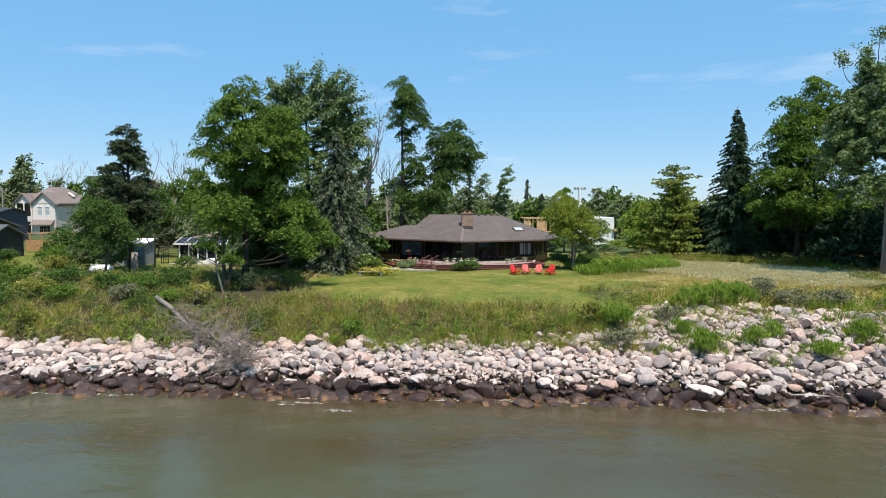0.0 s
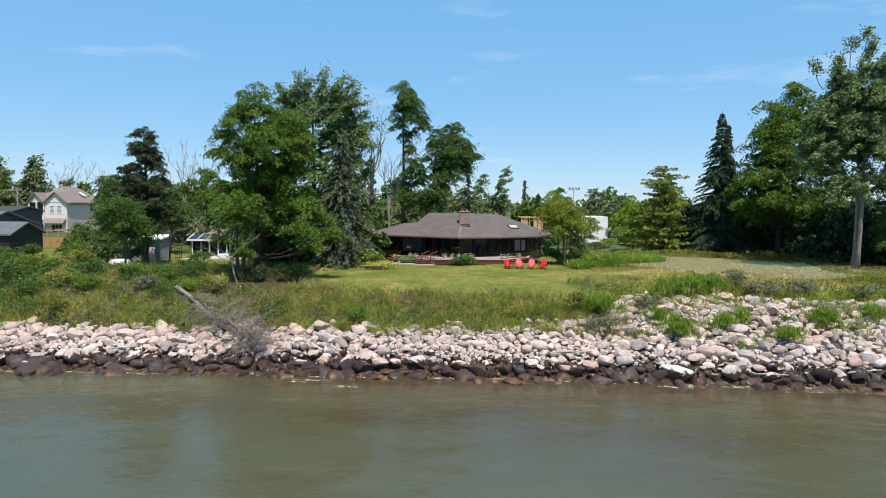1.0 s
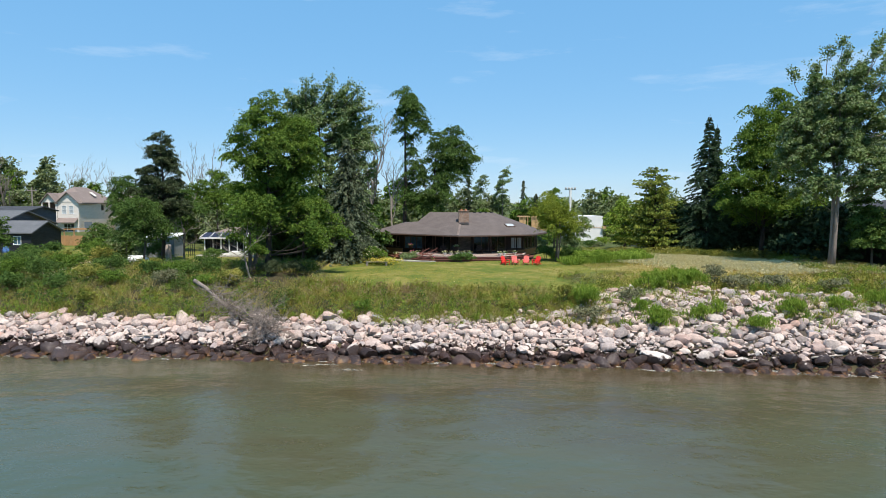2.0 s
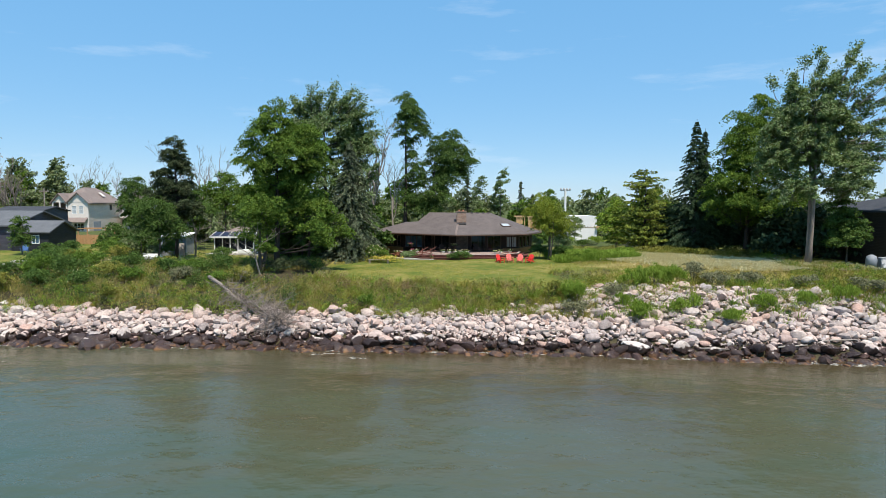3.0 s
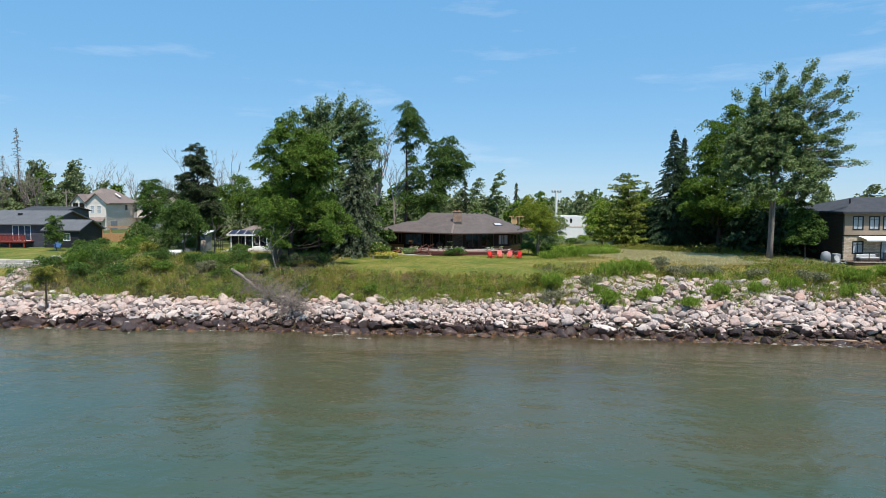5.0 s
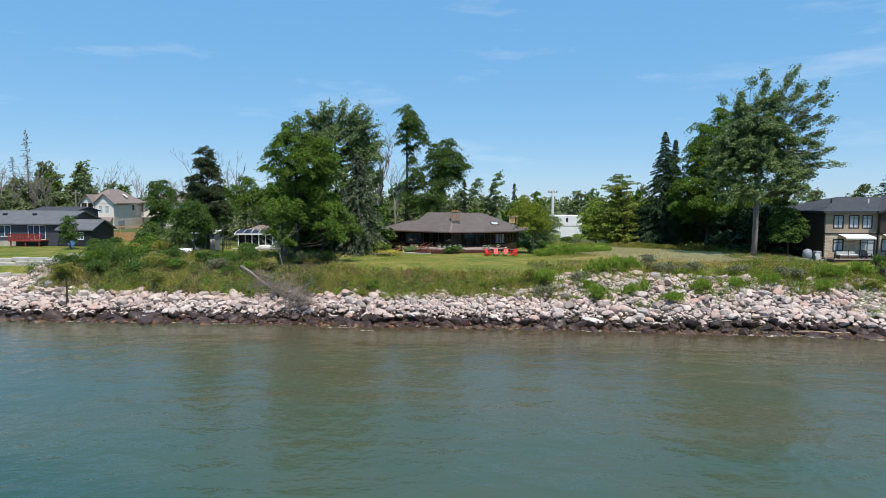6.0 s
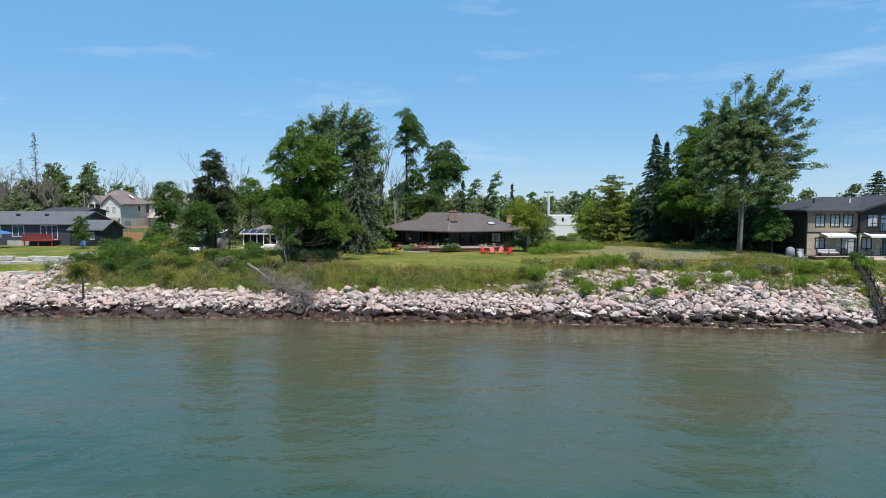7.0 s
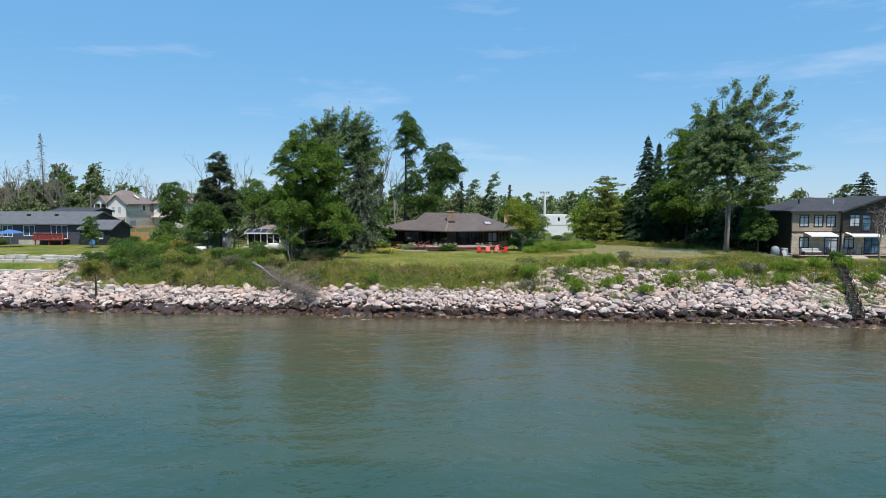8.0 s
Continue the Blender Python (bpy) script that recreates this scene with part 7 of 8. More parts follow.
# the modern two-storey house beyond the tall poplar
def brown_house():
    ox, oy, oz = 49.2, 54.0, 4.6
    h = thing("modern_house", "two-storey taupe house with stone base, black windows and white awnings", "house", Matrix.Translation((ox, oy, oz)))
    e = 5.85
    low = [(0.95, 2.25, 1.0, 2.5), (4.2, 6.0, 0.35, 2.5)]
    up = [(0.9, 2.15, 3.75, 5.35), (2.75, 4.0, 3.75, 5.35), (4.35, 5.6, 3.75, 5.35)]
    wall_run(h, (0, 0), (6.2, 0), 0, 3.05, "stone_veneer", low, 0.25, "pale stone veneer wall", "stone_wall")
    i = Matrix.Identity(4)
    window(h, i, *low[0], "frame_dark", "curtain", 1, 0.72, fw=0.13)
    window(h, i, *low[1], "frame_dark", "curtain", 1, 0.8, name="patio_door", fw=0.13)
    part("wall", MB().wall(0, 6.2, 3.2, e - 0.1, 0, 0.25, up), M["taupe_stucco"], h)
    for q in up:
        window(h, i, *q, "frame_dark", "curtain", 1, 0.78, fw=0.13)
    part("band", MB().box(-0.04, -0.06, 3.052, 6.2, 0.25, 3.198), M["frame_dark"], h, "dark band course")
    # side wall towards the trees
    ob, _ = wall_run(h, (0.0, 12.0), (0.0, 0.26), 0, e - 0.1, "brown_siding", (), 0.25, "dark brown side wall")
    # gabled wing, a little proud of the main front
    w0, w1 = -0.5, -0.25
    low_w = [(6.4, 7.75, 1.05, 2.6), (9.0, 11.0, 0.35, 2.6), (12.2, 14.6, 0.35, 2.5)]
    up_w = [(7.0, 8.45, 3.78, 5.45), (8.6, 9.9, 3.25, 5.45), (12.4, 14.4, 3.6, 5.4)]
    part("wing_wall", MB().wall(6.2, 16.5, 0, 3.05, w0, w1, low_w), M["stone_veneer"], h, "pale stone veneer wall")
    part("wing_wall", MB().wall(6.2, 16.5, 3.2, e + 0.1, w0, w1, up_w), M["brown_siding"], h, "dark brown lap siding")
    part("wing_wall", MB().box(6.2, w1 + 0.001, 0, 6.4, 0.0, e), M["brown_siding"], h)
    part("band", MB().box(6.22, w0 - 0.06, 3.052, 16.54, w1, 3.198), M["frame_dark"], h)
    j = Matrix.Translation((0, w0, 0))
    for q, pn, br in zip(low_w + up_w, ("curtain", "glass_blue", "glass_blue", "curtain", "glass_blue", "glass_blue"), (1, 1, 1, 1, 0, 1)):
        window(h, j, *q, "frame_dark", pn, br, 0.75, fw=0.13)
    mb = MB()
    mb.v = [(6.2, w0, e + 0.1), (16.5, w0, e + 0.1), (11.35, w0, e + 1.75), (6.2, w1, e + 0.1), (16.5, w1, e + 0.1), (11.35, w1, e + 1.75)]
    mb.f = [(0, 1, 2), (5, 4, 3), (0, 2, 5, 3), (1, 4, 5, 2), (0, 3, 4, 1)]
    part("gable", mb, M["brown_siding"], h)
    for x in (8.45, 9.9, 11.3):
        part("balcony_post", MB().box(x - 0.03, w0 - 0.7, 3.2, x + 0.03, w0 - 0.64, 4.25), M["frame_dark"], h)
    part("balcony_rail", MB().box(7.0, w0 - 0.71, 4.25, 11.4, w0 - 0.63, 4.31), M["frame_dark"], h)
    part("balcony", MB().box(7.0, w0 - 0.72, 3.1, 11.4, w0 - 0.061, 3.2), M["frame_dark"], h)
    for z in (3.5, 3.75, 4.0):
        part("balcony_cable", MB().box(7.0, w0 - 0.68, z, 11.4, w0 - 0.66, z + 0.02), M["frame_dark"], h)
    part("back_wall", MB().box(0.0, 12.0, 0, 16.5, 12.25, e).box(16.25, -0.2, 0, 16.5, 12.0, e), M["brown_siding"], h)
    # roofs
    o = 0.6
    mb = MB()
    fl, fr, bl, br = (-o, -o, e), (9.0, -o, e), (-o, 12.5, e), (17.0, 12.5, e)
    r1, r2 = (5.0, 6.0, e + 1.75), (14.0, 6.0, e + 1.75)
    for f in ([fl, fr, r2, r1], [bl, fl, r1], [br, bl, r1, r2], [(17.0, -o, e), br, r2], [fr, (17.0, -o, e), r2]):
        mb.slab(f, 0.22)
    part("roof", mb, M["shingle_dark"], h, "charcoal shingle roof")
    mb = MB()
    for sx in (-1, 1):
        p = [(11.35 + sx * 5.75, -1.1, e - 0.02), (11.35, -1.1, e + 1.95), (11.35, 6.5, e + 1.95), (11.35 + sx * 5.75, 6.5, e - 0.02)]
        mb.slab(p if sx > 0 else p[::-1], 0.24)
    part("wing_roof", mb, M["shingle_dark"], h)
    for x in (2.4, 7.0):
        part("roof_vent", MB().tube([(x, 3.0, e + 0.6), (x, 3.0, e + 1.5)], [0.11, 0.09], 8), M["white_paint" if x > 5 else "frame_dark"], h)
    # awnings
    for x0, x1, y, z in ((1.55, 5.1, -0.05, 3.08), (6.5, 10.3, -0.57, 3.1)):
        mb = MB().slab([(x0, y - 1.5, z - 0.32), (x1, y - 1.5, z - 0.32), (x1, y, z), (x0, y, z)], 0.04)
        mb.box(x0, y - 1.53, z - 0.52, x1, y - 1.5, z - 0.32)
        part("awning", mb, M["awning"], h, "white canvas awning")
    # deck
    part("terrace", MB().box(-0.6, -2.9, 0.0, 17.0, -0.02, 0.3, 0.02), M["frame_brown"], h, "dark timber terrace")
    part("terrace_edge", MB().box(-0.65, -2.98, 0.302, 17.05, -2.6, 0.36), M["deck_pale"], h)
    for k in range(12):
        x = -0.5 + k * 1.55
        if 4.2 < x < 6.3:
            continue
        part("rail_post", MB().box(x - 0.03, -2.84, 0.36, x + 0.03, -2.78, 1.35), M["frame_dark"], h)
    for x0, x1 in ((-0.5, 4.2), (7.2, 16.6)):
        part("top_rail", MB().box(x0, -2.85, 1.35, x1, -2.77, 1.41), M["frame_dark"], h)
        part("low_rail", MB().box(x0, -2.83, 0.5, x1, -2.79, 0.53), M["frame_dark"], h)
    for k in range(3):
        part("terrace_step", MB().box(5.3, -3.4 - 0.35 * k, 0.0, 7.4, -2.98 - 0.35 * k, 0.27 - 0.08 * k, 0.01), M["deck_pale"], h)
    return h


brown_house()
adirondack("pale grey garden chair on the grass by the brown house", pose(47.4, 51.6, float(height(47.4, 51.6)), 0, 0, 15) @ Matrix.Scale(1.1, 4), "grey_plastic")
adirondack("dark wicker chair on the terrace", pose(53.2, 52.3, 4.91, 0, 0, 10), "frame_dark", "terrace chairs")
adirondack("dark wicker chair on the terrace", pose(55.8, 52.2, 4.91, 0, 0, -14), "frame_dark", "terrace chairs")
sofa = thing("outdoor_sofa", "low pale outdoor sofa on the terrace", "sofa", Matrix.Translation((50.8, 52.2, 4.902)))
part("base", MB().box(-1.1, -0.4, 0, 1.1, 0.4, 0.35, 0.04), M["frame_brown"], sofa)
part("cushion", MB().box(-1.08, -0.38, 0.352, 1.08, 0.3, 0.52, 0.05), M["grey_plastic"], sofa)
part("backrest", MB().box(-1.1, 0.3, 0.352, 1.1, 0.5, 0.8, 0.05), M["grey_plastic"], sofa)


def barbecue():
    x, y = 46.7, 53.2
    t = thing("covered_grill", "covered barbecue and grey bins beside the trees", "barbecue", Matrix.Translation((x, y, float(height(x, y)))) @ Matrix.Scale(1.05, 4))
    mb = MB()
    mb.tube([(0, 0, 0), (0, 0, 0.9), (0, 0, 1.25), (0, 0, 1.4)], [0.48, 0.5, 0.4, 0.12], 12)
    mb.smooth = True
    part("cover", mb, M["grey_panel"], t)
    part("bin", MB().box(0.8, -0.3, 0, 1.45, 0.35, 1.15, 0.06), M["grey_panel"], t)


barbecue()
shrub("clipped round boxwood bush on the lawn", 47.3, 41.0, 2.2, 1.75, "leaf_deep", 530, 330, 0.10)
for k in range(5):
    shrub("low leafy perennials along the lawn edge", 48.8 + 1.3 * k, 41.2 + 0.1 * k, 1.4, 0.7, "weed_grey" if k % 2 else "weed", 531 + k, 150, 0.13)


def shore_stair():
    a, b = Vector((46.6, 40.6, 0)), Vector((43.4, 31.4, 0))
    t = thing("shore_stair", "dark weathered timber stair down the rocks to the water", "stairs", Matrix.Translation((b.x, b.y, 0.0)))
    d = a - b
    flat = d.normalized()
    side = Vector((flat.y, -flat.x, 0)) * 0.36

    def on(f):
        p = b + d * f
        return Vector((d.x * f, d.y * f, max(0.9, float(height(p.x, p.y)) + 0.62)))

    for s in (-1, 1):
        for lift, r in ((0.0, 0.085), (0.5, 0.04)):
            mb = MB()
            mb.tube([on(f) + side * s + Vector((0, 0, lift)) for f in np.linspace(0, 1, 13)], [r] * 13, 5)
            part("stringer" if lift == 0 else "handrail", mb, M["bark_dark"], t)
        for k in range(9):
            p = on(k / 8) + side * s
            part("post", MB().box(p.x - 0.05, p.y - 0.05, p.z - 0.75, p.x + 0.05, p.y + 0.05, p.z + 0.52), M["bark_dark"], t)
    for k in range(38):
        ob = part("tread", MB().box(-0.36, -0.12, -0.02, 0.36, 0.12, 0.03, 0.008), M["bark_dark"], t)
        ob.matrix_basis = Matrix.Translation(on((k + 0.5) / 38) + Vector((0, 0, 0.06))) @ Matrix.Rotation(math.atan2(flat.y, flat.x) - math.pi / 2, 4, "Z")


shore_stair()


def gable_house(name, label, x0, x1, y0, y1, z0, eave, ridge, wall, roofm, over=0.5, holes=(), win=("white_paint", "curtain"), parts=True):
    """A simple house with its ridge along x and gables at both ends; holes: (xa, xb, za, zb, bars) in the front wall."""
    h = thing(name, label, "house" if name != "garden_shed" else "shed", Matrix.Translation((x0, y0, z0)))
    lx, ly, e, r = x1 - x0, y1 - y0, eave - z0, ridge - z0
    part("wall", MB().wall(0, lx, 0, e, 0, 0.2, [q[:4] for q in holes]), M[wall], h)
    part("back_wall", MB().box(0, ly - 0.2, 0, lx, ly, e), M[wall], h)
    for x in (0, lx - 0.2):
        mb = MB().box(x, 0.2, 0, x + 0.2, ly - 0.2, e)
        mb.v += [(x, 0.0, e), (x, ly, e), (x, ly / 2, r), (x + 0.2, 0.0, e), (x + 0.2, ly, e), (x + 0.2, ly / 2, r)]
        n = len(mb.v) - 6
        mb.f += [(n, n + 2, n + 1), (n + 3, n + 4, n + 5), (n, n + 3, n + 5, n + 2), (n + 1, n + 2, n + 5, n + 4), (n, n + 1, n + 4, n + 3)]
        part("gable_wall", mb, M[wall], h)
    k = (r - e) / (ly / 2)
    mb = MB()
    mb.slab([(-over, -over, e - over * k + 0.12), (lx + over, -over, e - over * k + 0.12), (lx + over, ly / 2, r + 0.12), (-over, ly / 2, r + 0.12)], 0.16)
    mb.slab([(-over, ly / 2, r + 0.12), (lx + over, ly / 2, r + 0.12), (lx + over, ly + over, e - over * k + 0.12), (-over, ly + over, e - over * k + 0.12)], 0.16)
    part("roof", mb, M[roofm], h)
    for q in holes:
        window(h, Matrix.Identity(4), *q[:4], win[0], win[1], q[4])
    return h


# charcoal-blue bungalow and its shed across the wall
lb = gable_house("long_bungalow", "long slate-blue bungalow with white windows and a red deck", -76.0, -52.6, 72.0, 84.0, 4.75, 8.05, 9.75, "navy_siding", "shingle_grey", 0.5,
                 [(5.0, 7.2, 1.2, 3.0, 1), (9.2, 10.9, 1.2, 3.0, 1), (11.1, 12.7, 1.2, 3.0, 1), (14.4, 16.2, 1.35, 3.0, 1), (18.7, 21.3, 0.9, 3.05, 2), (15.0, 16.3, 0.05, 0.6, 1)], ("white_paint", "glass_slate"))
bd = part("balcony", MB().box(17.0, -1.9, 0.75, 21.7, -0.01, 0.92, 0.02), M["barn_red"], lb, "red-stained raised deck")
for k in range(24):
    part("baluster", MB().box(17.02 + k * 0.2, -1.88, 0.92, 17.15 + k * 0.2, -1.82, 1.75), M["barn_red"], bd)
part("rail", MB().box(17.0, -1.92, 1.75, 21.7, -1.78, 1.83), M["barn_red"], bd)
for x in (17.3, 19.4, 21.4):
    part("deck_post", MB().box(x - 0.07, -1.8, 0, x + 0.07, -1.66, 0.75), M["barn_red"], bd)
part("foundation", MB().box(13.6, -0.06, 0, 16.9, -0.004, 0.75), M["limestone"], lb, "pale concrete foundation")
for x in (8.0, 13.0, 17.5):
    part("roof_vent", MB().box(x - 0.25, 3.4, 4.4, x + 0.25, 3.9, 4.75, 0.06), M["frame_dark"], lb)
gable_house("garden_shed", "charcoal shed with a grey shingle roof and gable end", -52.2, -47.4, 71.0, 77.2, 4.7, 7.25, 8.5, "black_siding", "shingle_grey", 0.35, [(2.6, 3.6, 1.0, 2.1, 1)], ("white_paint", "glass_blue"))
adirondack("turquoise garden chair beside the shed", pose(-49.0, 68.6, float(height(-49, 68.6)), 0, 0, 20), "blue_fabric")


def umbrella():
    x, y = -60.0, 66.5
    t = thing("garden_umbrella", "open blue garden umbrella on the lawn", "umbrella", Matrix.Translation((x, y, float(height(x, y)))))
    part("pole", MB().tube([(0, 0, 0), (0, 0, 2.6)], [0.03, 0.03], 8), M["steel"], t)
    mb = MB()
    mb.tube([(0, 0, 2.05), (0, 0, 2.3), (0, 0, 2.6)], [1.9, 1.3, 0.05], 8, False)
    part("canopy", mb, M["blue_fabric"], t)
    part("base", MB().tube([(0, 0, 0), (0, 0, 0.1)], [0.3, 0.28], 10), M["grey_plastic"], t)


umbrella()
leafy_tree("small young tree on the neighbour's lawn", -47.2, 65.5, [(-47.2, 8.2, 0.9, 0.7), (-47.3, 7.0, 1.1, 0.8), (-46.8, 6.2, 1.1, 0.6)], "leaf_deep", 540, "bark", 0.06, 8.0, 120, 0.2, 0.3)
shrub("rounded bush on the neighbour's lawn edge", -42.0, 62.0, 2.0, 1.7, "leaf_deep", 541, 140, 0.17)
shrub("low dark hedge under the bungalow window", -66.0, 70.8, 4.5, 0.9, "leaf_deep", 542, 140, 0.17, 1.0)


# pale two-storey house beyond
def pale_house():
    h = thing("pale_house", "two-storey beige house with twin gables and taupe roof", "house", Matrix.Translation((-76.6, 127.0, 4.7)))
    e = 6.35
    i = Matrix.Identity(4)
    part("wall", MB().wall(-0.7, 3.7, 0, e, 0, 0.25, [(0.2, 1.2, 3.9, 5.7), (1.7, 2.7, 3.9, 5.7), (0.5, 2.7, 0.3, 1.9)]), M["cream_paint"], h, "white front wall")
    for q, b in (((0.2, 1.2, 3.9, 5.7), 0), ((1.7, 2.7, 3.9, 5.7), 0), ((0.5, 2.7, 0.3, 1.9), 2)):
        window(h, i, *q, "white_paint", "curtain" if b == 0 else "glass", b, 0.5)
    part("porch_roof", MB().slab([(-0.6, -1.4, 2.2), (3.6, -1.4, 2.2), (3.6, 0, 3.1), (-0.6, 0, 3.1)], 0.15), M["shingle_taupe"], h)
    part("side_wall", MB().box(3.45, 0.26, 0, 3.7, 15.0, e), M["beige_siding"], h)
    w = part("side_window", MB().box(3.68, 9.0, 4.6, 3.74, 10.0, 5.9), M["glass"], h)
    part("garage_door", MB().box(3.68, 2.0, 0.0, 3.73, 5.0, 2.2), M["grey_panel"], h)
    part("balcony_wall", MB().box(-3.9, 1.6, 0, -0.7, 1.85, e).box(-3.9, 1.85, 0, -3.65, 15, e), M["frame_brown"], h)
    part("balcony", MB().box(-3.9, -0.2, 2.75, -0.72, 1.6, 2.95).box(-3.9, -0.25, 3.75, -0.72, -0.15, 3.85), M["cream_paint"], h)
    for x in (-3.8, -2.3, -0.85):
        part("column", MB().box(x - 0.12, -0.22, 0, x + 0.12, 0.02, e, 0.01), M["cream_paint"], h)
    part("rail", MB().box(-3.9, -0.23, 2.95, -0.72, -0.17, 3.75), M["cream_paint"], h)
    for x0, x1, pk in ((-4.1, -0.75, 1.9), (-0.9, 4.0, 2.1)):
        c = (x0 + x1) / 2
        mb = MB()
        mb.v = [(x0 + 0.2, -0.05, e), (x1 - 0.2, -0.05, e), (c, -0.05, e + pk), (x0 + 0.2, 0.2, e), (x1 - 0.2, 0.2, e), (c, 0.2, e + pk)]
        mb.f = [(0, 1, 2), (5, 4, 3), (0, 2, 5, 3), (1, 4, 5, 2), (0, 3, 4, 1)]
        part("gable", mb, M["cream_paint"], h)
        mb = MB()
        mb.slab([(x0 - 0.2, -0.5, e - 0.15), (c, -0.5, e + pk + 0.12), (c, 6.5, e + pk + 0.12), (x0 - 0.2, 6.5, e - 0.15)][::-1], 0.2)
        mb.slab([(c, -0.5, e + pk + 0.12), (x1 + 0.2, -0.5, e - 0.15), (x1 + 0.2, 6.5, e - 0.15), (c, 6.5, e + pk + 0.12)][::-1], 0.2)
        part("dormer_roof", mb, M["shingle_taupe"], h)
    mb = MB()
    a, b, c, d = (-4.4, 0.6, e), (4.3, 0.6, e), (4.3, 15.6, e), (-4.4, 15.6, e)
    r1, r2 = (-0.2, 5.5, e + 3.4), (-0.2, 10.5, e + 3.4)
    for f in ([a, b, r1], [b, c, r2, r1], [c, d, r2], [d, a, r1, r2]):
        mb.slab(f, 0.2)
    part("roof", mb, M["shingle_taupe"], h)
    sk = part("skylight", MB().box(-0.7, -0.5, 0, 0.7, 0.5, 0.15, 0.03), M["cream_paint"], h)
    sk.matrix_basis = Matrix.Translation((2.4, 8.2, e + 1.75)) @ Matrix.Rotation(math.radians(38), 4, "Y")
    part("back_wall", MB().box(-3.6, 14.75, 0, 3.45, 15.0, e), M["beige_siding"], h)
    # white wing with a balcony
    part("wing", MB().wall(4.6, 17.0, 0, 6.6, 13.0, 13.25, [(6.0, 7.4, 3.6, 5.4), (8.4, 9.6, 4.2, 5.6), (6.0, 8.4, 0.4, 2.2)]).box(4.6, 13.25, 0, 4.85, 22, 6.6).box(16.75, 13.25, 0, 17.0, 22, 6.6), M["cream_paint"], h)
    j = Matrix.Translation((0, 13.0, 0))
    for q in ((6.0, 7.4, 3.6, 5.4), (8.4, 9.6, 4.2, 5.6), (6.0, 8.4, 0.4, 2.2)):
        window(h, j, *q, "white_paint", "glass", 1)
    part("wing_balcony", MB().box(4.6, 11.4, 2.8, 10.5, 13.0, 3.0).box(4.6, 11.4, 3.9, 10.5, 11.5, 4.0), M["cream_paint"], h)
    for k in range(28):
        part("baluster", MB().box(4.65 + k * 0.21, 11.42, 3.0, 4.71 + k * 0.21, 11.48, 3.9), M["cream_paint"], h)
    mb = MB()
    mb.slab([(4.0, 12.3, 6.55), (17.6, 12.3, 6.55), (15.0, 18, 8.6), (6.5, 18, 8.6)], 0.2).slab([(17.6, 12.3, 6.55), (17.6, 23, 6.55), (15.0, 18, 8.6)], 0.2)
    part("wing_roof", mb, M["shingle_taupe"], h)
    return h


pale_house()
gable_house("dark_outbuilding", "low dark outbuilding behind the bungalow", -74.5, -66.3, 100.0, 108.0, 4.7, 9.5, 10.2, "navy_siding", "shingle_dark", 0.4, [(1.4, 2.8, 2.6, 4.2, 1), (4.6, 6.0, 2.6, 4.2, 1)])


def sunroom():
    h = thing("garden_pavilion", "white-framed garden pavilion with dark windows and shingle roof", "pavilion", Matrix.Translation((-25.4, 68.5, 4.62)))
    holes = [(0.12 + 0.97 * k, 0.97 + 0.97 * k, 0.35, 2.0) for k in range(5)]
    part("wall", MB().wall(0, 5.0, 0, 2.2, 0, 0.15, holes), M["white_paint"], h)
    for q in holes:
        part("pane", MB().box(q[0], 0.09, q[2], q[1], 0.12, q[3]), M["glass"], h)
    part("side_wall", MB().box(0, 0.16, 0, 0.15, 4.0, 2.2).box(4.85, 0.16, 0, 5.0, 4.0, 2.2).box(0.15, 3.85, 0, 4.85, 4.0, 2.2), M["white_paint"], h)
    mb = MB()
    a, b, c, d, p, q = (-0.35, -0.35, 2.2), (5.35, -0.35, 2.2), (5.35, 4.35, 2.2), (-0.35, 4.35, 2.2), (2.4, 2.4, 3.35), (3.6, 2.4, 3.35)
    for f in ([a, b, q, p], [b, c, q], [c, d, p, q], [d, a, p]):
        mb.slab(f, 0.12)
    part("roof", mb, M["shingle_taupe"], h)
    for k in range(5):
        x0, x1 = -0.28 + 1.12 * k, 0.76 + 1.12 * k
        part("roof_pane", MB().slab([(x0, -0.33, 2.25), (x1, -0.33, 2.25), (0.32 + 0.9 * x1, 0.85, 2.76), (0.32 + 0.9 * x0, 0.85, 2.76)], 0.03), M["glass_dusk"], h, "dark blue glass roof pane")
    for k in range(6):
        x0 = -0.33 + 1.12 * k
        part("roof_bar", MB().tube([(x0, -0.35, 2.27), (0.32 + 0.9 * x0, 0.87, 2.79)], [0.04, 0.04], 4), M["white_paint"], h)
    part("eave_board", MB().box(-0.38, -0.40, 2.06, 5.38, -0.34, 2.24).box(-0.42, -0.34, 2.06, -0.36, 4.35, 2.24), M["white_paint"], h)
    part("terrace", MB().box(-0.5, -1.6, -0.2, 6.6, -0.01, 0.18, 0.03), M["limestone"], h)
    part("spa_cover", MB().box(3.4, -1.4, 0.182, 5.6, -0.4, 0.65, 0.08), M["white_paint"], h)


sunroom()


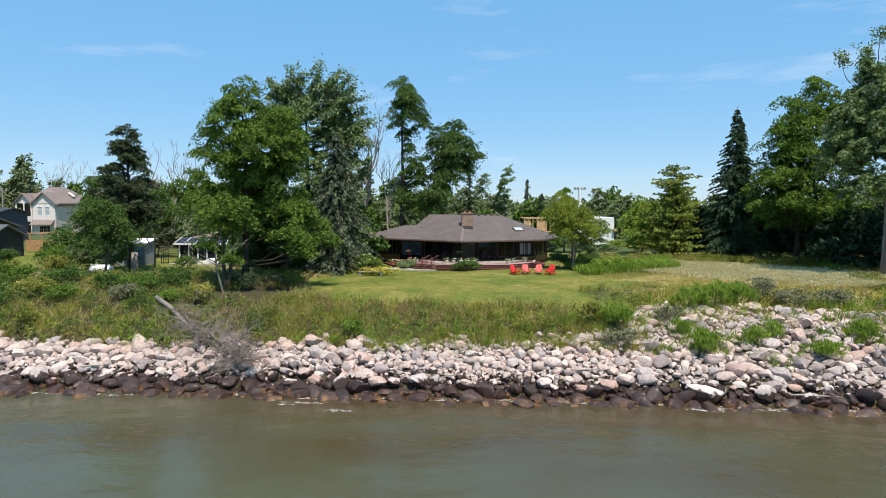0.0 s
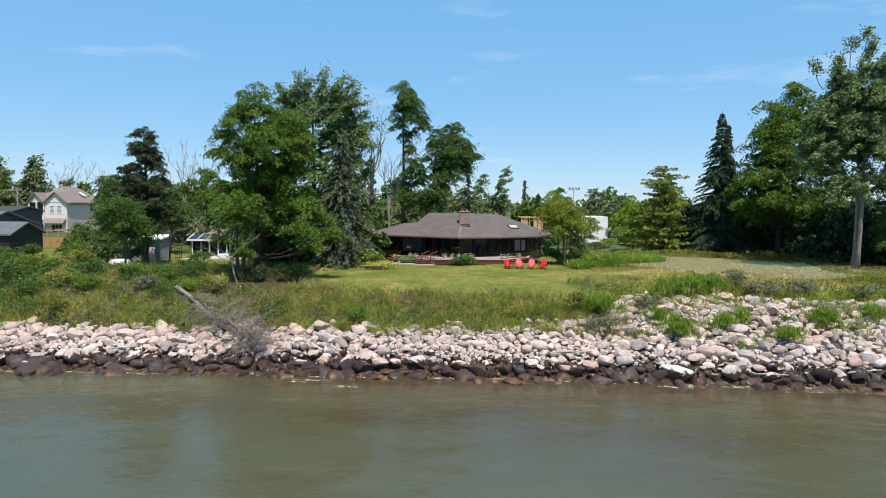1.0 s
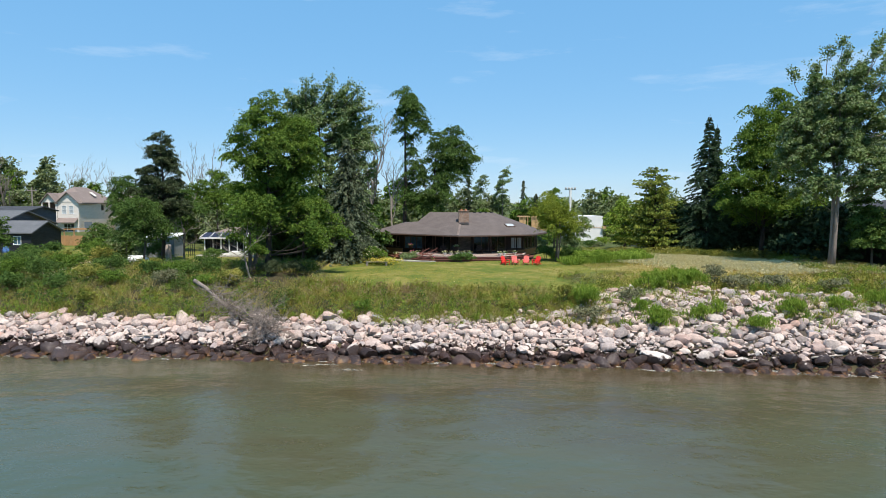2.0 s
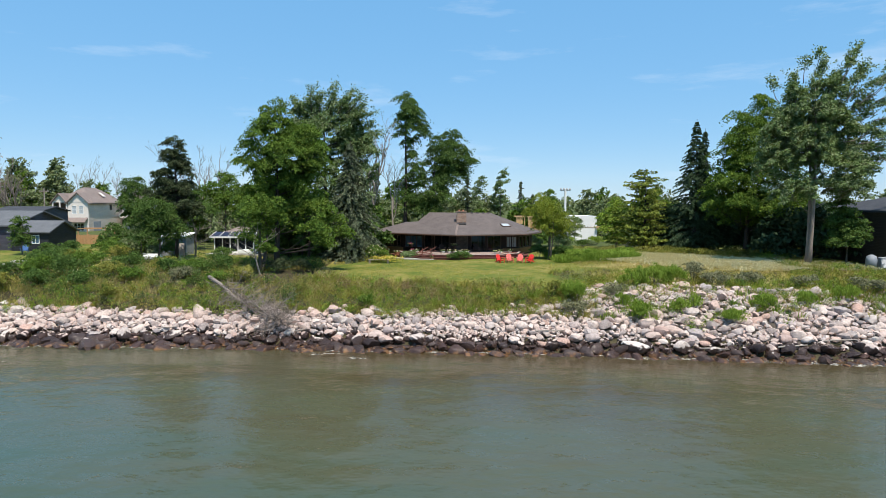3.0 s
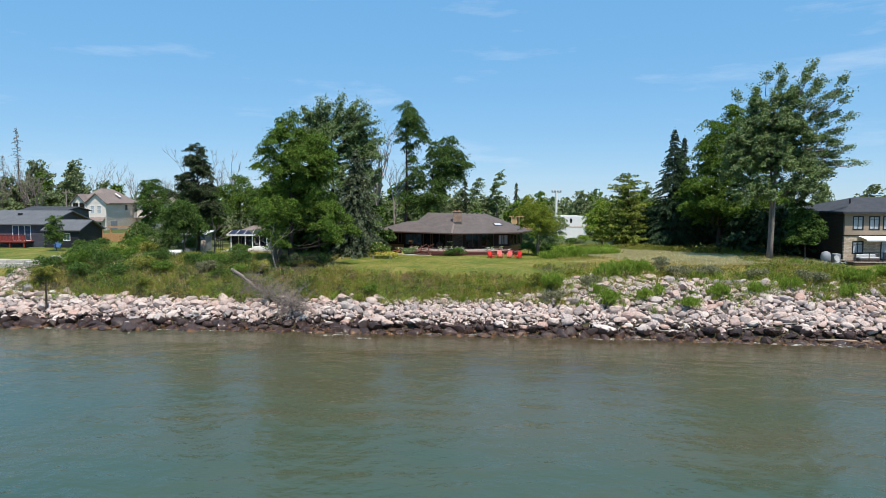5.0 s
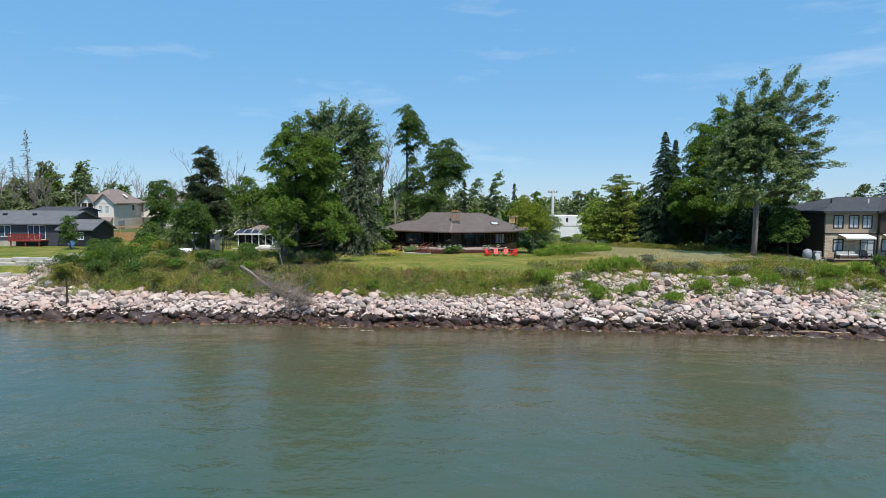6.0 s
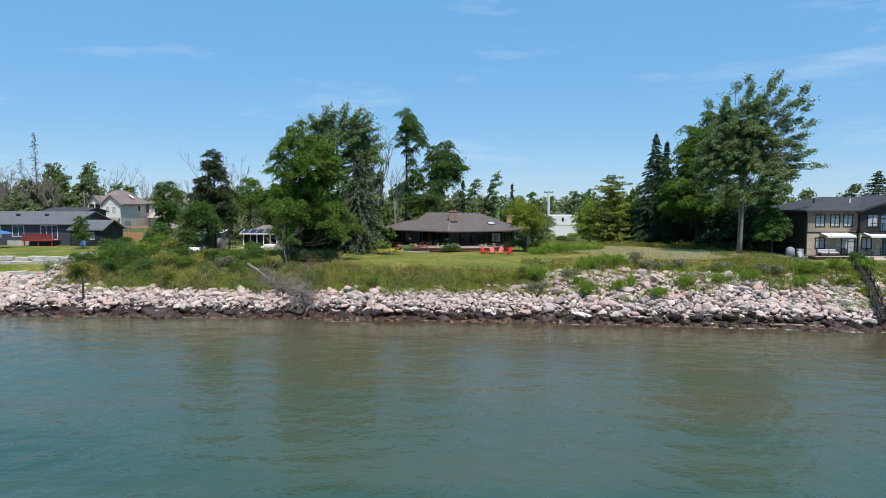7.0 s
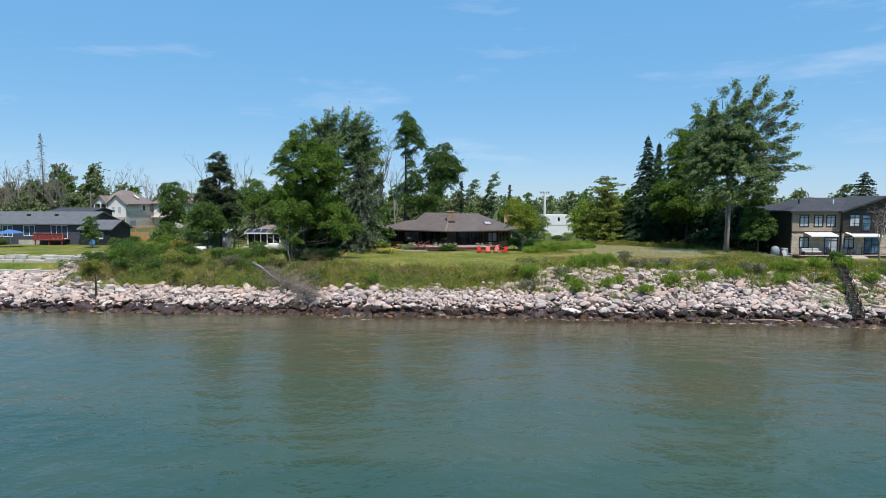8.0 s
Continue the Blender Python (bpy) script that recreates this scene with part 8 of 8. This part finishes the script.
def white_building():
    h = thing("unfinished_building", "flat-topped building under construction in white sheathing", "building", Matrix.Translation((25.1, 101.0, 4.6)))
    holes = [(2.5, 2.9, 3.1, 3.9)]
    part("wall", MB().wall(0, 5.6, 0, 4.25, 0, 0.2, holes), M["house_wrap"], h)
    part("pane", MB().box(2.5, 0.1, 3.1, 2.9, 0.13, 3.9), M["glass"], h)
    part("side_wall", MB().box(0, 0.21, 0, 0.2, 9, 4.25).box(5.4, 0.21, 0, 5.6, 9, 4.25).box(0.2, 8.8, 0, 5.4, 9, 4.25), M["house_wrap"], h)
    part("roof", MB().box(0.0, 0.0, 4.252, 5.6, 9, 4.35), M["house_wrap"], h)
    for k in range(9):
        part("batten", MB().box(0.3 + k * 0.6, -0.02, 2.42, 0.38 + k * 0.6, -0.002, 2.6), M["grey_plastic"], h)
    part("ledger", MB().box(0.05, -0.05, 2.34, 5.5, -0.002, 2.40), M["plywood"], h, "raw timber ledger board")
    part("scaffold", MB().box(5.4, -0.5, 2.2, 6.0, -0.12, 2.6), M["plywood"], h)
    fr = thing("timber_frame", "raw timber framing of an unfinished storey", "building", Matrix.Translation((17.6, 110.0, 4.6)))
    part("plate", MB().box(0, 0, 3.95, 8.6, 0.2, 4.15).box(0, 0, 1.6, 8.6, 0.2, 1.75).box(0, 4.0, 3.95, 8.6, 4.2, 4.15), M["plywood"], fr)
    for k in range(12):
        part("stud", MB().box(k * 0.75, 0.02, 0, k * 0.75 + 0.12, 0.18, 3.95), M["plywood"], fr)
    part("sheathing", MB().box(2.2, 0.21, 1.75, 4.0, 0.24, 3.95).box(0.0, 0.21, 2.6, 1.2, 0.24, 3.95).box(0, 0.21, 0, 8.6, 0.24, 1.6), M["plywood"], fr)


white_building()


def light_pole():
    t = thing("light_pole", "tall pale pole with a crossbar of floodlights", "pole", Matrix.Translation((24.4, 98.0, 4.6)))
    part("mast", MB().tube([(0, 0, 0), (0, 0, 9.0)], [0.26, 0.20], 10), M["white_paint"], t)
    part("crossbar", MB().box(-0.9, -0.08, 8.7, 0.9, 0.08, 8.88, 0.02), M["steel"], t)
    for k in range(4):
        x = -0.75 + 0.5 * k
        part("floodlight", MB().box(x - 0.14, -0.2, 8.87, x + 0.14, 0.1, 9.12, 0.03), M["grey_plastic"], t)


light_pole()


def service_pole(x, y, tall):
    t = thing("utility_pole", "weathered grey timber utility pole behind the yards", "pole", Matrix.Translation((x, y, 4.6)), "utility poles")
    part("mast", MB().tube([(0, 0, -0.1), (0, 0, tall)], [0.15, 0.10], 8), M["deadwood"], t)
    part("crossarm", MB().box(-0.9, -0.06, tall - 0.7, 0.9, 0.06, tall - 0.56, 0.01), M["deadwood"], t)
    for dx in (-0.75, 0.0, 0.75):
        part("insulator", MB().tube([(dx, 0, tall - 0.56), (dx, 0, tall - 0.38)], [0.05, 0.04], 6), M["grey_plastic"], t)


service_pole(-27.6, 88.0, 9.0)
service_pole(-73.0, 112.0, 9.2)


def fence(name, label, x0, x1, y, z0, tall, mat, step=0.16):
    t = thing(name, label, "fence", Matrix.Translation((x0, y, z0)))
    n = int((x1 - x0) / step)
    for k in range(n):
        part("slat", MB().box(k * step, 0, 0.05, k * step + step * 0.85, 0.03, tall, 0.005), M[mat], t)
    for z in (0.3, tall - 0.3):
        part("rail", MB().box(0, 0.031, z, x1 - x0, 0.08, z + 0.09), M[mat], t)
    for k in range(int((x1 - x0) / 2.0) + 1):
        part("post", MB().box(k * 2.0 - 0.05, 0.031, 0, k * 2.0 + 0.05, 0.13, tall + 0.1), M[mat], t)
    return t


fence("board_fence", "new honey-coloured board fence beside the shed", -51.8, -47.6, 84.5, 4.7, 1.5, "fence_wood")
fence("dark_fence", "dark board fence in the shade behind the trees", -13.0, -6.8, 69.5, 4.6, 1.8, "wood_dark")
pg = thing("pergola", "honey-coloured timber pergola above the fence", "pergola", Matrix.Translation((-51.8, 85.5, 4.7)))
for x in (0.0, 4.2):
    for y in (0.0, 2.5):
        part("post", MB().box(x - 0.07, y - 0.07, 0, x + 0.07, y + 0.07, 2.3), M["fence_wood"], pg)
for y in (0.0, 2.5):
    part("beam", MB().box(-0.4, y - 0.06, 2.302, 4.6, y + 0.06, 2.45), M["fence_wood"], pg)

# odds and ends of the yards
gs = thing("grey_shed", "small grey-blue metal shed behind the pine", "shed", Matrix.Translation((-31.0, 66.0, 4.6)))
part("body", MB().box(0, 0, 0, 3.1, 2.6, 2.35, 0.02), M["grey_panel"], gs)
for k in range(10):
    part("rib", MB().box(0.08 + k * 0.31, -0.03, 0.05, 0.14 + k * 0.31, -0.002, 2.3), M["grey_panel"], gs)
part("roof", MB().slab([(-0.2, -0.25, 2.37), (3.3, -0.25, 2.37), (3.3, 2.8, 2.75), (-0.2, 2.8, 2.75)], 0.08), M["house_wrap"], gs)
st = MB()
st.smooth = True
st.tube([(0, 0, -0.1), (0.02, 0, 0.6), (-0.03, 0.02, 1.4), (0.02, 0, 2.05)], [0.36, 0.30, 0.29, 0.27], 12)
solid("tree_stump", st, M["deadwood"], "tall weathered trunk of a felled tree", "stump", m=Matrix.Translation((-25.2, 58.0, float(height(-25.2, 58.0)))))
for x in (-27.2, -24.6):
    tr = thing("trellis", "black metal garden trellis", "trellis", Matrix.Translation((x, 68.2, 4.6)), "trellises")
    for k in range(4):
        part("bar", MB().box(k * 0.25, 0, 0, k * 0.25 + 0.05, 0.05, 2.0), M["frame_dark"], tr)
    for k in range(6):
        part("rung", MB().box(0, 0.051, 0.15 + k * 0.35, 0.8, 0.08, 0.19 + k * 0.35), M["frame_dark"], tr)
ut = thing("small_boat", "upturned white rowing boat in the long grass", "boat", Matrix.Translation((-29.6, 60.6, 4.55)) @ Matrix.Scale(0.75, 4))
mb = MB()
mb.smooth = True
mb.tube([(-1.7, 0, 0.2), (-1.2, 0, 0.25), (0, 0, 0.3), (1.2, 0, 0.25), (1.8, 0, 0.2)], [0.15, 0.5, 0.68, 0.55, 0.1], 12)
part("hull", mb, M["white_paint"], ut)
part("keel", MB().box(-1.3, -0.03, 0.88, 1.3, 0.03, 0.98, 0.01), M["white_paint"], ut)
gable_house("brick_cottage", "salmon brick cottage half hidden by the trees", -24.0, -14.0, 92.0, 100.0, 4.7, 7.4, 9.6, "brick_far", "shingle_taupe", 0.4, [(3.0, 4.6, 0.9, 2.2, 1), (6.5, 8.1, 0.9, 2.2, 1)])


def car(label, m, paint):
    t = thing("car", label, "car", m)
    body = MB()
    prof = [(-2.1, 0.45), (-2.1, 0.85), (-1.9, 0.95), (-1.0, 1.0), (1.75, 1.0), (2.1, 0.85), (2.15, 0.45)]
    n = len(prof)
    body.v = [(x, -0.85, z) for x, z in prof] + [(x, 0.85, z) for x, z in prof]
    body.f = [tuple(range(n)), tuple(range(2 * n - 1, n - 1, -1))] + [(i, i + n, (i + 1) % n + n, (i + 1) % n) for i in range(n)]
    part("body", body, M[paint], t)
    cab = MB()
    cab.v = [(-1.2, -0.8, 1.0), (1.6, -0.8, 1.0), (1.1, -0.65, 1.48), (-0.5, -0.65, 1.48), (-1.2, 0.8, 1.0), (1.6, 0.8, 1.0), (1.1, 0.65, 1.48), (-0.5, 0.65, 1.48)]
    cab.f = [(0, 1, 2, 3), (7, 6, 5, 4), (0, 4, 5, 1), (1, 5, 6, 2), (2, 6, 7, 3), (3, 7, 4, 0)]
    part("cabin", cab, M["glass"], t)
    part("roof", MB().box(-0.52, -0.67, 1.481, 1.12, 0.67, 1.52, 0.01), M[paint], t)
    for x in (-1.35, 1.3):
        for y in (-0.86, 0.86):
            w = part("wheel", MB().tube([(x, y - 0.1, 0.33), (x, y + 0.1, 0.33)], [0.33, 0.33], 14), M["black_tyre"], t)
            part("rim", MB().tube([(x, y - 0.11, 0.33), (x, y + 0.11, 0.33)], [0.19, 0.19], 10), M["steel"], w)


car("silver car parked behind the meadow", pose(31.5, 80.0, 4.68, 0, 0, 8), "white_paint")


# cut-stone terraces of the neighbour's shore
def stone_terrace():
    rng = np.random.default_rng(600)
    t = thing("terrace_wall", "terraces of large cut limestone blocks", "retaining wall", kind="structure")
    sizes = [MB().box(-w / 2, -0.45, 0, w / 2, 0.45, hh, 0.07).mesh("block", M["limestone"]) for w, hh in ((1.3, 0.55), (1.9, 0.6), (2.5, 0.55), (1.6, 0.45), (2.2, 0.7))]
    widths = (1.3, 1.9, 2.5, 1.6, 2.2)
    for s0, rise, x_end, n in ((14.75, 0.05, -42.4, 2), (12.35, -0.05, -41.4, 1)):
        for c in range(n):
            x = x_end - (0.5 * c)
            while x > -68:
                k = int(rng.integers(5))
                x -= widths[k] / 2 + rng.uniform(0.03, 0.2)
                y = float(shore(x)) + s0 + 0.3 * c - 0.1
                ob = new("block", sizes[k])
                ob.parent = t
                zb = (3.60 if s0 > 13 else 2.55) + 0.55 * c
                ob.matrix_basis = pose(x, y + rng.uniform(-0.18, 0.18), zb + rng.uniform(-0.08, 0.06), rng.uniform(-4, 4), rng.uniform(-3, 3), rng.uniform(-7, 7) + 4)
                x -= widths[k] / 2
    for k, (x, y, z, a) in enumerate([(-41.6, 52.9, 3.4, 70), (-41.5, 51.2, 2.9, 85), (-41.4, 52.3, 4.1, 60), (-42.0, 54.0, 4.25, 20), (-40.2, 54.8, 4.3, 12), (-38.2, 55.6, 4.35, 6)]):
        ob = new("block", sizes[k % 5])
        ob.parent = t
        ob.matrix_basis = pose(x, y, z, 0, 0, a)


stone_terrace()


# fallen tree across the bank
def fallen_tree():
    rng = np.random.default_rng(610)
    a, b = Vector((-17.4, 44.4, 4.55)), Vector((-10.2, 38.6, 1.9))
    t = thing("fallen_tree", "dead fallen tree with grey trunk and tangled twigs", "fallen tree", Matrix.Translation(a))
    d = b - a
    mb = MB()
    mb.smooth = True
    mb.tube([d * k / 6 + Vector((0.12 * math.sin(1.7 * k), 0, 0.12 * math.sin(k) - 0.35 * math.sin(k * 0.52))) for k in range(7)], [0.17, 0.15, 0.13, 0.11, 0.09, 0.07, 0.04], 9)
    part("trunk", mb, M["dead_bark"], t)
    tips = []
    for k in range(110):
        f = rng.uniform(0.22, 1.05) if k % 5 < 3 else rng.uniform(0.75, 1.1)
        p = d * f + Vector((0, 0, 0.08))
        v = d.normalized() * rng.uniform(-0.2, 0.8) + Vector((rng.normal() * 0.8, rng.normal() * 0.7, rng.uniform(-0.45, 0.6)))
        ln = rng.uniform(0.9, 2.5)
        e = p + v.normalized() * ln
        low = float(height(a.x + e.x, a.y + e.y)) + 0.45 - a.z
        e.z = max(e.z, low)
        mb = MB()
        pts = limb(mb, rng, p, e, 0.036, 0.010, 0.12, 4, 4)
        part("branch", mb, M["dead_bark"], t)
        tips.append((pts, (e - p).normalized()))
    mb = MB()
    for pts, v in tips:
        for k in range(15):
            q = pts[int(rng.integers(1, 5))]
            w = (v + Vector(rng.normal(size=3)) * 0.8).normalized()
            e = q + w * rng.uniform(0.3, 0.95)
            mb.tube([q, q.lerp(e, 0.5) + Vector(rng.normal(size=3)) * 0.05, e], [0.013, 0.010, 0.005], 3, False)
    tagged(part("brushwood", mb, M["dead_bark"], t), kind="stuff")


fallen_tree()

st = MB().tube([(0, 0, -0.4), (0.05, 0, 1.0), (0.0, 0.03, 2.1)], [0.10, 0.09, 0.07], 7)
solid("old_stake", st, M["bark_dark"], "blackened old timber stake between the rocks", "stake", m=Matrix.Translation((-33.0, 40.0, 1.6)))

rng_d = np.random.default_rng(620)
for k, (x, s, ln, a, r) in enumerate([(11.2, 1.6, 2.6, 5, 0.05), (9.5, 0.9, 1.5, -35, 0.04), (-8.0, 1.2, 1.3, 40, 0.045), (-18.8, 1.3, 1.4, 25, 0.06), (31.5, 1.4, 2.6, 8, 0.06), (36.0, 0.3, 4.6, -8, 0.12), (28.0, 0.8, 2.4, 12, 0.07),
                                      (22.5, 0.4, 2.0, -12, 0.06), (-21.5, 1.6, 0.9, 70, 0.05), (3.0, 1.0, 1.2, 20, 0.035)]):
    y = float(shore(x)) + s
    mb = MB()
    mb.smooth = True
    mb.tube([(-ln / 2, 0, 0), (-ln / 6, rng_d.normal() * 0.06, 0.04), (ln / 5, rng_d.normal() * 0.06, 0.0), (ln / 2, 0, 0.05)], [r, r * 0.95, r * 0.8, r * 0.5], 7)
    solid("driftwood", mb, M["driftwood" if r < 0.1 else "log_tan"], "bleached driftwood stick lying on the rocks" if r < 0.1 else "long tan weathered log washed up against the rocks", "driftwood", "driftwood", m=pose(x, y, float(height(x, y)) + (0.55 if r < 0.1 else 0.25), 0, 0, a))


def foam():
    """Lacy sheets of foam where ripples break among the stones, and two small crests farther out."""
    rng = np.random.default_rng(630)
    mb = MB()
    spots = [(-5.3, -1.5, 1.1, 0.16), (-3.3, -2.7, 0.7, 0.20), (-6.3, -1.9, 0.5, 0.10)]
    spots += [(x + rng.uniform(-1, 1), rng.uniform(-0.75, -0.15), rng.uniform(0.5, 1.3), rng.uniform(0.12, 0.36)) for x in np.arange(-46, 16, 2.3)]
    spots += [(x + rng.uniform(-0.5, 0.5), rng.uniform(-0.9, -0.2), rng.uniform(0.5, 1.4), rng.uniform(0.2, 0.5)) for x in np.arange(16, 46, 1.3)]
    for x, s, w, d in spots:
        n = 26
        ph = rng.uniform(0, 6.28, 3)
        y = float(shore(x)) + s
        pts = []
        for i in range(n):
            a = 2 * math.pi * i / n
            k = 1 + 0.28 * math.sin(3 * a + ph[0]) + 0.18 * math.sin(5 * a + ph[1]) + 0.12 * math.sin(9 * a + ph[2])
            pts.append((x + w * k * math.cos(a), y + d * k * math.sin(a) - 0.09 * w * k * math.cos(a), 0.022))
        mb.slab(pts, 0.012)
    solid("foam", mb, M["foam"], "thin white lacy foam along the stones", "foam", kind="stuff")


foam()
build_rocks()
